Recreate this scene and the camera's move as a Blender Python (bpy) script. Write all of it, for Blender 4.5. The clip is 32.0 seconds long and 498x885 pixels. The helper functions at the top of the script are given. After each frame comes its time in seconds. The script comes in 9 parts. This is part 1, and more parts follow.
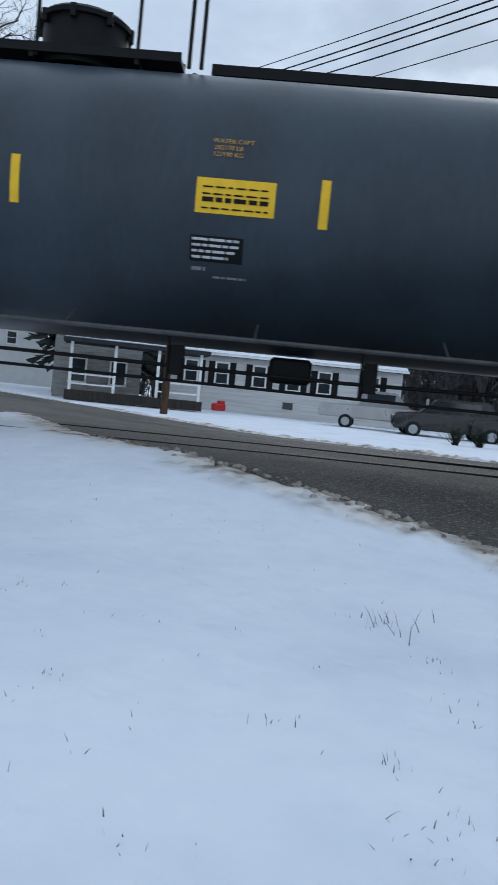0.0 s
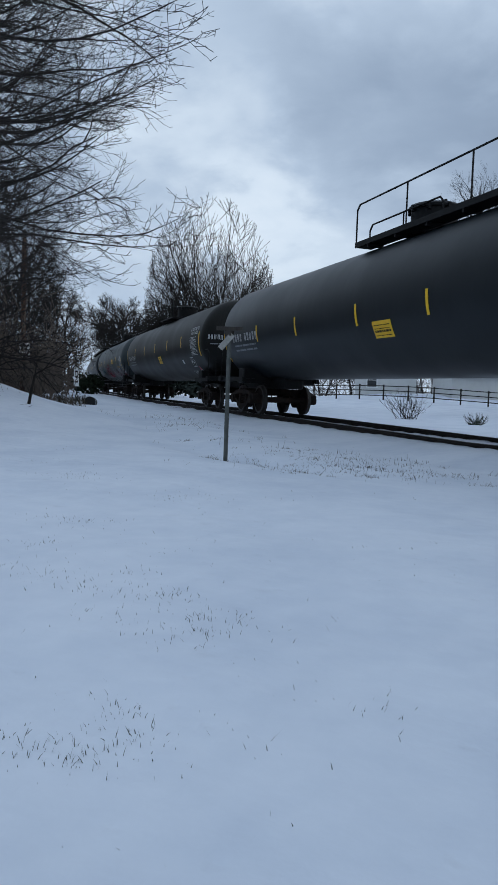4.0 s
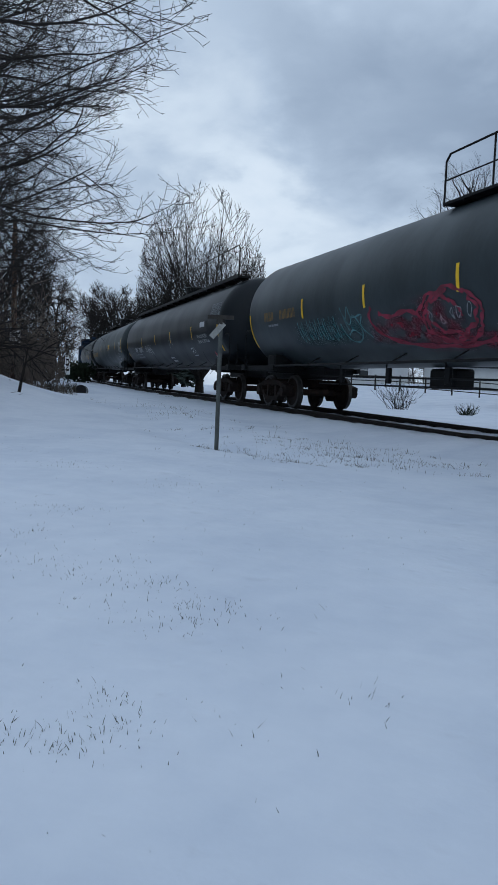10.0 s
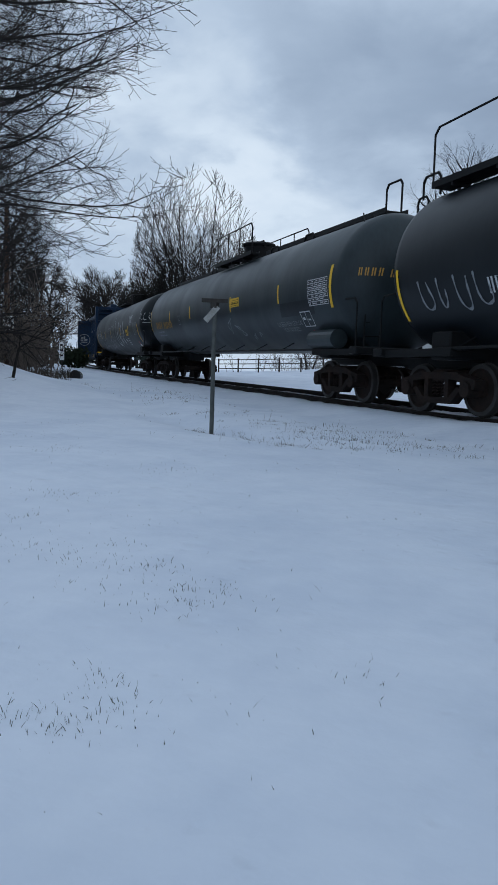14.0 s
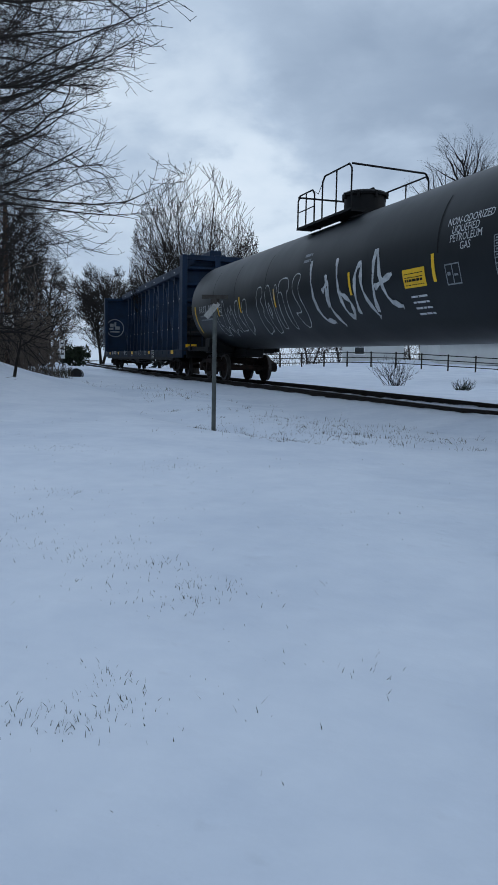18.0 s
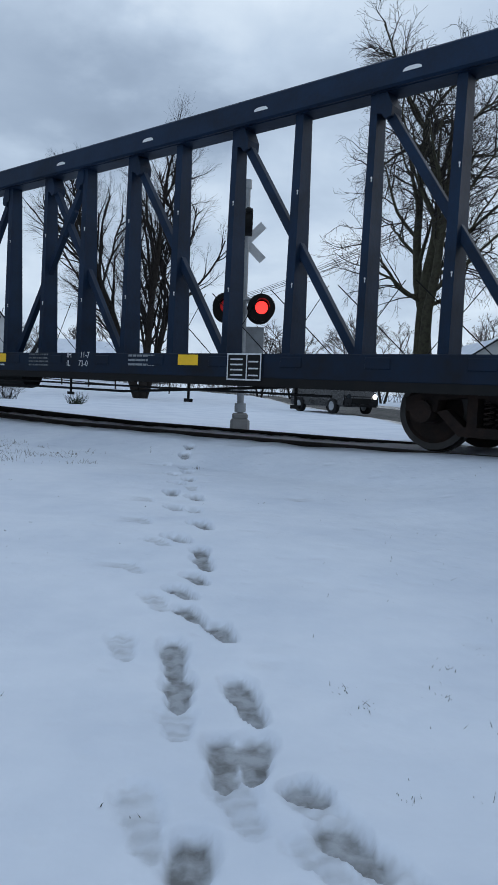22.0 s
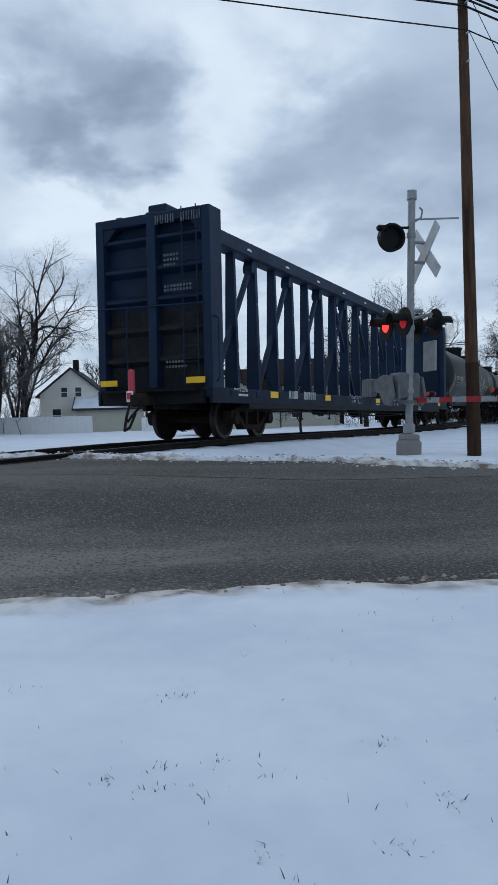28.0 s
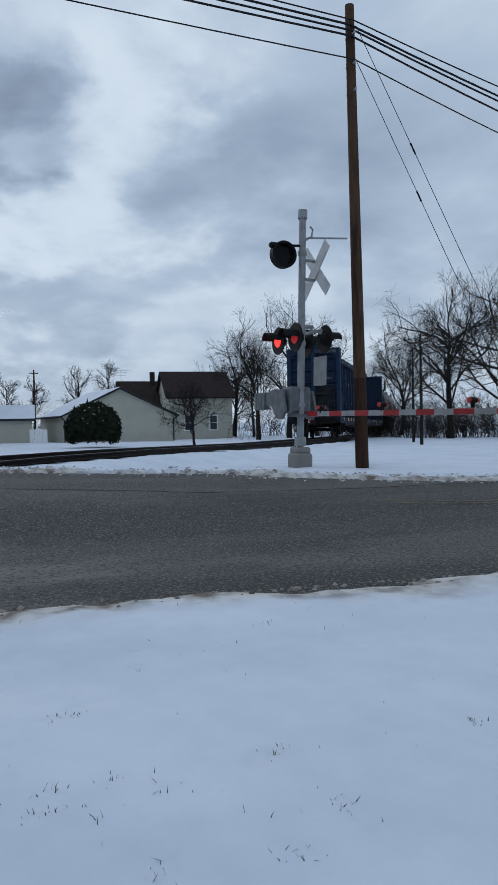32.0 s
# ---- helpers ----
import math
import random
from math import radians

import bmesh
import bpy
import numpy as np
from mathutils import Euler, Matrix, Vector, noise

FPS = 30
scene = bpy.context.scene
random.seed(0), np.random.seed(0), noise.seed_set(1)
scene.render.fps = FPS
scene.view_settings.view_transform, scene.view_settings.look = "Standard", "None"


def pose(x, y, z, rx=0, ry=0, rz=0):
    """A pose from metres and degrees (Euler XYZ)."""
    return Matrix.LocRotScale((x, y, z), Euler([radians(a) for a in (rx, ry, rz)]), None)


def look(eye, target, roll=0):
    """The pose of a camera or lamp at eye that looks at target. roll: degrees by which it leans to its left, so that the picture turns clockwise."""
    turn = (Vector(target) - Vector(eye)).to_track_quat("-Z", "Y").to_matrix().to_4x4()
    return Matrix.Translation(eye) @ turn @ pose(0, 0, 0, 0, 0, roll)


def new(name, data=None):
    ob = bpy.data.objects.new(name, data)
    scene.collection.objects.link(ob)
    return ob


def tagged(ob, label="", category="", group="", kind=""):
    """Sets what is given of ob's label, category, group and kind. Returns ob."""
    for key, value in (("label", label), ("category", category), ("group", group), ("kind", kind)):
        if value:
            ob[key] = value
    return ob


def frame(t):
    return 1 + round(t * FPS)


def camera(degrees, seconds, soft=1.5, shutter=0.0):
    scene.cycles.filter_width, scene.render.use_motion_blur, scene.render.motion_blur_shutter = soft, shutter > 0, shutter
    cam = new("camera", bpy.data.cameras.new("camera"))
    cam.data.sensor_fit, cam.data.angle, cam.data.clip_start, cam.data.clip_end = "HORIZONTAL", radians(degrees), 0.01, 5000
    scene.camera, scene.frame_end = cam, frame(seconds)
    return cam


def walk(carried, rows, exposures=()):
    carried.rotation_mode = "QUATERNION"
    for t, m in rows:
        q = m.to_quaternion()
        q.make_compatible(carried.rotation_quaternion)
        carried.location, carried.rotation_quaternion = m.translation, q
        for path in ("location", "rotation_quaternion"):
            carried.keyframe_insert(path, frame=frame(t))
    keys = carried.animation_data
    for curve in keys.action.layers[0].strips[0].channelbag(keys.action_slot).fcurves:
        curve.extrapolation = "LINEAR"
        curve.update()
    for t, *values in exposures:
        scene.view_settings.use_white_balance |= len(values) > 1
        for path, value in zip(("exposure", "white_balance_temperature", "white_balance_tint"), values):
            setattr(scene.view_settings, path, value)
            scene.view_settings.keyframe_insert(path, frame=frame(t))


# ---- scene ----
cam = camera(37.5, 32.0, soft=1.5, shutter=0.05)
PATH = [
    (0, (0.033, 0.111, 0.916), (3.356, 3.839, 0.618), 5.7),
    (0.3, (0.046, 0.081, 0.940), (2.281, 4.535, 0.548), 6.4),
    (0.7, (0.053, 0.045, 0.939), (0.913, 4.946, 0.457), 4.67),
    (1, (0.022, 0.027, 0.943), (-0.235, 4.999, 0.482), 3.41),
    (1.3, (-0.000, -0.000, 0.955), (-1.146, 4.849, 0.542), 2.39),
    (1.5, (-0.022, -0.012, 0.955), (-1.597, 4.719, 0.578), 2.18),
    (2, (-0.038, -0.028, 0.955), (-2.146, 4.494, 0.635), 2.23),
    (2.5, (-0.037, -0.022, 0.955), (-2.224, 4.465, 0.657), 2.38),
    (3, (-0.036, -0.018, 0.954), (-2.206, 4.478, 0.672), 2.21),
    (3.5, (-0.038, -0.010, 0.955), (-2.196, 4.492, 0.681), 1.84),
    (5.5, (-0.031, -0.001, 0.955), (-2.172, 4.509, 0.681), 1.33),
    (6, (-0.029, -0.004, 0.956), (-2.162, 4.510, 0.674), 1.27),
    (6.5, (-0.031, 0.003, 0.952), (-2.154, 4.520, 0.665), 1.41),
    (7, (-0.032, 0.002, 0.956), (-2.145, 4.524, 0.662), 1.58),
    (7.5, (-0.030, 0.006, 0.955), (-2.145, 4.527, 0.657), 1.66),
    (8, (-0.029, 0.007, 0.952), (-2.147, 4.527, 0.656), 1.74),
    (8.5, (-0.024, 0.008, 0.953), (-2.147, 4.525, 0.655), 1.66),
    (9, (-0.025, 0.006, 0.950), (-2.142, 4.526, 0.642), 1.79),
    (9.5, (-0.028, 0.006, 0.950), (-2.134, 4.530, 0.629), 1.96),
    (10, (-0.031, 0.005, 0.951), (-2.128, 4.531, 0.610), 1.90),
    (10.5, (-0.034, 0.009, 0.947), (-2.112, 4.542, 0.589), 1.98),
    (11, (-0.033, 0.007, 0.947), (-2.095, 4.546, 0.576), 2.09),
    (11.5, (-0.034, 0.009, 0.947), (-2.076, 4.557, 0.562), 2.22),
    (12, (-0.034, 0.011, 0.944), (-2.065, 4.562, 0.538), 2.22),
    (12.5, (-0.035, 0.010, 0.942), (-2.065, 4.559, 0.509), 2.15),
    (13, (-0.033, 0.012, 0.942), (-2.073, 4.555, 0.494), 1.98),
    (13.5, (-0.022, 0.009, 0.942), (-2.072, 4.547, 0.486), 1.72),
    (14, (-0.026, 0.010, 0.942), (-2.089, 4.542, 0.496), 1.48),
    (14.5, (-0.032, 0.012, 0.942), (-2.108, 4.541, 0.513), 1.29),
    (16.5, (-0.034, 0.012, 0.945), (-2.157, 4.519, 0.529), 0.76),
    (17, (-0.034, 0.010, 0.943), (-2.157, 4.516, 0.507), 0.74),
    (17.5, (-0.034, 0.010, 0.944), (-2.142, 4.521, 0.487), 0.71),
    (18, (-0.031, 0.005, 0.946), (-2.104, 4.530, 0.470), 0.60),
    (18.5, (-0.029, 0.005, 0.946), (-2.041, 4.557, 0.468), 0.48),
    (19, (-0.024, 0.003, 0.951), (-1.954, 4.592, 0.487), 0.52),
    (19.5, (-0.023, -0.001, 0.957), (-1.848, 4.634, 0.520), 0.65),
    (20, (-0.026, -0.001, 0.955), (-1.680, 4.700, 0.547), 0.65),
    (20.5, (-0.021, 0.004, 0.950), (-1.387, 4.798, 0.574), 0.86),
    (21, (-0.005, 0.027, 0.944), (-0.915, 4.930, 0.588), 1.05),
    (21.5, (0.010, 0.037, 0.939), (-0.311, 5.015, 0.600), 1.42),
    (22, (0.027, 0.042, 0.945), (0.444, 5.014, 0.617), 1.89),
    (22.2, (0.019, 0.037, 0.941), (0.781, 4.970, 0.641), 2.44),
    (22.5, (0.043, 0.029, 0.949), (1.298, 4.860, 0.657), 1.97),
    (22.6, (0.042, 0.025, 0.949), (1.485, 4.805, 0.689), 2.62),
    (23, (0.049, 0.016, 0.948), (2.198, 4.524, 0.719), 2.84),
    (23.3, (0.061, 0.009, 0.951), (2.747, 4.222, 0.751), 2.75),
    (23.7, (0.025, 0.030, 0.948), (3.301, 3.804, 0.791), 0.74),
    (24, (0.007, 0.049, 0.946), (3.639, 3.482, 0.816), -0.22),
    (24.1, (0.003, 0.064, 0.947), (3.804, 3.310, 0.809), 0.14),
    (24.5, (0.040, -0.009, 0.946), (4.267, 2.660, 0.828), 0.11),
    (26.5, (0.072, -0.002, 0.928), (5.060, 0.294, 0.772), -2.47),
    (27, (0.054, -0.011, 0.942), (5.036, -0.391, 0.749), -1.35),
    (27.5, (0.027, -0.040, 0.957), (4.931, -0.988, 0.734), -1.51),
    (28, (0.019, -0.070, 0.956), (4.825, -1.432, 0.744), -1.48),
    (28.5, (0.022, -0.075, 0.954), (4.745, -1.705, 0.763), -1.39),
    (29, (0.025, -0.077, 0.952), (4.697, -1.853, 0.796), -1.41),
    (29.5, (0.034, -0.075, 0.949), (4.677, -1.927, 0.826), -1.23),
    (30, (0.022, -0.076, 0.951), (4.648, -1.971, 0.854), -1.19),
    (30.5, (0.016, -0.075, 0.954), (4.624, -2.012, 0.862), -1.09),
    (31, (0.016, -0.055, 0.956), (4.606, -2.034, 0.851), -1.14),
    (31.5, (0.018, -0.063, 0.951), (4.592, -2.080, 0.828), -1.10),
    (32, (0.018, -0.061, 0.952), (4.578, -2.109, 0.811), -1.10),
]
walk(cam, [(t, look(eye, target, roll)) for t, eye, target, roll in PATH], exposures=((0, 0.42, 6520, 10), (0.7, 0.38, 6480, 10), (1.3, 0.14, 6340, 10), (2, -0.07, 6250, 10), (20, -0.07, 6240, 10), (22, 0.08, 6380, 10), (23.2, 0.08, 6470, 10), (24, -0.04, 6420, 10), (27, 0.04, 6300, 10), (28.5, -0.04, 6330, 10), (32, -0.17, 6310, 10)))

# ---- light: an overcast winter day, broken cloud, pale sun behind it ----
SUN_AZ, SUN_EL = 62.0, 24.0


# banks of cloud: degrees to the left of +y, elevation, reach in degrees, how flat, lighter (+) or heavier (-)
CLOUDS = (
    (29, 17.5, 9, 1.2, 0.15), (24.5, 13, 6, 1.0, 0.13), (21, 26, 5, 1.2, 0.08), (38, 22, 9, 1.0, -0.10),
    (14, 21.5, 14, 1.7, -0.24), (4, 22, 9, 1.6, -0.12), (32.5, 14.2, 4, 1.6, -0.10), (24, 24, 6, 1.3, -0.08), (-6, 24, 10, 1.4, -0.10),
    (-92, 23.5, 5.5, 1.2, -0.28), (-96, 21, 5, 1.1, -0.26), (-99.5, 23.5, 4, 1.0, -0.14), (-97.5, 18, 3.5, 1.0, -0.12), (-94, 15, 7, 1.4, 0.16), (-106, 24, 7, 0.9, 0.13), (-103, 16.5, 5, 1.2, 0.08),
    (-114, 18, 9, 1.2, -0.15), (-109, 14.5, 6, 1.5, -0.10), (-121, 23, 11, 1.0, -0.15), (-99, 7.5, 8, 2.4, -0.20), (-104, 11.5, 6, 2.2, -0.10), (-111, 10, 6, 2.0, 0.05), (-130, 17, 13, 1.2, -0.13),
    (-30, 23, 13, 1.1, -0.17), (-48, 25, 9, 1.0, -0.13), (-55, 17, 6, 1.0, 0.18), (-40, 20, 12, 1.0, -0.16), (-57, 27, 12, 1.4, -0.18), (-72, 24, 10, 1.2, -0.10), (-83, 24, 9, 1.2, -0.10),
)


def make_world():
    world = bpy.data.worlds.new("winter_sky")
    scene.world = world
    world.use_nodes = True
    nt = world.node_tree
    nt.nodes.clear()
    n, l = nt.nodes.new, nt.links.new

    def vmath(op, a, b):
        q = n("ShaderNodeVectorMath")
        q.operation = op
        for k, v in enumerate((a, b)):
            if isinstance(v, tuple):
                q.inputs[k].default_value = v
            elif v is not None:
                l(v, q.inputs[k])
        return q

    def fmath(op, a, b):
        q = n("ShaderNodeMath")
        q.operation = op
        for k, v in enumerate((a, b)):
            if isinstance(v, (int, float)):
                q.inputs[k].default_value = v
            else:
                l(v, q.inputs[k])
        return q.outputs[0]

    def fbm(vec, scale, detail, rough, warp):
        q = n("ShaderNodeTexNoise")
        q.inputs["Scale"].default_value, q.inputs["Detail"].default_value = scale, detail
        q.inputs["Roughness"].default_value, q.inputs["Distortion"].default_value = rough, warp
        l(vec, q.inputs["Vector"])
        return q

    out, bg = n("ShaderNodeOutputWorld"), n("ShaderNodeBackground")
    sky = n("ShaderNodeTexSky")
    sky.sky_type, sky.sun_disc = "NISHITA", False
    sky.sun_elevation, sky.sun_rotation = radians(SUN_EL), radians(SUN_AZ)
    ray = n("ShaderNodeTexCoord").outputs["Generated"]
    # the cloud deck seen in perspective: it packs together towards the horizon
    sep = n("ShaderNodeSeparateXYZ")
    l(ray, sep.inputs[0])
    depth = fmath("ADD", fmath("MULTIPLY", fmath("MAXIMUM", sep.outputs["Z"], 0.0), 1.1), 0.34)
    flat = n("ShaderNodeCombineXYZ")
    for k in (0, 1):
        l(fmath("DIVIDE", sep.outputs[k], depth), flat.inputs[k])
    l(sep.outputs["Z"], flat.inputs[2])
    big = fbm(flat.outputs[0], 1.5, 6.0, 0.50, 0.2)
    fine = fbm(flat.outputs[0], 4.2, 7.0, 0.52, 0.15)
    d = fmath("ADD", fmath("MULTIPLY", fmath("SUBTRACT", big.outputs["Fac"], 0.5), 0.55), fmath("MULTIPLY", fmath("SUBTRACT", fine.outputs["Fac"], 0.5), 0.42))
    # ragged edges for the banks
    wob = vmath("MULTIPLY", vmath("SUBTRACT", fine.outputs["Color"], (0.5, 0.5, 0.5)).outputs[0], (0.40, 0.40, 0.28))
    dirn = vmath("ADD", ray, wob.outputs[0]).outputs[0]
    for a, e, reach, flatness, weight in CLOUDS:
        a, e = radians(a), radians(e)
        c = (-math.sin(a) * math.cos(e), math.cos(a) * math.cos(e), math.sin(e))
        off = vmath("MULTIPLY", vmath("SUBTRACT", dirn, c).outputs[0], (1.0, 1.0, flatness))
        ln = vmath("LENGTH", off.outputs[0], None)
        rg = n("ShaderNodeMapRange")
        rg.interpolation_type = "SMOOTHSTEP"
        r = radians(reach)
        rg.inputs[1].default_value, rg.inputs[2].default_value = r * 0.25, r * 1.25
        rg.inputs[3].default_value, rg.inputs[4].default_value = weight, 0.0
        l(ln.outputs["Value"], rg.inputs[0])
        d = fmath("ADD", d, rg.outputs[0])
    ramp = n("ShaderNodeValToRGB")
    stops = ((0.0, (0.24, 0.31, 0.42)), (0.28, (0.36, 0.455, 0.59)), (0.50, (0.54, 0.655, 0.80)), (0.70, (0.78, 0.89, 1.0)), (1.0, (0.98, 1.06, 1.13)))
    e = ramp.color_ramp.elements
    e[0].position, e[0].color = stops[0][0], (*stops[0][1], 1)
    e[1].position, e[1].color = stops[-1][0], (*stops[-1][1], 1)
    for pos, col in stops[1:-1]:
        e.new(pos).color = (*col, 1)
    l(fmath("ADD", d, 0.55), ramp.inputs["Fac"])
    # cloud cover over the clear sky, nearly closed
    gain = n("ShaderNodeMix")
    gain.data_type, gain.blend_type = "RGBA", "MIX"
    gain.inputs[0].default_value = 0.96
    dim = n("ShaderNodeVectorMath")
    dim.operation = "SCALE"
    dim.inputs["Scale"].default_value = 0.10
    l(sky.outputs["Color"], dim.inputs[0])
    l(dim.outputs[0], gain.inputs[6])
    l(ramp.outputs["Color"], gain.inputs[7])
    l(gain.outputs[2], bg.inputs["Color"])
    bg.inputs["Strength"].default_value = SKY_STRENGTH
    l(bg.outputs[0], out.inputs[0])


SKY_STRENGTH = 0.92
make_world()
sun_data = bpy.data.lights.new("sun", "SUN")
sun_data.energy, sun_data.angle, sun_data.color = 0.5, radians(40), (1.0, 0.98, 0.95)
sun = new("sun", sun_data)
az, el = radians(SUN_AZ), radians(SUN_EL)
sun.matrix_world = look((0, 0, 50), (-30 * math.sin(az) * math.cos(el), -30 * math.cos(az) * math.cos(el), 50 - 30 * math.sin(el)))
scene.view_settings.exposure = 0.0


# ---- materials ----
def mat(name, base, rough=0.6, metal=0.0, dark=None, scale=3.0, amount=0.35, fine=40.0, bump=0.0, bump_scale=30.0, spots=None, coord="Object", spec=0.3, stretch=None, jitter=0.0):
    """A worn surface: base mixed with a darker or dirtier colour at two scales, uneven roughness and fine relief."""
    m = bpy.data.materials.new(name)
    m.use_nodes = True
    nt = m.node_tree
    n, l = nt.nodes.new, nt.links.new
    b = nt.nodes["Principled BSDF"]
    b.inputs["Metallic"].default_value = metal
    b.inputs["Specular IOR Level"].default_value = spec
    dark = dark or tuple(c * 0.6 for c in base)
    co = n("ShaderNodeTexCoord")
    vec = co.outputs[coord]
    if stretch:
        mp = n("ShaderNodeMapping")
        mp.inputs["Scale"].default_value = stretch
        l(vec, mp.inputs["Vector"])
        vec = mp.outputs["Vector"]
    t1, t2 = n("ShaderNodeTexNoise"), n("ShaderNodeTexNoise")
    t1.inputs["Scale"].default_value, t1.inputs["Detail"].default_value = scale, 6.0
    t2.inputs["Scale"].default_value, t2.inputs["Detail"].default_value = fine, 3.0
    l(vec, t1.inputs["Vector"])
    l(vec, t2.inputs["Vector"])
    r1 = n("ShaderNodeMapRange")
    r1.inputs[1].default_value, r1.inputs[2].default_value = 0.42, 0.68
    r1.inputs[3].default_value, r1.inputs[4].default_value = 0.0, amount
    l(t1.outputs["Fac"], r1.inputs[0])
    r2 = n("ShaderNodeMapRange")
    r2.inputs[1].default_value, r2.inputs[2].default_value = 0.35, 0.75
    r2.inputs[3].default_value, r2.inputs[4].default_value = 0.0, amount * 0.5
    l(t2.outputs["Fac"], r2.inputs[0])
    add = n("ShaderNodeMath")
    l(r1.outputs[0], add.inputs[0])
    l(r2.outputs[0], add.inputs[1])
    mx = n("ShaderNodeMix")
    mx.data_type = "RGBA"
    mx.inputs[6].default_value, mx.inputs[7].default_value = (*base, 1), (*dark, 1)
    l(add.outputs[0], mx.inputs[0])
    col = mx.outputs[2]
    if jitter:
        info = n("ShaderNodeObjectInfo")
        hsv = n("ShaderNodeHueSaturation")
        jr = n("ShaderNodeMapRange")
        jr.inputs[3].default_value, jr.inputs[4].default_value = 1 - jitter, 1 + jitter
        l(info.outputs["Random"], jr.inputs[0])
        l(jr.outputs[0], hsv.inputs["Value"])
        l(col, hsv.inputs["Color"])
        col = hsv.outputs[0]
    l(col, b.inputs["Base Color"])
    rr = n("ShaderNodeMapRange")
    rr.inputs[3].default_value, rr.inputs[4].default_value = max(rough - 0.1, 0.03), min(rough + 0.12, 1)
    l(t1.outputs["Fac"], rr.inputs[0])
    l(rr.outputs[0], b.inputs["Roughness"])
    if bump:
        bt = n("ShaderNodeTexNoise")
        bt.inputs["Scale"].default_value, bt.inputs["Detail"].default_value = bump_scale, 4.0
        l(vec, bt.inputs["Vector"])
        bp = n("ShaderNodeBump")
        bp.inputs["Strength"].default_value, bp.inputs["Distance"].default_value = min(bump, 1.0), 0.02
        l(bt.outputs["Fac"], bp.inputs["Height"])
        l(bp.outputs[0], b.inputs["Normal"])
    return m


def glow(name, color, strength):
    m = bpy.data.materials.new(name)
    m.use_nodes = True
    b = m.node_tree.nodes["Principled BSDF"]
    b.inputs["Base Color"].default_value = (*color, 1)
    b.inputs["Emission Color"].default_value = (*color, 1)
    b.inputs["Emission Strength"].default_value = strength
    return m


def glass(name):
    m = mat(name, (0.02, 0.025, 0.03), 0.06, 0.0, amount=0.1, spec=0.8)
    return m


def asphalt():
    """Old chip-sealed asphalt: coarse aggregate, long worn wheel lanes, pale dried salt and dark damp patches."""
    m = mat("asphalt", (0.060, 0.056, 0.051), 0.7, dark=(0.102, 0.096, 0.087), scale=0.30, amount=0.75, fine=38.0, bump=1.0, bump_scale=55.0, spec=0.45)
    nt = m.node_tree
    n, l = nt.nodes.new, nt.links.new
    b = nt.nodes["Principled BSDF"]
    col = b.inputs["Base Color"].links[0].from_socket
    co = n("ShaderNodeTexCoord")
    # damp streaks and a patch bleached by dried salt, each with a ragged edge
    wob = n("ShaderNodeTexNoise")
    wob.inputs["Scale"].default_value, wob.inputs["Detail"].default_value = 2.6, 6.0
    l(co.outputs["Object"], wob.inputs["Vector"])
    for cx, cy, rx, ry, shade, most in ((7.4, -0.2, 0.85, 3.6, (0.006, 0.006, 0.007), 0.95), (6.5, -2.4, 0.6, 2.4, (0.008, 0.008, 0.009), 0.9), (4.9, -0.2, 0.9, 2.2, (0.19, 0.18, 0.17), 0.7), (5.2, 3.2, 0.6, 2.2, (0.013, 0.013, 0.014), 0.85), (9.6, -2.0, 0.5, 4.5, (0.020, 0.020, 0.020), 0.5)):
        mp, ln, ad, rg, mx = n("ShaderNodeMapping"), n("ShaderNodeVectorMath"), n("ShaderNodeMath"), n("ShaderNodeMapRange"), n("ShaderNodeMix")
        mp.inputs["Location"].default_value = (-cx / rx, -cy / ry, 0)
        mp.inputs["Scale"].default_value = (1 / rx, 1 / ry, 0)
        ln.operation, ad.operation = "LENGTH", "MULTIPLY_ADD"
        ad.inputs[1].default_value = -1.9
        rg.inputs[1].default_value, rg.inputs[2].default_value, rg.inputs[3].default_value, rg.inputs[4].default_value = -0.55, 0.35, most, 0.0
        mx.data_type = "RGBA"
        mx.inputs[7].default_value = (*shade, 1)
        l(co.outputs["Object"], mp.inputs["Vector"])
        l(mp.outputs["Vector"], ln.inputs[0])
        l(wob.outputs["Fac"], ad.inputs[0])
        l(ln.outputs["Value"], ad.inputs[2])
        l(ad.outputs[0], rg.inputs[0])
        l(rg.outputs[0], mx.inputs[0])
        l(col, mx.inputs[6])
        col = mx.outputs[2]
    for stretch, scale, lo, hi, shade in (((1.0, 0.10, 1.0), 0.5, 0.47, 0.60, (0.026, 0.025, 0.024)), ((1.0, 0.25, 1.0), 0.8, 0.50, 0.62, (0.013, 0.013, 0.013)), ((1.0, 1.0, 1.0), 42.0, 0.54, 0.62, (0.20, 0.185, 0.165)), ((1.0, 1.0, 1.0), 34.0, 0.53, 0.62, (0.010, 0.010, 0.010))):
        mp, tx, rg, mx = n("ShaderNodeMapping"), n("ShaderNodeTexNoise"), n("ShaderNodeMapRange"), n("ShaderNodeMix")
        mp.inputs["Scale"].default_value = stretch
        tx.inputs["Scale"].default_value, tx.inputs["Detail"].default_value = scale, 5.0
        rg.inputs[1].default_value, rg.inputs[2].default_value, rg.inputs[4].default_value = lo, hi, 0.75
        mx.data_type = "RGBA"
        mx.inputs[7].default_value = (*shade, 1)
        l(co.outputs["Object"], mp.inputs["Vector"])
        l(mp.outputs["Vector"], tx.inputs["Vector"])
        l(tx.outputs["Fac"], rg.inputs[0])
        l(rg.outputs[0], mx.inputs[0])
        l(col, mx.inputs[6])
        col = mx.outputs[2]
    l(col, b.inputs["Base Color"])
    return m


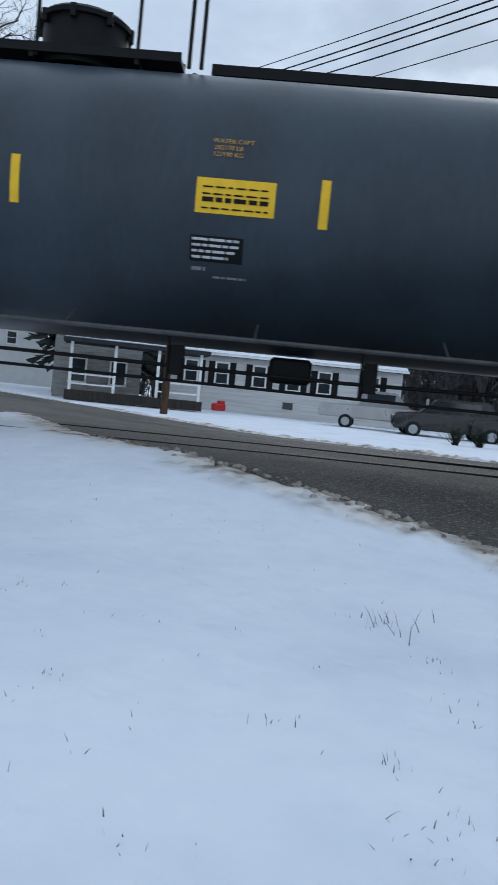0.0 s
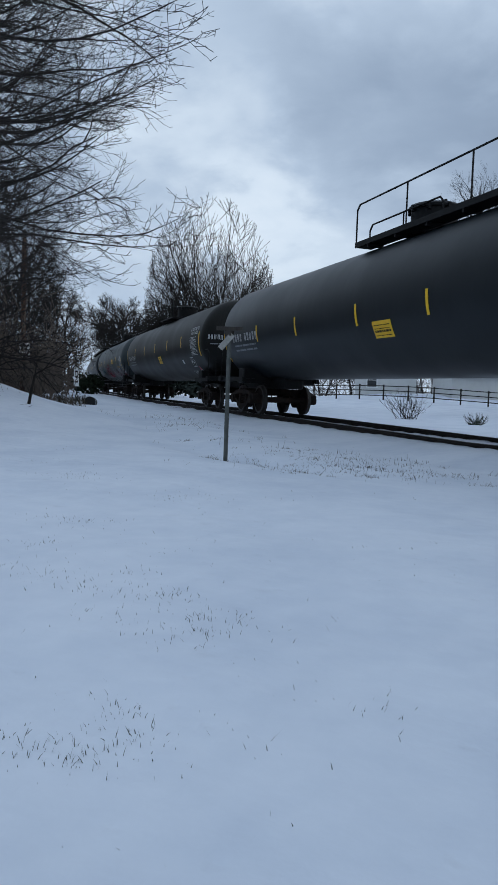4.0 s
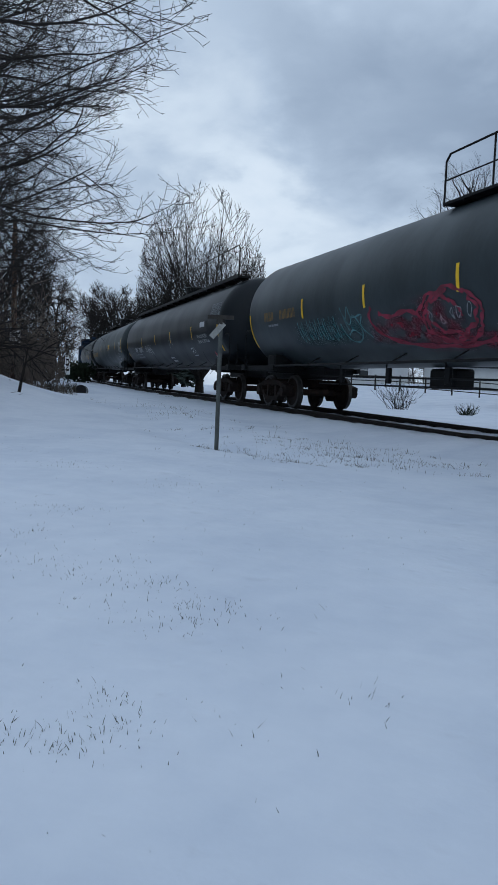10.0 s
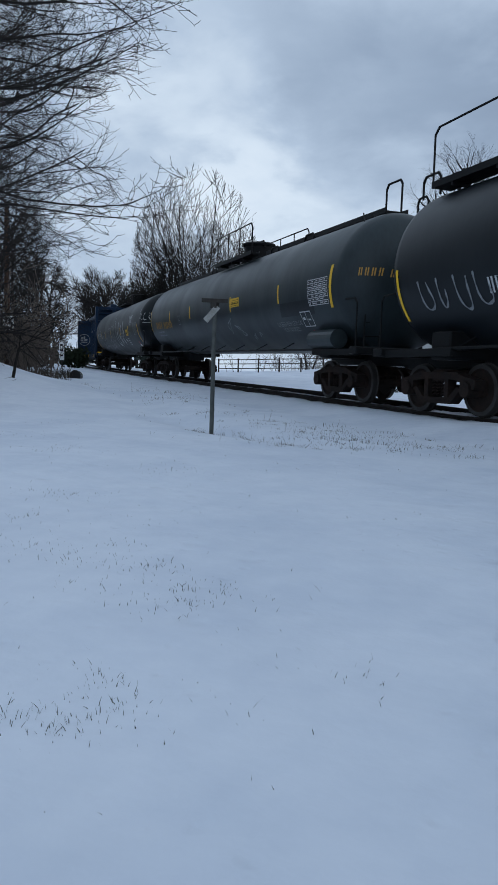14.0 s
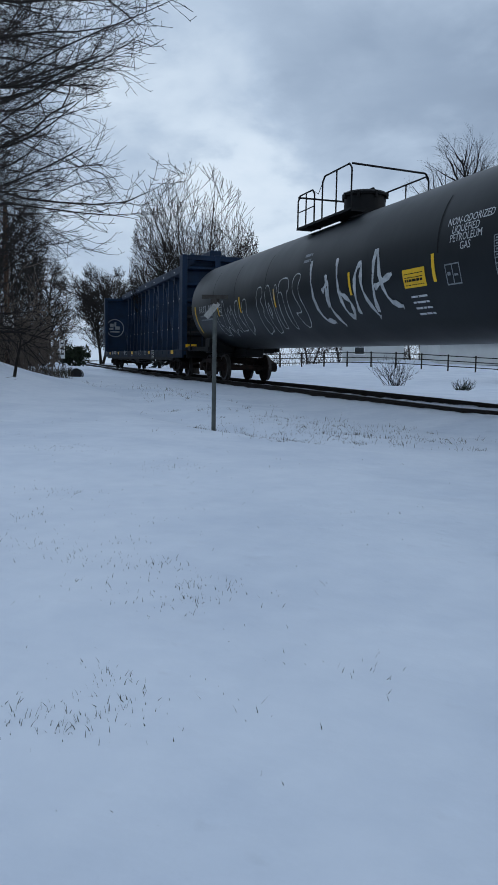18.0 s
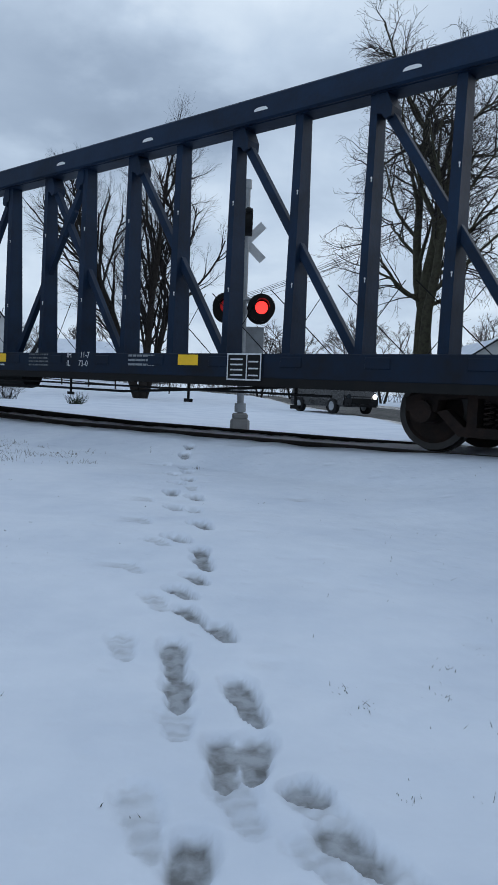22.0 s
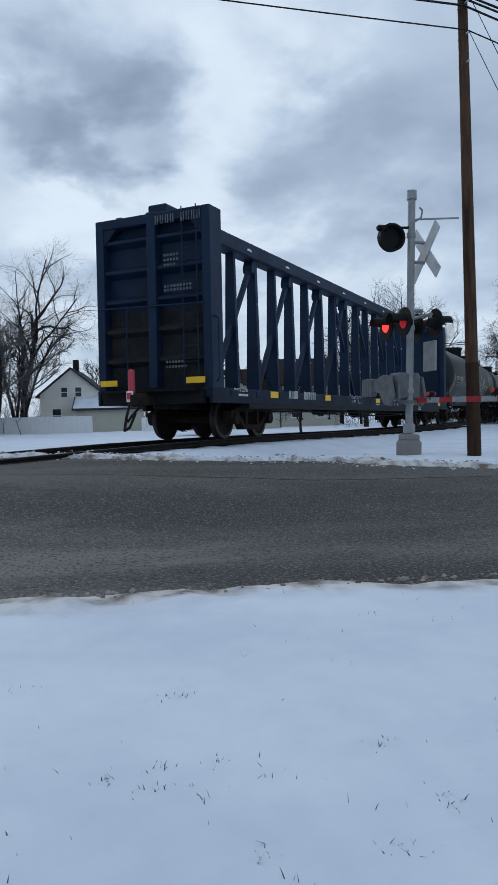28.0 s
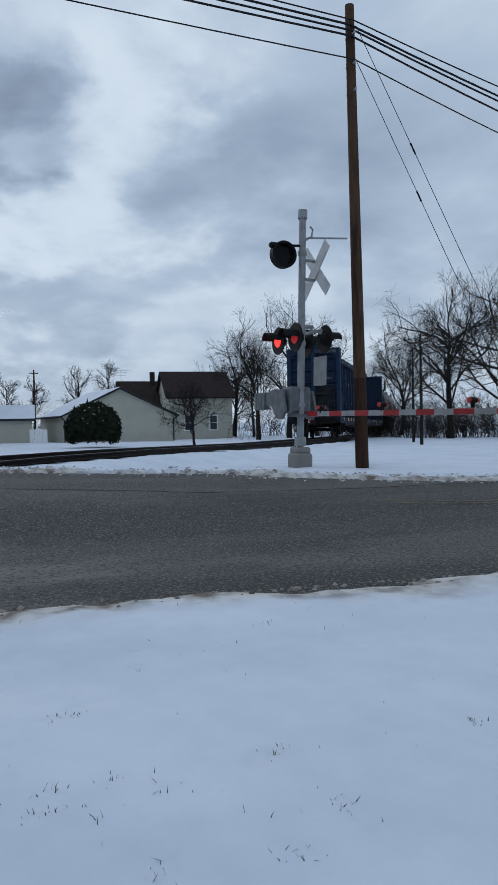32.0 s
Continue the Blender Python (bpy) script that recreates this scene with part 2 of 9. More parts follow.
def spray_cloud(name, color):
    """A worn, soft-edged patch of sprayed paint: thick in the middle, thinning out unevenly to the sides."""
    m = mat(name, color, 0.7, dark=tuple(c * 0.5 for c in color), scale=4, amount=0.6)
    nt = m.node_tree
    n, l = nt.nodes.new, nt.links.new
    co, tx, off, ln, fall, mul = n("ShaderNodeTexCoord"), n("ShaderNodeTexNoise"), n("ShaderNodeVectorMath"), n("ShaderNodeVectorMath"), n("ShaderNodeMapRange"), n("ShaderNodeMath")
    tx.inputs["Scale"].default_value, tx.inputs["Detail"].default_value = 3.2, 4.0
    off.operation, ln.operation, mul.operation = "SUBTRACT", "LENGTH", "MULTIPLY"
    off.inputs[1].default_value = (0.5, 0.5, 0.5)
    l(co.outputs["Object"], tx.inputs["Vector"])
    l(co.outputs["Generated"], off.inputs[0])
    l(off.outputs[0], ln.inputs[0])
    fall.inputs[1].default_value, fall.inputs[2].default_value, fall.inputs[3].default_value, fall.inputs[4].default_value = 0.30, 0.62, 1.0, 0.0
    l(ln.outputs["Value"], fall.inputs[0])
    rg = n("ShaderNodeMapRange")
    rg.inputs[1].default_value, rg.inputs[2].default_value, rg.inputs[4].default_value = 0.40, 0.60, 0.8
    l(tx.outputs["Fac"], rg.inputs[0])
    l(fall.outputs[0], mul.inputs[0])
    l(rg.outputs[0], mul.inputs[1])
    l(mul.outputs[0], nt.nodes["Principled BSDF"].inputs["Alpha"])
    return m


def lying_snow():
    """Snow over a lawn; the ground carries how far it is grimy from the road or trodden to slush."""
    m = mat("snow", (0.70, 0.75, 0.83), 0.75, dark=(0.56, 0.62, 0.72), scale=0.9, amount=0.6, fine=6.0, bump=0.55, bump_scale=7.0)
    nt = m.node_tree
    n, l = nt.nodes.new, nt.links.new
    b = nt.nodes["Principled BSDF"]
    col = b.inputs["Base Color"].links[0].from_socket
    co = n("ShaderNodeTexCoord")
    for layer, scale, pale, dark in (("grime", 5.0, (0.60, 0.58, 0.56, 1), (0.16, 0.125, 0.10, 1)), ("trodden", 14.0, (0.34, 0.36, 0.385, 1), (0.13, 0.132, 0.13, 1))):
        at, tx, rg, shade, mx = n("ShaderNodeAttribute"), n("ShaderNodeTexNoise"), n("ShaderNodeMapRange"), n("ShaderNodeMix"), n("ShaderNodeMix")
        at.attribute_name = layer
        tx.inputs["Scale"].default_value, tx.inputs["Detail"].default_value = scale, 6.0
        rg.inputs[1].default_value, rg.inputs[2].default_value = 0.42, 0.66
        shade.data_type = mx.data_type = "RGBA"
        shade.inputs[6].default_value, shade.inputs[7].default_value = pale, dark
        l(co.outputs["Object"], tx.inputs["Vector"])
        l(tx.outputs["Fac"], rg.inputs[0])
        l(rg.outputs[0], shade.inputs[0])
        l(at.outputs["Fac"], mx.inputs[0])
        l(col, mx.inputs[6])
        l(shade.outputs[2], mx.inputs[7])
        col = mx.outputs[2]
    l(col, b.inputs["Base Color"])
    # small melt pits and crumbs
    normal = b.inputs["Normal"].links[0].from_socket
    for scale, hi, depth in ((2.3, 0.20, 0.024), (6.0, 0.22, 0.008)):
        vo, rg, bp = n("ShaderNodeTexVoronoi"), n("ShaderNodeMapRange"), n("ShaderNodeBump")
        vo.inputs["Scale"].default_value = scale
        rg.interpolation_type = "SMOOTHSTEP"
        rg.inputs[2].default_value = hi
        bp.inputs["Strength"].default_value, bp.inputs["Distance"].default_value = 0.55, depth
        l(co.outputs["Object"], vo.inputs["Vector"])
        l(vo.outputs["Distance"], rg.inputs[0])
        l(rg.outputs[0], bp.inputs["Height"])
        l(normal, bp.inputs["Normal"])
        normal = bp.outputs[0]
    l(normal, b.inputs["Normal"])
    return m


M = {
    "lying_snow": lying_snow(),
    # twigs of distant growth: haze is painted in as a paler grey
    "far_twig": mat("hazed_twigs", (0.125, 0.120, 0.122), 0.95, dark=(0.070, 0.066, 0.067), scale=2, amount=0.6, spec=0.1),
    "snow": mat("snow", (0.70, 0.75, 0.83), 0.75, dark=(0.56, 0.62, 0.72), scale=0.9, amount=0.6, fine=6.0, bump=0.55, bump_scale=7.0, coord="Object"),
    "dirty_snow": mat("dirty_snow", (0.62, 0.63, 0.64), 0.8, dark=(0.24, 0.22, 0.20), scale=2.6, amount=1.0, fine=14.0, bump=0.8, bump_scale=18.0),
    "asphalt": asphalt(),
    "tar": mat("tar_seal", (0.008, 0.008, 0.008), 0.9, scale=6, amount=0.4),
    "lane_yellow": mat("worn_yellow_line", (0.15, 0.12, 0.06), 0.7, dark=(0.06, 0.056, 0.05), scale=5, amount=1.0, fine=30),
    "ballast": mat("ballast", (0.16, 0.15, 0.145), 0.95, dark=(0.07, 0.065, 0.06), scale=5, amount=0.8, fine=30, bump=1.0, bump_scale=26),
    "rail": mat("rail_steel", (0.022, 0.018, 0.016), 0.7, 0.2, dark=(0.012, 0.010, 0.009), scale=6, amount=0.5, spec=0.12),
    "rail_top": mat("polished_rail", (0.10, 0.10, 0.105), 0.5, 0.7, scale=4, amount=0.3),
    "tie": mat("creosoted_tie", (0.018, 0.015, 0.013), 0.9, dark=(0.009, 0.008, 0.007), scale=8, amount=0.6, bump=0.6, bump_scale=40, jitter=0.2, spec=0.12),
    "running_gear": mat("running_gear_steel", (0.014, 0.0115, 0.0108), 0.85, 0.0, dark=(0.036, 0.023, 0.018), scale=5, amount=0.6, fine=30, bump=0.3, spec=0.12),
    "wheel": mat("wheel_steel", (0.016, 0.013, 0.012), 0.8, 0.0, dark=(0.040, 0.024, 0.018), scale=6, amount=0.6, spec=0.12),
    "wheel_tread": mat("bright_wheel_rim", (0.045, 0.042, 0.040), 0.5, 0.5, scale=8, amount=0.4),
    "black_steel": mat("black_steel", (0.008, 0.009, 0.010), 0.55, 0.0, dark=(0.018, 0.016, 0.015), scale=4, amount=0.4, spec=0.12),
    "yellow": mat("yellow_reflective_tape", (0.86, 0.52, 0.02), 0.45, dark=(0.60, 0.36, 0.03), scale=9, amount=0.3),
    "white_mark": mat("white_stencil", (0.62, 0.64, 0.66), 0.6, dark=(0.35, 0.36, 0.37), scale=12, amount=0.5),
    "faded_mark": mat("faded_stencil", (0.26, 0.28, 0.30), 0.7, dark=(0.12, 0.13, 0.14), scale=12, amount=0.5),
    "orange_mark": mat("orange_stencil", (0.55, 0.30, 0.05), 0.6, dark=(0.3, 0.17, 0.05), scale=12, amount=0.5),
    "chalk": mat("chalk_white_spray", (0.55, 0.57, 0.58), 0.8, dark=(0.25, 0.27, 0.28), scale=7, amount=0.6),
    "dull_orange": mat("dull_orange_stencil", (0.30, 0.185, 0.065), 0.7, dark=(0.14, 0.10, 0.06), scale=9, amount=0.7),
    "lime_spray": mat("lime_spray", (0.42, 0.50, 0.06), 0.6, dark=(0.22, 0.30, 0.06), scale=7, amount=0.5),
    "red_spray": mat("red_spray", (0.30, 0.035, 0.065), 0.7, dark=(0.12, 0.03, 0.04), scale=4, amount=0.8),
    "teal_spray": mat("teal_spray", (0.12, 0.27, 0.29), 0.7, dark=(0.06, 0.10, 0.115), scale=4, amount=0.8),
    "red_cloud": spray_cloud("faded_red_spray", (0.24, 0.032, 0.055)),
    "teal_cloud": spray_cloud("faded_teal_spray", (0.04, 0.12, 0.13)),
    "gate_red": mat("worn_red_sheeting", (0.34, 0.016, 0.02), 0.5, dark=(0.20, 0.014, 0.016), scale=6, amount=0.5),
    "pole_butt": mat("tarred_pole_butt", (0.058, 0.034, 0.022), 0.9, dark=(0.022, 0.014, 0.011), scale=3, amount=0.8, fine=25, bump=0.5, stretch=(4, 4, 0.4), spec=0.1),
    "red": mat("red_enamel", (0.55, 0.03, 0.03), 0.45, dark=(0.3, 0.02, 0.02), scale=8, amount=0.4),
    "placard": mat("placard_red", (0.50, 0.06, 0.09), 0.5, dark=(0.35, 0.05, 0.07), scale=9, amount=0.3),
    "white": mat("white_enamel", (0.78, 0.79, 0.79), 0.5, dark=(0.6, 0.6, 0.6), scale=5, amount=0.3),
    "blue": mat("blue_car_paint", (0.0040, 0.0205, 0.054), 0.6, dark=(0.006, 0.012, 0.024), scale=1.6, amount=0.6, fine=18, bump=0.15, bump_scale=12, spec=0.25),
    "sill_blue": mat("grimy_blue_sill", (0.0038, 0.014, 0.034), 0.65, dark=(0.007, 0.009, 0.014), scale=1.3, amount=0.8, fine=12, spec=0.2),
    "grime": mat("grimy_end_panel", (0.013, 0.017, 0.023), 0.75, dark=(0.036, 0.032, 0.029), scale=2.0, amount=0.8, fine=15, spec=0.12),
    "galv": mat("galvanised_steel", (0.42, 0.44, 0.46), 0.5, 0.6, dark=(0.30, 0.31, 0.33), scale=7, amount=0.5),
    "alu": mat("aluminium_paint", (0.30, 0.315, 0.33), 0.5, 0.2, dark=(0.19, 0.195, 0.20), scale=6, amount=0.5),
    "machine_grey": mat("machine_grey_paint", (0.15, 0.16, 0.17), 0.6, 0.1, dark=(0.08, 0.085, 0.09), scale=6, amount=0.6),
    "concrete": mat("concrete", (0.22, 0.215, 0.205), 0.9, dark=(0.2, 0.19, 0.18), scale=4, amount=0.6, bump=0.4),
    "pole_wood": mat("weathered_pole", (0.105, 0.062, 0.040), 0.85, dark=(0.035, 0.021, 0.016), scale=3, amount=0.8, fine=25, bump=0.5, stretch=(4, 4, 0.4), spec=0.12),
    "post_paint": mat("weathered_green_post", (0.088, 0.095, 0.088), 0.7, dark=(0.045, 0.05, 0.048), scale=9, amount=0.7),
    "plate_grey": mat("weathered_plate", (0.34, 0.34, 0.32), 0.7, dark=(0.18, 0.17, 0.15), scale=9, amount=0.7),
    "grey_wood": mat("grey_wood", (0.055, 0.05, 0.045), 0.9, dark=(0.025, 0.022, 0.02), scale=4, amount=0.7, stretch=(3, 3, 0.6), spec=0.12),
    "bark": mat("bark", (0.028, 0.024, 0.021), 0.95, dark=(0.013, 0.011, 0.010), scale=5, amount=0.7, bump=0.5, bump_scale=20, spec=0.12),
    "mossy_bark": mat("mossy_bark", (0.060, 0.058, 0.040), 0.95, dark=(0.028, 0.026, 0.020), scale=4, amount=0.7, bump=0.5, bump_scale=20, spec=0.12),
    "brown_twig": mat("brown_brush", (0.135, 0.110, 0.092), 0.95, dark=(0.060, 0.048, 0.041), scale=2, amount=0.7, spec=0.1),
    "twig": mat("twigs", (0.027, 0.024, 0.023), 0.9, dark=(0.012, 0.011, 0.010), scale=3, amount=0.5, spec=0.12),
    "needles": mat("spruce_needles", (0.048, 0.062, 0.054), 0.9, dark=(0.022, 0.030, 0.026), scale=2, amount=0.7, spec=0.12),
    "shrub": mat("clipped_evergreen", (0.024, 0.034, 0.020), 0.9, dark=(0.010, 0.014, 0.010), scale=3, amount=0.6, spec=0.12),
    # a lighter evergreen for the far clump, distance haze put into its colour
    "ivy": mat("hazed_ivy", (0.050, 0.056, 0.046), 0.9, dark=(0.022, 0.025, 0.021), scale=2, amount=0.7, spec=0.12),
    "dry_grass": mat("dry_grass", (0.095, 0.078, 0.058), 0.9, dark=(0.042, 0.035, 0.028), scale=9, amount=0.7, jitter=0.3),
    "grass_blade": mat("frozen_grass", (0.115, 0.12, 0.105), 0.85, dark=(0.045, 0.05, 0.045), scale=9, amount=0.6),
    "rubber": mat("rubber", (0.014, 0.014, 0.015), 0.85, scale=8, amount=0.3),
    "glass": glass("dark_glass"),
    "siding_white": mat("white_siding", (0.62, 0.63, 0.62), 0.6, dark=(0.5, 0.5, 0.49), scale=1.5, amount=0.4),
    "grey_clapboard": mat("weathered_clapboard", (0.30, 0.30, 0.29), 0.75, dark=(0.17, 0.165, 0.16), scale=2.0, amount=0.7, fine=6.0, stretch=(0.5, 0.5, 5.0)),
    "board_white": mat("weathered_white_board", (0.58, 0.59, 0.60), 0.6, dark=(0.40, 0.40, 0.40), scale=5, amount=0.5),
    "ghost_mark": mat("worn_stencil", (0.15, 0.165, 0.18), 0.8, dark=(0.06, 0.07, 0.08), scale=10, amount=0.8),
    "road_ice": mat("gritty_ice", (0.34, 0.31, 0.28), 0.8, dark=(0.10, 0.085, 0.07), scale=6, amount=1.0, fine=30, bump=0.6),
    "clapboard": mat("white_clapboard", (0.60, 0.60, 0.59), 0.6, dark=(0.36, 0.36, 0.36), scale=2.0, amount=0.5, fine=6.0, stretch=(0.2, 0.2, 6.0)),
    "cream_boards": mat("cream_white_boards", (0.78, 0.75, 0.68), 0.6, dark=(0.60, 0.58, 0.53), scale=1.2, amount=0.4, fine=6.0, stretch=(0.4, 0.4, 4.0)),
    "siding_cream": mat("cream_siding", (0.45, 0.445, 0.375), 0.65, dark=(0.36, 0.355, 0.30), scale=1.0, amount=0.4),
    "roof_brown": mat("brown_shingles", (0.040, 0.028, 0.026), 0.9, dark=(0.022, 0.017, 0.017), scale=3, amount=0.6, bump=0.4, spec=0.12),
    "roof_dark": mat("dark_shingles", (0.045, 0.047, 0.05), 0.9, dark=(0.025, 0.026, 0.03), scale=3, amount=0.6, bump=0.4, spec=0.12),
    "car_dark": mat("dark_car_paint", (0.012, 0.013, 0.016), 0.25, 0.2, dark=(0.05, 0.05, 0.05), scale=2, amount=0.3, spec=0.6),
    "car_silver": mat("silver_car_paint", (0.34, 0.34, 0.35), 0.3, 0.6, dark=(0.22, 0.22, 0.22), scale=2, amount=0.3),
    "headlight": glow("headlight", (1.0, 0.95, 0.85), 5.0),
    "red_lamp": glow("lit_red_lamp", (1.0, 0.03, 0.025), 2.4),
    "red_lamp_low": glow("fading_red_lamp", (0.8, 0.025, 0.025), 0.11),
    "red_lamp_dim": glow("dim_red_lamp", (0.35, 0.015, 0.015), 0.08),
    "pipe": mat("black_pipe", (0.014, 0.014, 0.015), 0.6, scale=5, amount=0.3),
    "pipe_grey": mat("weathered_pipe", (0.075, 0.080, 0.085), 0.5, dark=(0.03, 0.03, 0.032), scale=4, amount=0.6),
    "cable": mat("black_cable", (0.015, 0.015, 0.017), 0.7, scale=3, amount=0.3),
}
TANK_PAINT = {
    "slate": mat("slate_tank_paint", (0.032, 0.049, 0.067), 0.36, dark=(0.016, 0.024, 0.032), scale=0.9, amount=0.6, fine=14, bump=0.10, bump_scale=3, stretch=(1.0, 1.0, 0.35), spec=0.35),
    "olive": mat("olive_black_tank_paint", (0.0075, 0.008, 0.0075), 0.46, dark=(0.018, 0.016, 0.013), scale=0.8, amount=0.8, fine=14, bump=0.12, bump_scale=3, stretch=(1.0, 1.0, 0.12), spec=0.18),
    "black": mat("black_tank_paint", (0.007, 0.010, 0.013), 0.40, dark=(0.011, 0.014, 0.017), scale=0.8, amount=0.8, fine=14, bump=0.12, bump_scale=3, stretch=(1.0, 1.0, 0.3), spec=0.22),
    "lead": mat("lead_grey_tank_paint", (0.038, 0.047, 0.052), 0.40, dark=(0.022, 0.027, 0.029), scale=0.9, amount=0.6, fine=14, bump=0.1, bump_scale=3, stretch=(1.0, 1.0, 0.35), spec=0.3),
    "grey": mat("grey_tank_paint", (0.036, 0.048, 0.053), 0.42, dark=(0.018, 0.024, 0.027), scale=0.9, amount=0.6, fine=14, bump=0.1, bump_scale=3, stretch=(1.0, 1.0, 0.35), spec=0.3),
    "green": mat("green_grey_tank_paint", (0.026, 0.037, 0.042), 0.40, dark=(0.013, 0.018, 0.020), scale=0.9, amount=0.6, fine=14, bump=0.1, bump_scale=3, stretch=(1.0, 1.0, 0.35), spec=0.3),
}


# ---- mesh helpers ----
def part(name, bm, material, parent=None, label=""):
    me = bpy.data.meshes.new(name)
    bm.to_mesh(me)
    bm.free()
    me.materials.append(material if not isinstance(material, str) else M[material])
    ob = new(name, me)
    if parent is not None:
        ob.parent = parent
    if label:
        tagged(ob, label)
    return ob


def raw(name, verts, faces, material, parent=None, smooth=False):
    me = bpy.data.meshes.new(name)
    me.from_pydata(verts, [], faces)
    if smooth:
        me.polygons.foreach_set("use_smooth", np.ones(len(me.polygons), dtype=bool))
    me.materials.append(material if not isinstance(material, str) else M[material])
    ob = new(name, me)
    if parent is not None:
        ob.parent = parent
    return ob


def thing(name, m, label, category, group="", kind=""):
    ob = new(name)
    ob.empty_display_size = 0.2
    ob.matrix_basis = m
    return tagged(ob, label, category, group, kind)


def box(bm, cx, cy, cz, sx, sy, sz, m=None, bevel=0.0):
    r = bmesh.ops.create_cube(bm, size=1.0)
    vs = r["verts"]
    t = Matrix.Translation((cx, cy, cz)) @ Matrix.Diagonal((sx, sy, sz, 1))
    bmesh.ops.transform(bm, matrix=(m @ t) if m else t, verts=vs)
    if bevel:
        es = list({e for v in vs for e in v.link_edges})
        bmesh.ops.bevel(bm, geom=es, offset=bevel, segments=1, affect="EDGES")
    return vs


def rod(bm, a, b, r, seg=8, r2=None):
    a, b = Vector(a), Vector(b)
    d = b - a
    res = bmesh.ops.create_cone(bm, cap_ends=True, segments=seg, radius1=r, radius2=r if r2 is None else r2, depth=d.length)
    q = d.to_track_quat("Z", "Y").to_matrix().to_4x4()
    bmesh.ops.transform(bm, matrix=Matrix.Translation((a + b) / 2) @ q, verts=res["verts"])
    return res["verts"]


def pipe(bm, pts, r, seg=6):
    for a, b in zip(pts[:-1], pts[1:]):
        rod(bm, a, b, r, seg)
    for p in pts[1:-1]:
        res = bmesh.ops.create_icosphere(bm, subdivisions=1, radius=r * 1.03)
        bmesh.ops.translate(bm, vec=p, verts=res["verts"])


def lathe(bm, profile, seg=24, axis="x"):
    """Spin a profile of (along, radius) about the axis."""
    rings = []
    for a, r in profile:
        ring = []
        for k in range(seg):
            t = 2 * math.pi * k / seg
            c, s = r * math.cos(t), r * math.sin(t)
            ring.append(bm.verts.new((a, c, s) if axis == "x" else (c, a, s) if axis == "y" else (c, s, a)))
        rings.append(ring)
    for p, q in zip(rings[:-1], rings[1:]):
        for k in range(seg):
            bm.faces.new((p[k], p[(k + 1) % seg], q[(k + 1) % seg], q[k]))
    bm.faces.new(rings[0][::-1])
    bm.faces.new(rings[-1])
    bmesh.ops.recalc_face_normals(bm, faces=bm.faces)


def smooth(ob, angle=40):
    me = ob.data
    me.polygons.foreach_set("use_smooth", np.ones(len(me.polygons), dtype=bool))
    me.set_sharp_from_angle(angle=radians(angle))
    return ob


# ---- the lie of the land ----
N2, E2 = Vector((0.697, 0.717)).normalized(), None
E2 = Vector((N2.y, -N2.x))
FOOT = N2 * 8.97
RL, RR = 820.0, 650.0


def rail_z(s):
    """Height of the rail heads along the line: it falls gently in the way the train goes."""
    return float(np.interp(s, (-230, -105, -31, -20, -15, -11, -6, 0, 6, 9, 12, 16, 20, 27, 63, 170), (4.2, 2.15, 0.77, 0.57, 0.45, 0.35, 0.33, 0.35, 0.345, 0.355, 0.365, 0.33, 0.26, 0.13, -0.28, -0.65)))


def lawn_z(s):
    """Height of the lawn abreast of a place on the line."""
    return float(np.interp(s, (-230, -105, -31, -20, -10, 0, 12, 20, 27, 63, 170), (3.85, 1.80, 0.42, 0.24, 0.10, 0.0, -0.05, -0.13, -0.24, -0.63, -1.0)))


def track(s, v=0.0):
    """A place on the line: s metres along, v metres to the far side, and the heading."""
    r = RL if s < 0 else RR
    hd = s / r
    nn = N2 * math.cos(hd) - E2 * math.sin(hd)
    p = FOOT + E2 * s + N2 * (s * s / (2 * r)) + nn * v
    tang = E2 * math.cos(hd) + N2 * math.sin(hd)
    return Vector((p.x, p.y, rail_z(s))), tang


def ground_z(x, y):
    s = (x - FOOT.x) * E2.x + (y - FOOT.y) * E2.y
    s = min(max(s, -120), 120)
    v = (x - FOOT.x) * N2.x + (y - FOOT.y) * N2.y - s * s / (2 * (RL if s < 0 else RR))
    rise = float(np.interp(s, (-120, -60, -26.4, -17.5, -9.7, -6), (0.2, 0.41, 0.41, 0.23, 0.07, 0.0))) * min(1.0, max(0.0, (-v - 2.2) / 2.5))
    # the corner of the crossing lies a little higher
    return lawn_z(s) + rise + 0.13 * math.exp(-((x - 13.0) ** 2 + (y + 8.0) ** 2) / 14.0)


NEAR_Y = (-300, -20, -8.5, -3.25, -1.28, 0.5, 2.0, 3.5, 5.6, 7.5, 10, 14, 26, 63, 300)
NEAR_X = (-30, 2.9, 3.32, 3.57, 3.90, 4.20, 4.22, 4.15, 4.1, 4.1, 4.8, 6.0, 7.6, 6.3, -30)
FAR_X = {-300: -22, -20: 7.9, -8.7: 8.4, -7.4: 8.8, -6.2: 9.4, -4.4: 10.5, -2.65: 11.2, -0.8: 12.1, 1: 13.2, 4: 13.6, 10.5: 13.0, 26: 13.8, 63: 13.2, 300: -20}


def road_near(y):
    return float(np.interp(y, NEAR_Y, NEAR_X))


def road_far(y):
    return float(np.interp(y, tuple(FAR_X), tuple(FAR_X.values())))


def P(azimuth, dist, dz=0.0):
    """A place on the ground: degrees to the left of +y as seen from the standpoint, and metres."""
    a = radians(azimuth)
    x, y = -math.sin(a) * dist, math.cos(a) * dist
    return Vector((x, y, ground_z(x, y) + dz))


def bump_fn(x, y, cx, cy, a, r):
    return a * math.exp(-((x - cx) ** 2 + (y - cy) ** 2) / (2 * r * r))


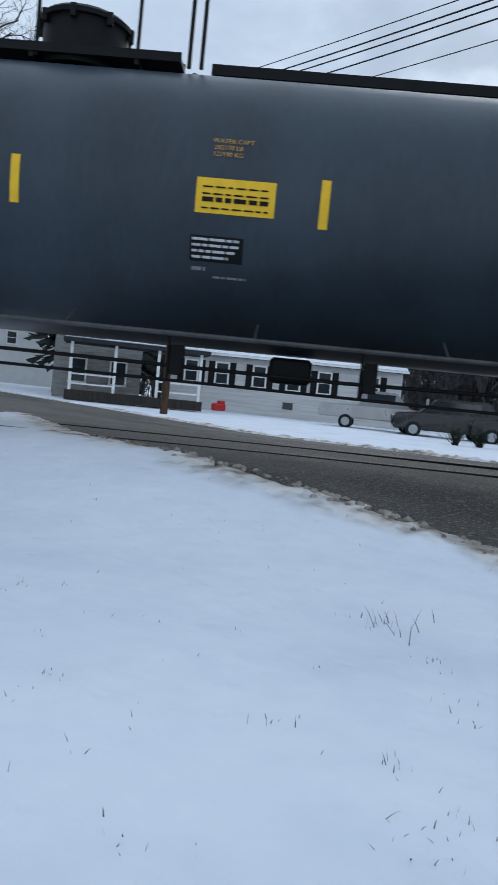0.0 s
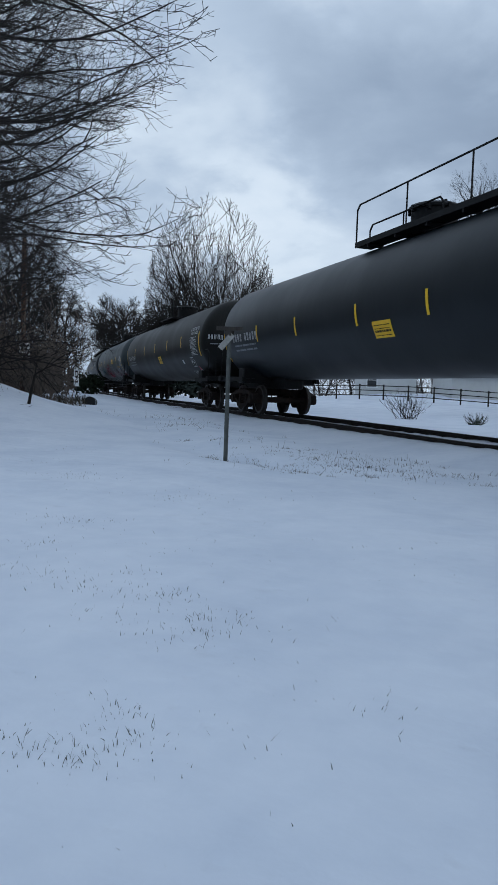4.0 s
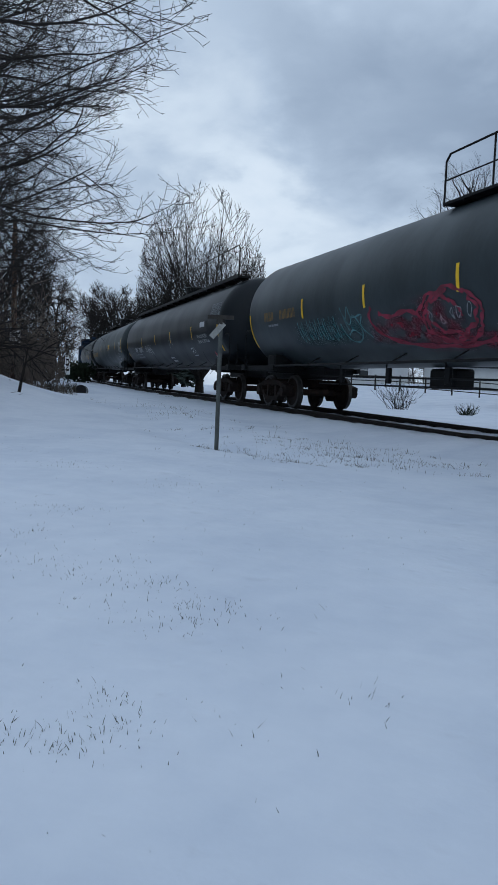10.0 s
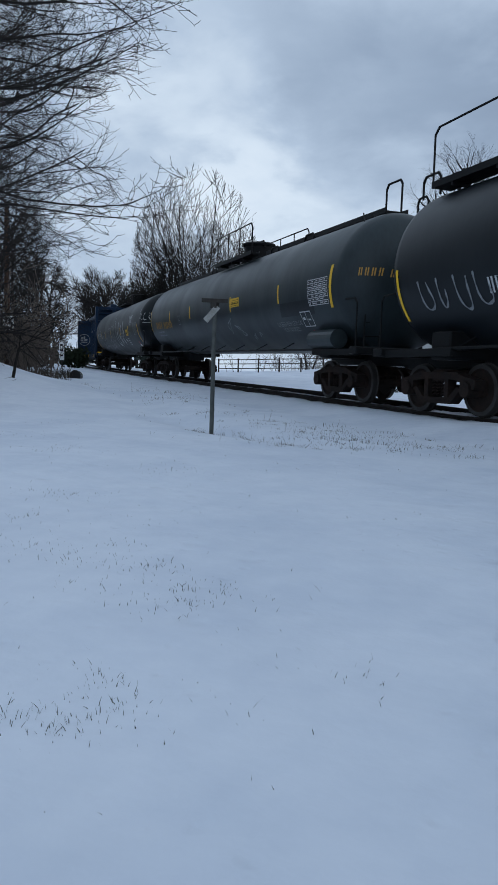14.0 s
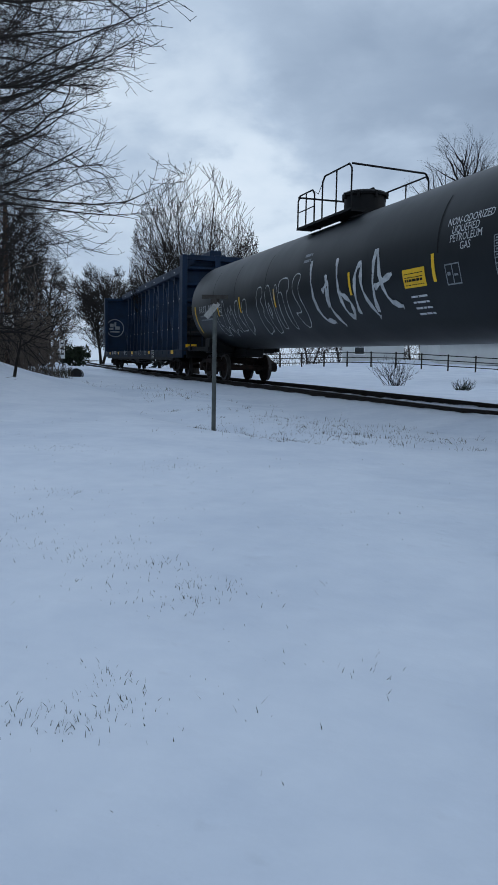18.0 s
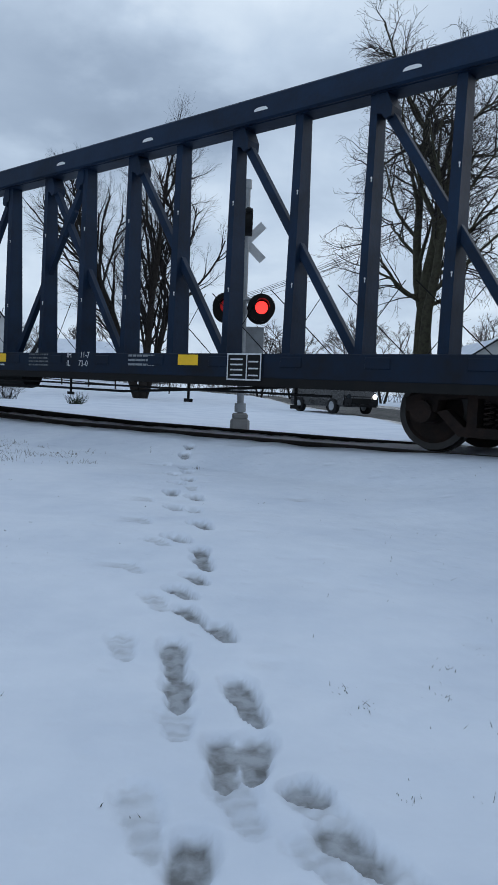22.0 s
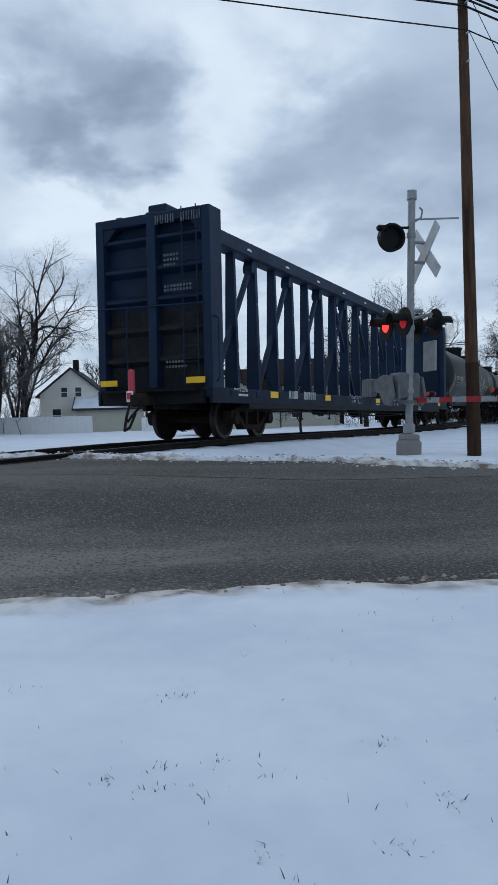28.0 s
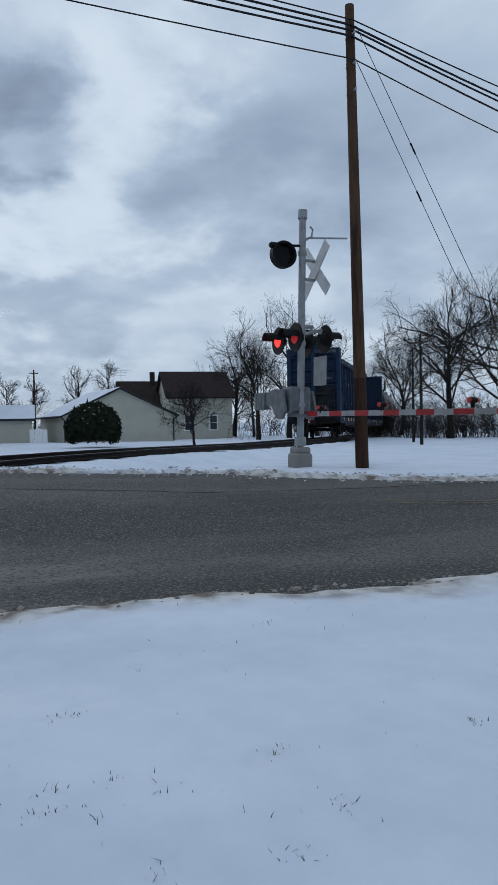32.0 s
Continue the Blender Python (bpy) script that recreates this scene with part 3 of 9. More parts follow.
# boot prints: place, heading, length; deep ones bare the wet ground
DEEP_PRINTS = ((0.05, 1.42, -6, 0.29), (0.145, 1.88, -1, 0.28), (0.225, 1.90, -6, 0.27), (0.23, 2.26, 9, 0.36), (0.0, 2.60, 3, 0.33), (0.02, 2.33, 1, 0.28), (0.18, 2.86, 15, 0.24), (0.06, 3.08, 22, 0.25), (0.02, 3.36, 29, 0.22), (0.09, 3.60, 17, 0.24), (0.13, 3.90, 9, 0.30), (0.12, 4.12, 4, 0.26), (-0.01, 4.51, 19, 0.32), (0.14, 4.99, 14, 0.34), (0.09, 5.68, 8, 0.32), (-0.05, 5.77, 12, 0.28), (0.11, 6.40, 12, 0.34), (-0.10, 6.62, 5, 0.30), (-0.05, 7.25, 15, 0.34), (0.06, 7.55, 4, 0.30), (-0.1, 7.95, 8, 0.30), (0.04, 8.22, 0, 0.32), (-0.24, 8.99, 10, 0.30), (0.0, 9.4, 4, 0.30), (0.06, 9.8, 0, 0.30), (0.40, 1.49, 28, 0.22), (0.335, 1.71, 40, 0.12))
FAINT_PRINTS = ((-0.05, 1.61, 12, 0.29), (0.17, 1.66, 12, 0.26), (0.02, 2.09, 2, 0.24), (-0.09, 3.23, 18, 0.25), (-0.24, 3.81, 29, 0.24), (-0.13, 4.40, 26, 0.26), (-0.27, 5.14, 19, 0.30), (-0.19, 2.69, 11, 0.25), (-0.36, 6.9, 10, 0.3), (-0.3, 6.2, 15, 0.3), (0.08, 6.9, 5, 0.3), (0.0, 8.6, 0, 0.3), (-0.15, 8.0, 10, 0.3), (0.36, 1.62, 30, 0.22), (0.46, 1.38, 32, 0.22), (0.33, 1.44, 20, 0.2), (1.05, 6.4, 0, 0.3))
FOOTPRINTS = [(x, y, radians(a), ln / 2, 0.052 if y < 4.4 else 0.068, 0.034 if y < 4.4 else 0.05) for x, y, a, ln in DEEP_PRINTS]
FOOTPRINTS += [(x, y, radians(a), ln / 2, 0.052 if y < 4.4 else 0.06, 0.016) for x, y, a, ln in FAINT_PRINTS]


def print_depth(x, y):
    """How deep a boot has sunk here, and whether it bared the slush."""
    d, bare = 0.0, 0.0
    if -0.8 < x < 1.4 and 1.1 < y < 11.0:
        for px, py, t, a, b, dep in FOOTPRINTS:
            dx, dy = x - px, y - py
            if dx * dx + dy * dy < 0.06:
                c, s = math.cos(t), math.sin(t)
                u, v = (-dx * s + dy * c) / a, (dx * c + dy * s)
                # a broad ball, a narrow waist and a round heel
                w = b * (0.84 + 0.22 * u - 0.16 * math.exp(-((u + 0.25) / 0.22) ** 2))
                q = u ** 4 + (v / w) ** 2 + 0.30 * noise.noise((x * 22.0, y * 22.0, 3.0))
                if q < 1.9:
                    d = max(d, dep if q < 0.85 else dep * (1.9 - q) / 1.05)
                    tread = 1.0 if dep > 0.02 else 0.75 + 0.25 * math.sin(u * 14.0 + 3.0 * noise.noise((x * 12.0, y * 12.0, 0.0)))
                    bare = max(bare, min(1.0, max(0.0, (1.25 - q) / 0.55)) * (0.95 if dep > 0.02 else 0.42) * tread)
    return d, bare


DITCH = ((-16.5, 21.2), (-9.2, 13.9), (-6.4, 10.6), (-4.6, 9.3), (-2.4, 8.5))


def ditch_depth(x, y):
    """A shallow swale that runs from the drain pipe past the sign post."""
    if not (-19 < x < 0 and 6 < y < 23):
        return 0.0
    best = 9.0
    for (x0, y0), (x1, y1) in zip(DITCH[:-1], DITCH[1:]):
        f = min(1.0, max(0.0, ((x - x0) * (x1 - x0) + (y - y0) * (y1 - y0)) / ((x1 - x0) ** 2 + (y1 - y0) ** 2)))
        best = min(best, math.hypot(x - x0 - f * (x1 - x0), y - y0 - f * (y1 - y0)))
    return 0.10 * math.exp(-(best / 0.42) ** 2) * min(1.0, max(0.0, (-2.2 - x) / 1.5))


def land(x, y):
    """Height of the snow, and whether it is dirty."""
    z = ground_z(x, y)
    r2 = x * x + y * y
    if r2 < 90000:
        z += 0.035 * noise.noise((x * 0.35, y * 0.35, 0.0)) + 0.018 * noise.noise((x * 1.5, y * 1.5, 3.0)) + (0.007 * noise.noise((x * 3.4, y * 3.4, 6.0)) if r2 < 200 else 0.0) + 0.15 * noise.noise((x * 0.05, y * 0.05, 9.0)) * min(1.0, r2 / 900)
    z += bump_fn(x, y, -15.5, 12.6, 1.3, 2.2) + bump_fn(x, y, -14.0, 68.0, 1.4, 9.0)
    d_n, d_f = x - road_near(y), road_far(y) - x
    wob = 0.22 * noise.noise((x * 0.9, y * 0.9, 5.0)) + 0.10 * noise.noise((x * 3.3, y * 3.3, 1.0))
    inside = min(d_n, d_f) + wob
    v = (x - FOOT.x) * N2.x + (y - FOOT.y) * N2.y
    s = (x - FOOT.x) * E2.x + (y - FOOT.y) * E2.y
    if abs(s) < 200:
        v -= s * s / (2 * (RL if s < 0 else RR))
    # the bed under the rails
    if abs(v) < 2.6 and abs(s) < 215:
        k = min(1.0, (2.6 - abs(v)) / 0.9)
        low = float(np.interp(s, (-16, -9, 3.5, 6, 22, 40), (0.125, 0.06, 0.04, 0.125, 0.165, 0.19)))
        bed = rail_z(s) - low + 0.03 * noise.noise((x * 2.1, y * 2.1, 7.0)) - (0.02 if abs(v) < 0.62 else 0)
        z = z * (1 - k) + bed * k
    if inside > 0:
        k = min(1.0, inside / 0.16)
        z = z * (1 - k) + (road_z(x, y) - 0.12) * k
    elif inside > -3.0:
        # the verge climbs to the road
        f = 1 + inside / 3.0
        z += max(0.0, road_z(x, y) + 0.02 - z) * f * f * (3 - 2 * f)
        k = 1 - abs(inside + 0.24) / (0.34 if d_n < d_f else 0.5)
        if k > 0 and (abs(v) > 1.4 or d_n > d_f):
            big = 1.0 - 0.35 * min(1.0, max(0.0, (y - 0.6) / 1.6)) if d_n < d_f else 1.9
            z += big * k * (0.012 + 0.05 * max(0.0, noise.noise((x * 3.1, y * 3.1, 2.0))) + 0.045 * noise.noise((x * 8.0, y * 8.0, 4.0)))
    dep, bare = print_depth(x, y)
    z -= dep + ditch_depth(x, y) - (0.010 * noise.noise((x * 34.0, y * 34.0, 2.0)) if dep > 0 else 0.0)
    grimy = inside + 0.3 * noise.noise((x * 1.3, y * 1.3, 8.0))
    soil = (grimy + (0.46 if d_n < d_f else 0.38)) / 0.3
    return z, (min(1.0, max(0.0, soil)), bare)


def road_z(x, y):
    v = abs((x - FOOT.x) * N2.x + (y - FOOT.y) * N2.y)
    s = (x - FOOT.x) * E2.x + (y - FOOT.y) * E2.y
    k = min(1.0, max(0.0, (6.0 - v) / 4.0))
    k = k * k * (3 - 2 * k)
    # a longer, gentler ramp on the far half of the road
    f = min(1.0, max(0.0, (x - 7.0) / 4.0))
    k = k * (1 - f) + max(0.0, 1.0 - 0.09 * v) * f
    return (ground_z(x, y) - 0.03) * (1 - k) + (min(rail_z(s), lawn_z(s) + 0.35) - 0.015) * k


def axis_steps(lo_far, lo, hi, hi_far, step, fine=()):
    a = [lo]
    while a[-1] < hi:
        d = step
        for f0, f1, fs in fine:
            if f0 <= a[-1] < f1:
                d = fs
        a.append(a[-1] + d)
    d = step
    up = [a[-1]]
    while up[-1] < hi_far:
        d *= 1.16
        up.append(up[-1] + d)
    d, dn = step, [lo]
    while dn[-1] > lo_far:
        d *= 1.16
        dn.append(dn[-1] - d)
    return dn[:0:-1] + a + up[1:]


def make_ground():
    xs = axis_steps(-2500, -6, 16, 2500, 0.15, ((-0.42, 0.56, 0.011), (3.3, 6.8, 0.10)))
    ys = axis_steps(-2500, -11, 15, 2500, 0.15, ((1.2, 2.5, 0.0105), (2.5, 4.4, 0.018), (4.4, 10.6, 0.033)))
    verts, soil, trodden = [], [], []
    for y in ys:
        for x in xs:
            z, (g, b) = land(x, y)
            verts.append((x, y, z))
            soil.append(g)
            trodden.append(b)
    w = len(xs)
    faces = [(j * w + i, j * w + i + 1, (j + 1) * w + i + 1, (j + 1) * w + i) for j in range(len(ys) - 1) for i in range(w - 1)]
    ob = raw("ground", verts, faces, "lying_snow", smooth=True)
    for layer, values in (("grime", soil), ("trodden", trodden)):
        ob.data.attributes.new(layer, "FLOAT", "POINT").data.foreach_set("value", values)
    tagged(ob, "snow-covered lawn and verge with footprints and ploughed edges", "ground", kind="structure")


def make_road():
    ys = [-300, -200, -120, -80, -50, -35, -25] + [-20 + 0.5 * k for k in range(100)] + [32, 36, 42, 50, 63, 80, 100, 130, 180, 250, 300]
    verts, faces = [], []
    nx = 28
    for y in ys:
        a, b = road_near(y) - 0.45, road_far(y) + 0.45
        for i in range(nx + 1):
            x = a + (b - a) * i / nx
            verts.append((x, y, road_z(x, y)))
    for j in range(len(ys) - 1):
        for i in range(nx):
            p = j * (nx + 1) + i
            faces.append((p, p + 1, p + nx + 2, p + nx + 1))
    ob = raw("road", verts, faces, "asphalt", smooth=True)
    tagged(ob, "worn grey asphalt road, wet and cracked", "road", kind="structure")


def road_strip(name, pts, half, material, label, category="road", lift=0.004):
    verts, faces = [], []
    fine = []
    for (x0, y0), (x1, y1) in zip(pts[:-1], pts[1:]):
        n = max(1, int(math.hypot(x1 - x0, y1 - y0) / 0.25))
        fine += [(x0 + (x1 - x0) * k / n, y0 + (y1 - y0) * k / n) for k in range(n)]
    fine.append(pts[-1])
    for k, (x, y) in enumerate(fine):
        p, q = fine[max(k - 1, 0)], fine[min(k + 1, len(fine) - 1)]
        d = Vector((q[0] - p[0], q[1] - p[1])).normalized()
        wob = 0.0 if half > 0.04 else 0.06 * noise.noise((x * 1.5, y * 1.5, 3.0)) + 0.025 * noise.noise((x * 6.0, y * 6.0, 3.0))
        for sgn in (-1, 1):
            xx, yy = x - d.y * (sgn * half + wob), y + d.x * (sgn * half + wob)
            verts.append((xx, yy, road_z(xx, yy) + lift))
        if k:
            faces.append((2 * k - 2, 2 * k - 1, 2 * k + 1, 2 * k))
    return tagged(raw(name, verts, faces, material), label, category, kind="structure")


make_ground()
make_road()


# ---- the railway line ----
def sweep(name, profile, s0, s1, step, v, material, dz=0.0):
    verts, faces = [], []
    n = len(profile)
    s, k = s0, 0
    while s <= s1:
        p, tang = track(s, v)
        side = Vector((-tang.y, tang.x, 0))
        for a, b in profile:
            q = p + side * a
            verts.append((q.x, q.y, p.z + b + dz))
        if k:
            for i in range(n):
                faces.append(((k - 1) * n + i, (k - 1) * n + (i + 1) % n, k * n + (i + 1) % n, k * n + i))
        s += step
        k += 1
    return raw(name, verts, faces, material)


def make_track():
    base = thing("railway_track", Matrix.Identity(4), "single railway track of rusty rails on snowy ties", "railway track", kind="structure")
    web = [(-0.07, -0.17), (0.07, -0.17), (0.07, -0.155), (0.012, -0.13), (0.012, -0.05), (0.036, -0.035), (0.036, -0.006), (-0.036, -0.006), (-0.036, -0.035), (-0.012, -0.05), (-0.012, -0.13), (-0.07, -0.155)]
    head = [(-0.03, -0.006), (0.03, -0.006), (0.026, 0.0), (-0.026, 0.0)]
    for v in (-0.755, 0.755):
        ob = sweep("rail", web, -210, 150, 1.0, v, "rail")
        ob.parent = base
        ob = sweep("rail_head", head, -210, 150, 1.0, v, "rail_top")
        ob.parent = base
    bm = bmesh.new()
    box(bm, 0, 0, -0.09, 0.22, 2.6, 0.18, bevel=0.012)
    me = bpy.data.meshes.new("tie")
    bm.to_mesh(me)
    bm.free()
    me.materials.append(M["tie"])
    rnd = random.Random(9)
    s = -48.0
    while s < 44:
        p, tang = track(s)
        ob = new("tie", me)
        ob.parent = base
        ob.matrix_basis = Matrix.Translation((p.x, p.y, p.z - 0.165)) @ Matrix.Rotation(math.atan2(tang.y, tang.x) + rnd.uniform(-0.02, 0.02), 4, "Z")
        s += 0.52 + rnd.uniform(-0.03, 0.03)
    return base


make_track()


# ---- rolling stock ----
CACHE = {}


def shared(key, build, material, name, parent, m=None):
    """A part on a mesh that alike parts share."""
    if key not in CACHE:
        bm = bmesh.new()
        build(bm)
        me = bpy.data.meshes.new(name)
        bm.to_mesh(me)
        bm.free()
        mats = material if isinstance(material, (list, tuple)) else [material]
        for q in mats:
            me.materials.append(M[q] if isinstance(q, str) else q)
        me.polygons.foreach_set("use_smooth", np.ones(len(me.polygons), dtype=bool))
        me.set_sharp_from_angle(angle=radians(38))
        CACHE[key] = me
    ob = new(name, CACHE[key])
    ob.parent = parent
    if m is not None:
        ob.matrix_basis = m
    return ob


WR = 0.457


def build_wheelset(bm):
    for side in (-1, 1):
        prof = [(0.70, 0.10), (0.735, 0.13), (0.745, 0.33), (0.70, 0.375), (0.685, WR + 0.026), (0.705, WR + 0.026), (0.72, WR), (0.82, WR - 0.006), (0.825, 0.375), (0.79, 0.34), (0.775, 0.15), (0.83, 0.12), (0.83, 0.06)]
        seg = 28
        rings = []
        for a, r in prof:
            rings.append([bm.verts.new((r * math.cos(2 * math.pi * k / seg), side * a, r * math.sin(2 * math.pi * k / seg))) for k in range(seg)])
        for i, (p, q) in enumerate(zip(rings[:-1], rings[1:])):
            for k in range(seg):
                f = bm.faces.new((p[k], p[(k + 1) % seg], q[(k + 1) % seg], q[k]))
                if i in (5, 6, 7):
                    f.material_index = 1
        bm.faces.new(rings[0])
        bm.faces.new(rings[-1])
    rod(bm, (0, -1.02, 0), (0, 1.02, 0), 0.085, 14)
    bmesh.ops.recalc_face_normals(bm, faces=bm.faces)


def build_side_frame(bm):
    def prism(pts, y0, y1):
        a = [bm.verts.new((x, y0, z)) for x, z in pts]
        b = [bm.verts.new((x, y1, z)) for x, z in pts]
        n = len(pts)
        bm.faces.new(a[::-1])
        bm.faces.new(b)
        for k in range(n):
            bm.faces.new((a[k], a[(k + 1) % n], b[(k + 1) % n], b[k]))
    prism([(-1.12, 0.62), (-1.10, 0.46), (-0.72, 0.46), (-0.42, 0.24), (0.42, 0.24), (0.72, 0.46), (1.10, 0.46), (1.12, 0.62), (0.62, 0.74), (0.30, 0.76), (-0.30, 0.76), (-0.62, 0.74)][:3] + [(-0.70, 0.60), (-0.34, 0.66), (-0.62, 0.74), (-0.75, 0.70)], -0.11, 0.11)
    prism([(1.12, 0.62), (1.10, 0.46), (0.72, 0.46), (0.70, 0.60), (0.34, 0.66), (0.62, 0.74), (0.75, 0.70)][::-1], -0.11, 0.11)
    prism([(-0.72, 0.46), (-0.44, 0.20), (0.44, 0.20), (0.72, 0.46), (0.60, 0.50), (0.38, 0.31), (-0.38, 0.31), (-0.60, 0.50)], -0.10, 0.10)
    prism([(-0.70, 0.60), (-0.60, 0.76), (0.60, 0.76), (0.70, 0.60), (0.36, 0.64), (-0.36, 0.64)], -0.10, 0.10)
    prism([(-0.36, 0.31), (-0.24, 0.31), (-0.24, 0.66), (-0.36, 0.66)], -0.09, 0.09)
    prism([(0.24, 0.31), (0.36, 0.31), (0.36, 0.66), (0.24, 0.66)], -0.09, 0.09)
    for x in (-0.89, 0.89):
        lathe_at(bm, x, 0.46, -0.16, 0.16, 0.135)
    bmesh.ops.recalc_face_normals(bm, faces=bm.faces)


def lathe_at(bm, x, z, y0, y1, r):
    rod(bm, (x, y0, z), (x, y1, z), r, 12)


def build_spring(bm):
    pipe(bm, [(0.052 * math.cos(0.9 * k), 0.052 * math.sin(0.9 * k), 0.32 + 0.0083 * k) for k in range(36)], 0.013, 5)


def build_bolster(bm):
    box(bm, 0, 0, 0.70, 0.42, 2.1, 0.22, bevel=0.03)
    box(bm, 0, 0, 0.84, 0.5, 0.5, 0.10, bevel=0.02)
    for x in (-0.48, 0.48):
        box(bm, x, 0, 0.42, 0.10, 1.5, 0.12, bevel=0.02)
        for y in (-0.72, 0.72):
            box(bm, x * 0.92, y, 0.45, 0.10, 0.10, 0.34)


WHEELSETS = []


def truck(car, x):
    t = shared("bolster", build_bolster, "running_gear", "truck", car, Matrix.Translation((x, 0, 0)))
    for y in (-1.0, 1.0):
        shared("side_frame", build_side_frame, "running_gear", "side_frame", t, Matrix.Translation((0, y, 0)))
        for dx in (-0.14, 0.0, 0.14):
            shared("spring", build_spring, "running_gear", "spring", t, Matrix.Translation((dx, y, 0)))
    for dx in (-0.89, 0.89):
        w = shared("wheelset", build_wheelset, ["wheel", "wheel_tread"], "wheelset", t, Matrix.Translation((dx, 0, WR)))
        WHEELSETS.append((w, dx))
    return t


def build_coupler(bm):
    box(bm, 0.25, 0, 0.86, 0.8, 0.16, 0.18, bevel=0.02)
    box(bm, 0.72, 0.03, 0.86, 0.30, 0.30, 0.28, bevel=0.05)
    pipe(bm, [(0.1, -0.35, 0.75), (0.4, -0.37, 0.55), (0.65, -0.3, 0.42), (0.85, -0.2, 0.5)], 0.025)


TR, TZ, THALF = 1.545, 2.66, 10.35


def on_tank(x, z, lift=0.008):
    """A point of the camera side of a tank's skin at a height z over the rails; past the shell it runs on round the dished end."""
    r = TR + lift
    edge = THALF - 0.78
    if abs(x) > edge:
        b = min((abs(x) - edge) / 1.35, 1.4)
        r = (TR + lift) * math.cos(b)
        x = math.copysign(edge + (0.78 + lift) * math.sin(b), x)
    a = math.asin(max(-0.98, min(0.98, (z - TZ) / r)))
    return Vector((x, -r * math.cos(a), TZ + r * math.sin(a)))


def skin(car, name, x0, x1, z0, z1, material, label="", slant=0.0, nx=2, nz=6, lift=0.008):
    """A patch of tape, paint or plate that follows the tank's side. z along the arc."""
    verts, faces = [], []
    for j in range(nz + 1):
        f = j / nz
        z = z0 + (z1 - z0) * f
        for i in range(nx + 1):
            x = x0 + (x1 - x0) * i / nx + slant * f
            verts.append(on_tank(x, z, lift))
    for j in range(nz):
        for i in range(nx):
            p = j * (nx + 1) + i
            faces.append((p, p + 1, p + nx + 2, p + nx + 1))
    ob = raw(name, verts, faces, material, car, True)
    if label:
        tagged(ob, label)
    return ob


def glyphs(text, size, wide=1.0):
    """The flat outline mesh of a word in the built-in font: vertices in metres from its lower left corner, and faces."""
    cu = bpy.data.curves.new("word", "FONT")
    cu.body, cu.size = text, size * 1.38
    cu.resolution_u = 2
    ob = bpy.data.objects.new("word", cu)
    scene.collection.objects.link(ob)
    me = ob.to_mesh()
    bm = bmesh.new()
    bm.from_mesh(me)
    ob.to_mesh_clear()
    bpy.data.objects.remove(ob)
    bpy.data.curves.remove(cu)
    xs = [v.co.x for v in bm.verts] or [0]
    x0 = min(xs)
    for v in bm.verts:
        v.co.x = (v.co.x - x0) * wide
    return bm


def skin_text(car, text, x, z, size, material, wide=1.0, name="lettering"):
    bm = glyphs(text, size, wide)
    for v in bm.verts:
        v.co = on_tank(x + v.co.x, z + v.co.y, 0.014)
    return part(name, bm, material, car)


def skin_bars(car, x, z, chars, size, material, pitch=0.72, name="stencil_marking", seed=1):
    """Numbers left out, or unreadable writing: plain bars, upright pairs for large marks and word-long strips for small ones."""
    bm = bmesh.new()
    rnd = random.Random(seed)
    rects = []
    if size >= 0.13:
        for k in range(chars):
            x0, w, t = x + k * size * pitch, size * 0.50, size * 0.17
            rects += [(x0, 0, x0 + t, size), (x0 + w - t, 0, x0 + w, size)]
    else:
        k = 0
        while k < chars:
            m = min(rnd.randrange(2, 6), chars - k)
            rects.append((x + k * size * pitch, size * 0.12, x + (k + m - 0.45) * size * pitch, size * 0.80))
            k += m
    for a, b, c, d in rects:
        bm.faces.new([bm.verts.new(on_tank(p, z + q, 0.012)) for p, q in ((a, b), (c, b), (c, d), (a, d))])
    return tagged(part(name, bm, material, car), kind="stuff")


def skin_stroke(car, pts, width, material, name="spray_tag", lift=0.011):
    """A sprayed line over the tank's side through points (x, z)."""
    # round the corners
    for _ in range(2):
        q = [pts[0]]
        for a, b in zip(pts[:-1], pts[1:]):
            q += [(a[0] * 0.75 + b[0] * 0.25, a[1] * 0.75 + b[1] * 0.25), (a[0] * 0.25 + b[0] * 0.75, a[1] * 0.25 + b[1] * 0.75)]
        q.append(pts[-1])
        pts = q
    verts, faces = [], []
    for i, p in enumerate(pts):
        a, b = pts[max(i - 1, 0)], pts[min(i + 1, len(pts) - 1)]
        dx, dz = b[0] - a[0], b[1] - a[1]
        d = math.hypot(dx, dz) or 1
        w = width * (0.75 + 0.35 * math.sin(i * 1.7)) / 2
        nx, nz = -dz / d * w, dx / d * w
        verts += [on_tank(p[0] + nx, p[1] + nz, lift), on_tank(p[0] - nx, p[1] - nz, lift)]
        if i:
            k = 2 * i
            faces.append((k - 2, k - 1, k + 1, k))
    return raw(name, verts, faces, material, car)


def build_tank(bm):
    prof = []
    hd = 0.78
    for k in range(10):
        a = math.pi / 2 * k / 9
        prof.append((-THALF + hd - hd * math.cos(a), max(TR * math.sin(a), 0.02)))
    # faint rings where the plates are welded
    for x in (-6.6, -3.3, 0.0, 3.3, 6.6):
        prof += [(x - 0.16, TR), (x, TR + 0.003), (x + 0.16, TR)]
    for k in range(10):
        a = math.pi / 2 * (1 - k / 9)
        prof.append((THALF - hd + hd * math.cos(a), max(TR * math.sin(a), 0.02)))
    lathe(bm, prof, 56)
    bmesh.ops.translate(bm, vec=(0, 0, TZ), verts=bm.verts)


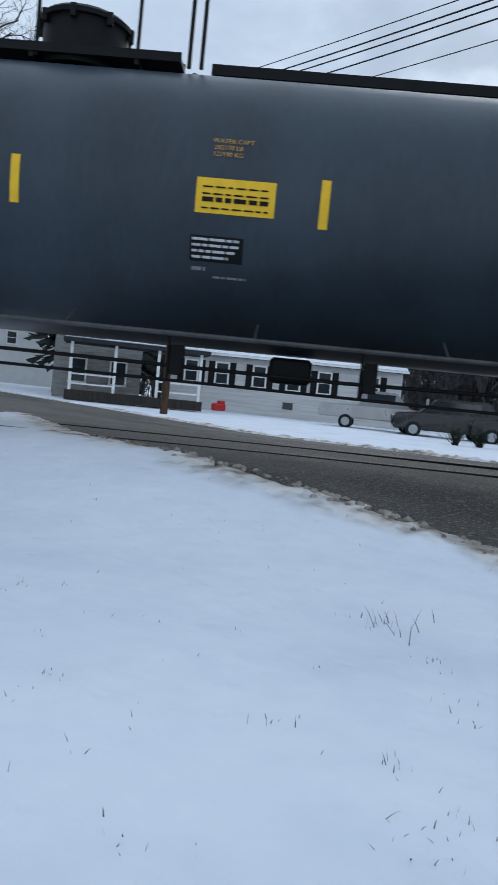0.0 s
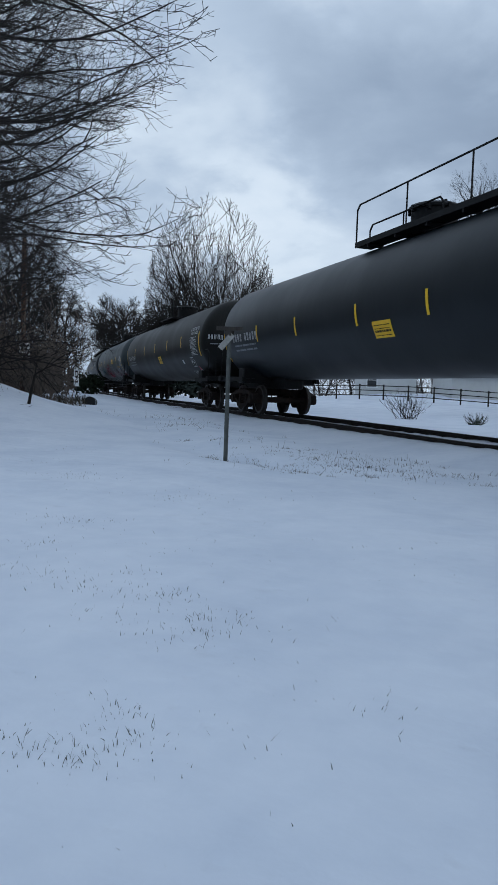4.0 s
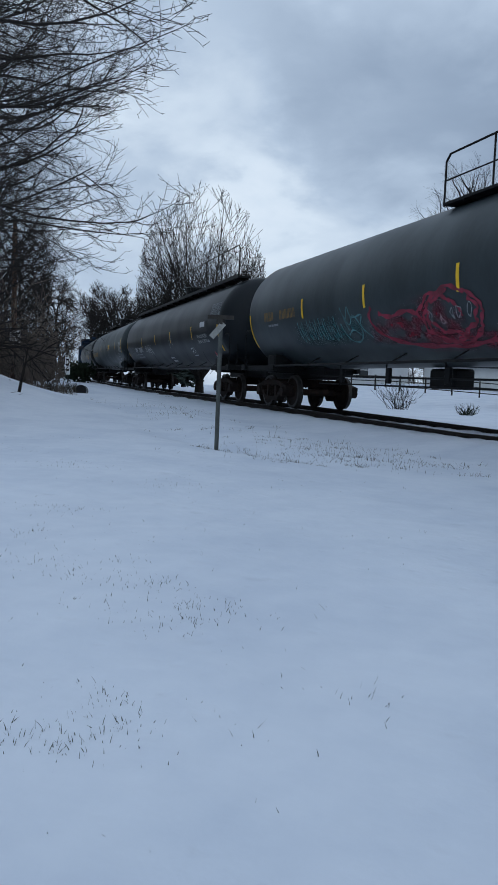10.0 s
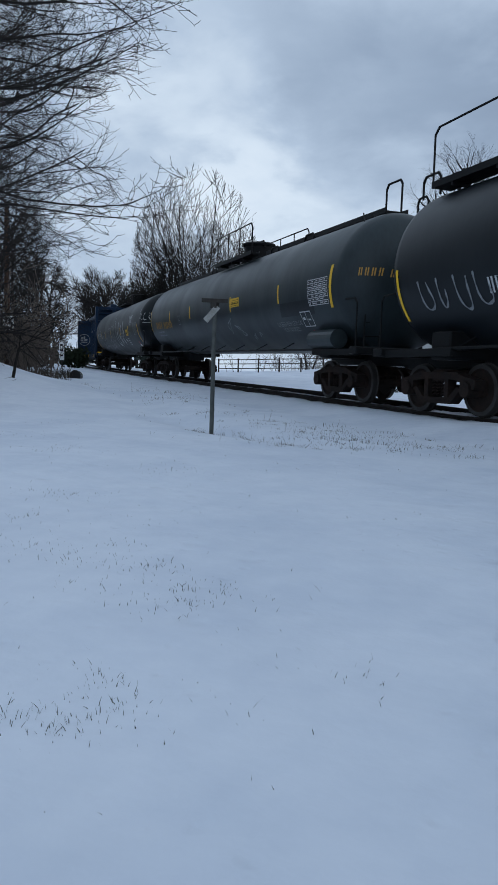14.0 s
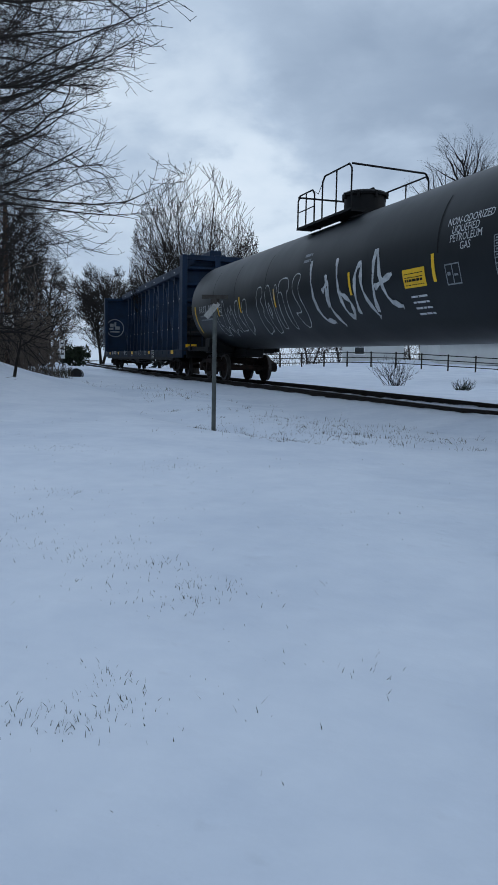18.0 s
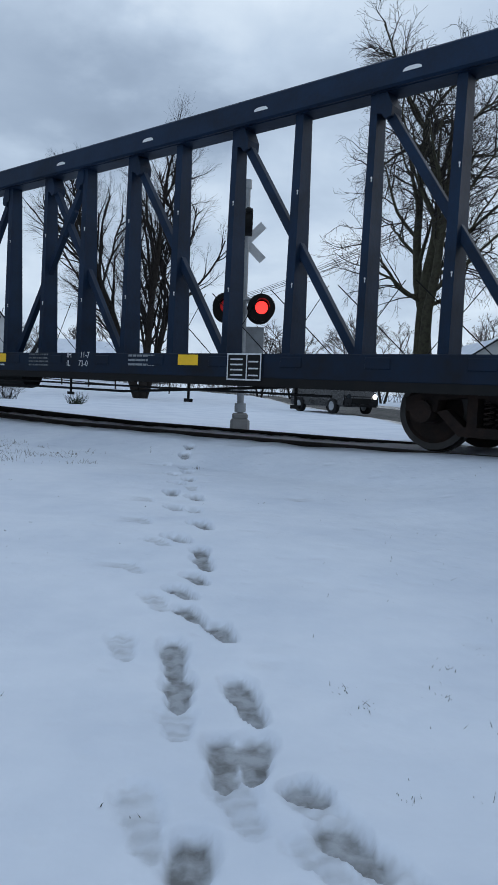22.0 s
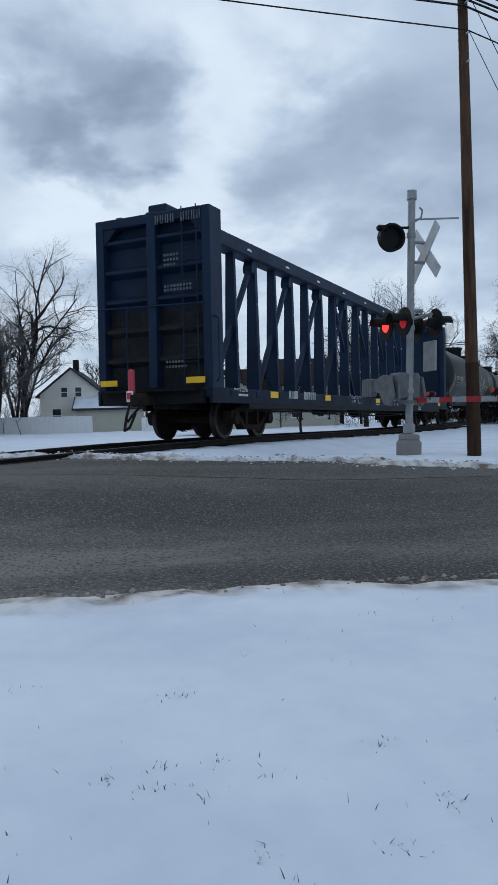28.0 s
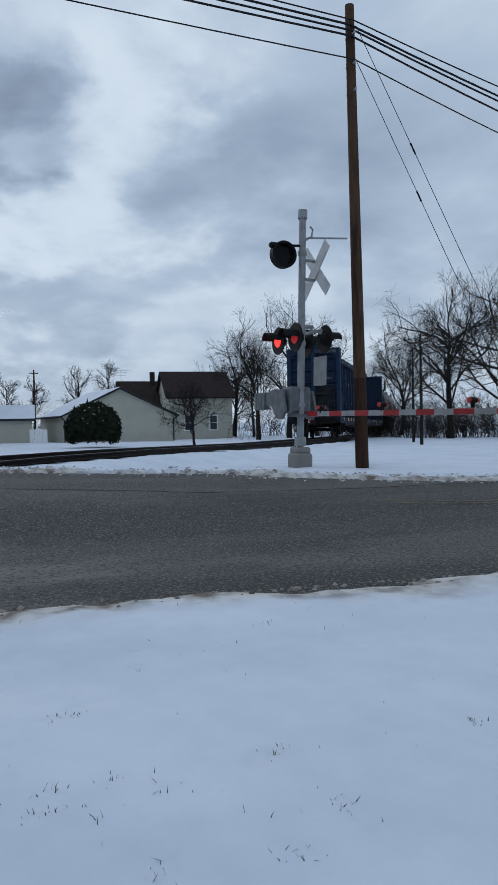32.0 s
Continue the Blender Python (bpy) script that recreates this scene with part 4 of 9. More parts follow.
def build_stub_sill(bm):
    box(bm, 9.0, 0, 1.0, 4.0, 0.62, 0.36, bevel=0.03)
    box(bm, 8.55, 0, 1.22, 0.55, 2.5, 0.5, bevel=0.03)


def build_end_platform(bm):
    box(bm, 10.35, 0, 1.13, 0.34, 2.9, 0.16, bevel=0.02)
    for y in (-1.3, 1.3):
        box(bm, 9.2, y, 1.10, 2.2, 0.12, 0.14)
        box(bm, 9.2, y * 0.8, 1.15, 2.0, 0.4, 0.04)


def build_side_pipe(bm):
    rod(bm, (-8.6, 0, 1.16), (8.6, 0, 1.16), 0.028, 8)
    for x in range(-8, 9, 2):
        rod(bm, (x, 0, 1.16), (x, 0.36, 1.36), 0.014, 5)


def build_brake_rig(bm):
    for y in (-0.55,):
        pipe(bm, [(-7.4, y, 0.92), (-3.2, y, 0.88), (3.0, y, 0.84), (7.4, y, 0.92)], 0.022)
        pipe(bm, [(-6.8, y, 0.72), (6.8, y, 0.66)], 0.018)
        for x in (-5.6, -3.4, -1.2, 1.0, 3.2, 5.4):
            rod(bm, (x, y, 1.2), (x, y, 0.68), 0.018, 6)
            box(bm, x + 0.1, y, 0.92, 0.16, 0.08, 0.34, bevel=0.01)
    box(bm, -1.9, 0.1, 0.88, 0.9, 0.5, 0.42, bevel=0.05)
    box(bm, 2.4, -0.1, 0.93, 0.5, 0.34, 0.3, bevel=0.04)


def build_end_ladder(bm):
    x = 10.0
    for y in (-1.0, -0.62):
        pipe(bm, [(x, y, 1.2), (x + 0.02, y, 2.5), (x - 0.35, y * 0.9, 3.7), (x - 0.85, y * 0.7, 4.22)], 0.016)
    for k in range(8):
        z = 1.45 + k * 0.3
        dx = 0 if z < 2.6 else -0.35 * min((z - 2.5) / 1.2, 1)
        rod(bm, (x + dx, -1.0, z), (x + dx, -0.62, z), 0.011, 5)


def build_end_rail(bm):
    pipe(bm, [(10.35, 0, 1.2), (10.35, 0, 2.12), (10.25, 0, 2.22), (9.0, 0, 2.26)], 0.02)


def build_manway(bm):
    lathe(bm, [(0.0, 0.58), (0.10, 0.58), (0.12, 0.50), (0.56, 0.50), (0.56, 0.55), (0.61, 0.56), (0.66, 0.50), (0.69, 0.02)], 24, "z")
    for k in range(8):
        a = k * math.pi / 4
        box(bm, 0.54 * math.cos(a), 0.54 * math.sin(a), 0.56, 0.06, 0.06, 0.14)
    rod(bm, (-0.4, 0, 0.69), (0.4, 0, 0.69), 0.04, 8)
    bmesh.ops.translate(bm, vec=(0, 0, TZ + TR - 0.06), verts=bm.verts)


TOP = TZ + TR


def railing(bm, x0, x1, y, z0, h, posts, mid=True, r=0.022, round_ends=True):
    pipe(bm, [(x0, y, z0), (x0, y, z0 + h - 0.12), (x0 + 0.12, y, z0 + h), (x1 - 0.12, y, z0 + h), (x1, y, z0 + h - 0.12), (x1, y, z0)] if round_ends else [(x0, y, z0), (x0, y, z0 + h), (x1, y, z0 + h), (x1, y, z0)], r)
    for k in range(1, posts):
        x = x0 + (x1 - x0) * k / posts
        rod(bm, (x, y, z0), (x, y, z0 + h), r * 0.9, 6)
    if mid:
        rod(bm, (x0, y, z0 + h * 0.5), (x1, y, z0 + h * 0.5), r * 0.7, 6)


def hoop(bm, x, w, h, y, z0=None):
    z0 = TOP - 0.02 if z0 is None else z0
    pipe(bm, [(x, y, z0), (x, y, z0 + h - 0.1), (x + 0.08, y, z0 + h), (x + w - 0.08, y, z0 + h), (x + w, y, z0 + h - 0.1), (x + w, y, z0)], 0.026)


def grating(bm, x0, x1, y0, y1, z, thick=1.0):
    box(bm, (x0 + x1) / 2, (y0 + y1) / 2, z, x1 - x0, y1 - y0, 0.05 * thick)
    for y in (y0, y1):
        box(bm, (x0 + x1) / 2, y, z + 0.03 * thick, x1 - x0, 0.03, 0.12 * thick)
    k = x0 + 0.6
    while k < x1:
        box(bm, k, (y0 + y1) / 2, z - 0.06 * thick, 0.05, y1 - y0, 0.08 * thick)
        k += 1.2


def walkway(car, *a):
    bm = bmesh.new()
    grating(bm, *a)
    part("walkway", bm, "black_steel", car, "black steel top walkway")


def handrail(car, *a):
    bm = bmesh.new()
    railing(bm, *a)
    part("handrail", bm, "black_steel", car, "black tubular handrail")


def grab_hoop(car, *a):
    bm = bmesh.new()
    hoop(bm, *a)
    part("grab_hoop", bm, "black_steel", car)


def top_works(car, style):
    zt = TOP + 0.05
    if style == "board_a":
        walkway(car, -9.4, -1.65, -0.28, 0.28, zt)
        walkway(car, 1.15, 9.4, -0.28, 0.28, zt)
        walkway(car, -1.45, 0.85, -0.62, -0.34, zt - 0.04, 0.85)
        handrail(car, -0.80, 0.35, -0.6, zt - 0.1, 1.35, 1, False)
        grab_hoop(car, -1.62, 0.14, 1.35, -0.5)
        grab_hoop(car, 0.92, 0.14, 1.35, -0.5)
        for x in (-9.5, 8.7):
            grab_hoop(car, x, 0.62, 0.85, -0.22)
    elif style == "platform":
        walkway(car, -1.0, 5.7, -0.95, -0.62, zt - 0.20, 0.4)
        handrail(car, -1.0, 4.5, -0.93, zt - 0.22, 0.92, 4, True)
        grab_hoop(car, 5.1, 0.55, 0.95, -0.97, zt - 0.06)
        bm = bmesh.new()
        pipe(bm, [(5.65, -0.97, zt + 0.84), (5.65, 0.9, zt + 0.84), (5.65, 0.97, zt + 0.74), (5.65, 0.97, zt - 0.1)], 0.024)
        pipe(bm, [(4.5, -0.97, zt + 0.62), (4.75, -0.97, zt + 0.5), (5.1, -0.97, zt + 0.72)], 0.008)
        tagged(part("cross_rail", bm, "black_steel", car, "black tubular rail across the tank"), kind="stuff")
        handrail(car, -1.0, 4.8, 0.97, zt - 0.06, 0.82, 3, False)
    elif style == "board":
        walkway(car, -9.4, -1.3, -0.28, 0.28, zt)
        walkway(car, 1.9, 9.4, -0.28, 0.28, zt)
        walkway(car, -1.3, 2.5, -1.0, -0.70, zt - 0.10)
        handrail(car, -1.2, 2.4, -0.95, zt - 0.1, 0.95, 3, False)
        handrail(car, -1.2, 2.4, 0.95, zt - 0.1, 0.95, 3, False)
        for x in (-9.9, 9.3):
            grab_hoop(car, x, 0.66, 0.72, -0.22, TOP - 0.08)
        grab_hoop(car, 9.95, 0.40, 0.7, 0.2, TOP - 0.45)
        grab_hoop(car, -10.0, 0.4, 0.5, 0.2, TOP - 0.2)
        for x in (2.4, 5.0, -4.0):
            grab_hoop(car, x, 0.6, 0.18, -0.3)
    elif style == "centre":
        walkway(car, -1.3, 1.7, -1.02, -0.62, zt - 0.12, 0.45)
        walkway(car, -1.3, 1.7, 0.62, 1.02, zt - 0.12, 0.45)
        handrail(car, -1.3, -0.3, -1.0, zt - 0.1, 0.82, 2, True)
        handrail(car, 0.15, 1.65, -1.0, zt - 0.1, 1.0, 2, False)
        handrail(car, -1.3, 1.65, 1.0, zt - 0.1, 0.9, 3, False)
        bm = bmesh.new()
        pipe(bm, [(1.65, -1.0, zt + 0.88), (1.65, 0.9, zt + 0.84), (1.65, 1.0, zt + 0.72)], 0.024)
        pipe(bm, [(-1.3, -1.0, zt + 0.70), (-1.3, 1.0, zt + 0.72)], 0.024)
        pipe(bm, [(-0.3, -1.0, zt + 0.66), (-0.08, -1.0, zt + 0.55), (0.15, -1.0, zt + 0.78)], 0.008)
        tagged(part("cross_rail", bm, "black_steel", car, "black tubular rail across the tank"), kind="stuff")
    elif style == "right":
        walkway(car, -1.4, 9.7, -0.92, -0.52, zt - 0.08)
        handrail(car, -1.4, 9.6, -0.9, zt - 0.05, 0.92, 5, False)
        handrail(car, -1.4, 1.6, -0.55, zt - 0.05, 0.5, 2, False)
        handrail(car, -1.2, 1.8, 0.95, zt - 0.1, 0.92, 3, False)
    else:
        walkway(car, -9.5, 9.6, -0.92, -0.52, zt - 0.08)
        handrail(car, -9.5, 9.6, -0.9, zt - 0.05, 1.02, 9, False)
        grab_hoop(car, -10.1, 0.55, 0.42, -0.7, TOP - 0.12)
        handrail(car, -1.2, 1.8, 0.95, zt - 0.1, 0.92, 3, False)


def lpg_panel(car, x, z, w, h, material="faded_mark", seed=1):
    """The stencilled test panel: a grid of small cells."""
    bm = bmesh.new()
    rnd = random.Random(seed)
    rows, cols = 7, 5
    def rect(a, b, c, d):
        bm.faces.new([bm.verts.new(on_tank(x + p, z + q, 0.012)) for p, q in ((a, b), (c, b), (c, d), (a, d))])
    for r in range(rows + 1):
        rect(0, h * r / rows - 0.008, w, h * r / rows + 0.008)
    for c in range(cols + 1):
        for r in range(rows):
            rect(w * c / cols - 0.008, h * r / rows, w * c / cols + 0.008, h * (r + 1) / rows)
    for r in range(rows):
        for c in range(cols):
            if rnd.random() < 0.75:
                rect(w * (c + 0.15) / cols, h * (r + 0.35) / rows, w * (c + rnd.uniform(0.5, 0.85)) / cols, h * (r + 0.65) / rows)
    return part("test_panel", bm, material, car, "stencilled test panel of small white cells")


def placard(car, x, z, size=0.36):
    bm = bmesh.new()
    h = size * 0.75
    bm.faces.new([bm.verts.new(on_tank(x + p, z + q, 0.02)) for p, q in ((-h, 0), (0, -h), (h, 0), (0, h))])
    pl = part("hazard_placard", bm, "placard", car, "red diamond hazard placard")
    bm = bmesh.new()
    bm.faces.new([bm.verts.new(on_tank(x + p, z + q, 0.026)) for p, q in ((-0.17, -0.06), (0.17, -0.06), (0.17, 0.06), (-0.17, 0.06))])
    part("number_strip", bm, "white", pl)
    bm = glyphs("1075", 0.085, 0.9)
    for v in bm.verts:
        v.co = on_tank(x - 0.13 + v.co.x, z - 0.042 + v.co.y, 0.032)
    part("placard_number", bm, "black_steel", pl)


def frame_box(car, x, z, w, h, material="white_mark", name="stencil_box"):
    bm = bmesh.new()
    t = 0.022
    def rect(a, b, c, d):
        bm.faces.new([bm.verts.new(on_tank(x + p, z + q, 0.012)) for p, q in ((a, b), (c, b), (c, d), (a, d))])
    rect(0, 0, w, t), rect(0, h - t, w, h), rect(0, t, t, h - t), rect(w - t, t, w, h - t)
    rect(w * 0.46, t, w * 0.46 + t, h - t)
    rect(w * 0.14, h * 0.45, w * 0.36, h * 0.62), rect(w * 0.6, h * 0.4, w * 0.86, h * 0.5)
    return part(name, bm, material, car)


def yellow_sign(car, x, z, w=0.72, h=0.42, rows=4, seed=3):
    s = skin(car, "yellow_notice", x, x + w, z, z + h, "yellow", "yellow emergency notice with small dark writing", nz=3)
    bm = bmesh.new()
    rnd = random.Random(seed)
    for r in range(rows):
        q = h * (0.12 + 0.8 * r / rows)
        a = w * 0.08
        while a < w * 0.88:
            c = min(a + w * rnd.uniform(0.06, 0.16), w * 0.92)
            hh = h * (0.13 if r == 1 else 0.045)
            bm.faces.new([bm.verts.new(on_tank(x + p, z + q + d, 0.014)) for p, d in ((a, 0), (c, 0), (c, hh), (a, hh))])
            a = c + w * 0.03
    tagged(part("notice_writing", bm, "black_steel", s), kind="stuff")


def tank_car(spec, group):
    car = thing("tank_car", Matrix.Identity(4), spec["label"], "tank car", group)
    paint = TANK_PAINT[spec["paint"]]
    shared("tank_" + spec["paint"], build_tank, [paint], "tank", car)
    for sx in (-1, 1):
        flip = Matrix.Rotation(0 if sx > 0 else math.pi, 4, "Z")
        shared("stub_sill", build_stub_sill, "black_steel", "stub_sill", car, flip)
        shared("end_platform", build_end_platform, "black_steel", "end_platform", car, flip)
        shared("end_ladder", build_end_ladder, "black_steel", "end_ladder", car, flip)
        for y in (-1.38, 1.38):
            shared("end_rail", build_end_rail, "black_steel", "end_handrail", car, flip @ Matrix.Translation((0, y, 0)))
    if spec.get("rig"):
        shared("brake_rig", build_brake_rig, "black_steel", "brake_rigging", car)
    shared("bright_side_pipe" if spec.get("bright_pipe") else "side_pipe", build_side_pipe, "pipe_grey" if spec.get("bright_pipe") else "black_steel", "running_pipe", car, Matrix.Translation((0, -1.30, 0))) if spec.get("pipe", True) else None
    shared("manway", build_manway, "black_steel", "manway_housing", car, Matrix.Translation((spec.get("dome", 0.45), 0, 0)))
    for sx in (-1, 1):
        truck(car, sx * spec.get("truck", 8.85))
        shared("coupler", build_coupler, "running_gear", "coupler", car, Matrix.Rotation(0 if sx > 0 else math.pi, 4, "Z") @ Matrix.Translation((10.35, 0, 0)))
    top_works(car, spec["top"])
    # reflective stripes along the side
    for x in spec["stripes"]:
        skin(car, "reflective_stripe", x - 0.045, x + 0.045, spec.get("stripe_z", 2.15), spec.get("stripe_z", 2.15) + 0.47, "yellow", nz=5)
    for x, sl in spec.get("end_stripes", ((-9.6, 0.0), (9.30, 0.08))):
        skin(car, "end_stripe", x - 0.06, x + 0.06, spec.get("end_z", 1.70), spec.get("end_z", 1.70) + 0.92, "yellow", slant=sl, nz=8)
    spec["dress"](car)
    return car


# ---- centre-beam flat car ----
POST_AT = (0.634, 1.936, 3.19, 4.44, 5.69, 6.945, 8.2, 9.45)
POSTS = [sx * a for a in POST_AT for sx in (-1, 1)]
DECK, BEAM = 1.10, 4.66
HALF = 11.85


def flat_rects(bm, rects, y):
    for a, b, c, d in rects:
        bm.faces.new([bm.verts.new((p, y, q)) for p, q in ((a, b), (c, b), (c, d), (a, d))])


def side_text(car, text, x, z, size, y=-1.435, material="white_mark", wide=1.0, name="lettering"):
    bm = glyphs(text, size, wide)
    for v in bm.verts:
        v.co = (x + v.co.x, y, z + v.co.y)
    return tagged(part(name, bm, material, car), kind="stuff")


def side_bars(car, x, z, chars, size, y=-1.435, material="white_mark", seed=1, rows=1):
    bm = bmesh.new()
    rnd = random.Random(seed)
    for r in range(rows):
        z0, k = z - r * size * 1.5, 0
        while k < chars:
            x0 = x + k * size * 0.75
            if size >= 0.13:
                w, t = size * 0.5, size * 0.17
                flat_rects(bm, [(x0, z0, x0 + t, z0 + size), (x0 + w - t, z0, x0 + w, z0 + size)], y)
                k += 1
            else:
                m = min(rnd.randrange(2, 6), chars - k)
                flat_rects(bm, [(x0, z0 + size * 0.1, x0 + (m - 0.45) * size * 0.75, z0 + size * 0.8)], y)
                k += m
    return tagged(part("stencil_marking", bm, material, car), kind="stuff")


def bulkhead(car, m):
    """An end bulkhead: plate, corner posts, cap, ribs and centre post; the outer face to +x."""
    w, h0, h1 = 1.42, 1.10, 4.77

    def plate(bm):
        box(bm, 0.0, 0, (h0 + h1) / 2, 0.06, 2 * w - 0.2, h1 - h0)

    def corner(bm):
        box(bm, 0.02, 0, (h0 + h1) / 2 - 0.1, 0.50, 0.20, h1 - h0 + 0.2, bevel=0.015)

    def cap(bm):
        box(bm, 0.02, 0, h1 - 0.10, 0.50, 2 * w - 0.4, 0.20, bevel=0.015)

    def rib(bm):
        v = [bm.verts.new(p) for p in ((0.03, -w + 0.2, -0.12), (0.22, -w + 0.2, -0.03), (0.22, -w + 0.2, 0.03), (0.03, -w + 0.2, 0.12), (0.03, w - 0.2, -0.12), (0.22, w - 0.2, -0.03), (0.22, w - 0.2, 0.03), (0.03, w - 0.2, 0.12))]
        for f in ((0, 1, 2, 3), (7, 6, 5, 4), (0, 4, 5, 1), (1, 5, 6, 2), (2, 6, 7, 3)):
            bm.faces.new([v[i] for i in f])
        bmesh.ops.recalc_face_normals(bm, faces=bm.faces)

    def centre(bm):
        box(bm, 0.16, 0, 2.95, 0.24, 0.22, 3.7, bevel=0.02)

    def lug(bm):
        box(bm, 0.0, 0, h1 + 0.04, 0.1, 0.14, 0.10)

    b = shared("bulkhead_plate", plate, "blue", "bulkhead", car, m)
    for y in (-1, 1):
        shared("bulkhead_corner", corner, "blue", "corner_post", b, Matrix.Translation((0, y * (w - 0.1), 0)))
        bm = bmesh.new()
        v = [bm.verts.new((x, y * (w - 0.2 - p), h1 - 0.2 - q)) for x in (0.1, 0.24) for p, q in ((0, 0), (0.34, 0), (0, 0.34))]
        for f in ((0, 1, 2), (5, 4, 3), (1, 4, 5, 2)):
            bm.faces.new([v[i] for i in f])
        part("corner_gusset", bm, "blue", b)
    shared("bulkhead_cap", cap, "blue", "cap", b)
    for z in (1.72, 2.36, 3.0, 3.64, 4.28):
        shared("bulkhead_rib" if z > 2.5 else "bulkhead_low_rib", rib, "blue" if z > 2.5 else "grime", "rib", b, Matrix.Translation((0, 0, z)))
    bm = bmesh.new()
    box(bm, 0.036, 0, 1.96, 0.012, 2 * w - 0.42, 1.66)
    part("lower_panel", bm, "grime", b, "grimy brown-black lower panel")
    shared("bulkhead_centre", centre, "blue", "centre_post", b)
    for y in (-0.95, 0.3):
        shared("bulkhead_lug", lug, "blue", "lifting_lug", b, Matrix.Translation((0, y, 0)))
    return b


def build_bulk_ladder(bm):
    for y in (0.78, 1.12):
        rod(bm, (0.30, y, 1.15), (0.30, y, 4.8), 0.016, 6)
    for k in range(11):
        rod(bm, (0.30, 0.78, 1.3 + k * 0.33), (0.30, 1.12, 1.3 + k * 0.33), 0.012, 5)
    rod(bm, (0.32, -1.3, 2.86), (0.32, 1.3, 2.80), 0.02, 6)
    rod(bm, (0.31, -0.62, 1.2), (0.31, -0.62, 2.9), 0.018, 6)
    pipe(bm, [(0.15, 1.46, 1.2), (0.15, 1.52, 1.3), (0.15, 1.52, 2.5), (0.15, 1.42, 2.55)], 0.02)


def beam_car():
    car = thing("centerbeam_flat_car", Matrix.Identity(4), "empty blue centre-beam lumber flat car with end bulkheads", "flat car")
    bm = bmesh.new()
    box(bm, 0, 0, DECK - 0.03, 2 * HALF, 2.70, 0.06)
    part("deck", bm, "grime", car)
    for y in (-1, 1):
        bm = bmesh.new()
        box(bm, 0, y * 1.39, 0.94, 2 * HALF, 0.08, 0.32, bevel=0.01)
        sill = part("side_sill", bm, "sill_blue", car)
        bm = bmesh.new()
        box(bm, 0, y * 1.37, 0.745, 2 * HALF - 3.4, 0.10, 0.15)
        part("lower_flange", bm, "black_steel", sill)
    k = -10.9
    while k < 11:
        bm = bmesh.new()
        box(bm, k, -1.42, 0.99, 0.34, 0.05, 0.14, bevel=0.01)
        part("stake_pocket", bm, "sill_blue", car)
        k += 1.26
    bm = bmesh.new()
    box(bm, 0, 0, 0.87, 2 * HALF - 1, 0.7, 0.36, bevel=0.03)
    for x in np.arange(-8, 8.1, 1.6):
        box(bm, float(x), 0, 0.92, 0.10, 2.6, 0.26)
    box(bm, -3.4, -0.7, 0.72, 0.9, 0.6, 0.34, bevel=0.06)
    rod(bm, (-1.2, -0.9, 0.68), (0.2, -0.9, 0.68), 0.22, 14)
    part("centre_sill", bm, "black_steel", car)
    bm = bmesh.new()
    pipe(bm, [(-7.6, -1.0, 0.70), (-2.0, -1.0, 0.52), (3.0, -1.0, 0.50), (7.6, -1.0, 0.74)], 0.02)
    pipe(bm, [(-7.2, -1.15, 0.62), (7.2, -1.15, 0.58)], 0.016)
    for x in (-6.3, -4.1, -1.0, 1.7, 4.6, 6.6):
        rod(bm, (x, -1.1, 0.85), (x, -1.1, 0.42), 0.022, 6)
        box(bm, x, -1.1, 0.42, 0.14, 0.05, 0.05)
    part("brake_rigging", bm, "black_steel", car)
    # top chord with lightening holes
    bm = bmesh.new()
    box(bm, 0, 0, BEAM + 0.185, 2 * HALF - 0.6, 0.46, 0.37, bevel=0.03)
    box(bm, 0, 0, BEAM + 0.02, 2 * HALF - 0.6, 0.30, 0.06)
    part("top_chord", bm, "blue", car)
    for k in range(-4, 5):
        x = 2.52 * k
        bm = bmesh.new()
        vs = [bm.verts.new((x + px, -0.236, BEAM + 0.14 + pz)) for px, pz in ((-0.135, 0.0), (0.135, 0.0), (0.13, 0.025), (0.10, 0.045), (0.05, 0.055), (-0.05, 0.055), (-0.10, 0.045), (-0.13, 0.025))]
        bm.faces.new(vs)
        part("hole", bm, "white", car, "pale slot in the top chord")
    for i, x in enumerate(sorted(POSTS)):
        wide = 0.062 if i % 2 else 0.078
        bm = bmesh.new()
        v = [bm.verts.new(p) for p in ((x - wide, -0.19, DECK), (x + wide, -0.19, DECK), (x + wide, 0.19, DECK), (x - wide, 0.19, DECK), (x - wide * 0.9, -0.11, BEAM), (x + wide * 0.9, -0.11, BEAM), (x + wide * 0.9, 0.11, BEAM), (x - wide * 0.9, 0.11, BEAM))]
        for f in ((0, 1, 5, 4), (1, 2, 6, 5), (2, 3, 7, 6), (3, 0, 4, 7), (3, 2, 1, 0), (4, 5, 6, 7)):
            bm.faces.new([v[q] for q in f])
        bmesh.ops.recalc_face_normals(bm, faces=bm.faces)
        p = part("post", bm, "blue", car)
        bm = bmesh.new()
        for z in (2.2, 3.55):
            y = -0.19 + 0.08 * (z - DECK) / (BEAM - DECK) - 0.006
            rod(bm, (x + wide * 0.55, y + 0.004, z), (x + wide * 0.55, y - 0.004, z), 0.014, 8)
            box(bm, x + wide * 0.55, y, z - 0.03, 0.010, 0.008, 0.05)
        tagged(part("strap_hole", bm, "white", p), kind="stuff")
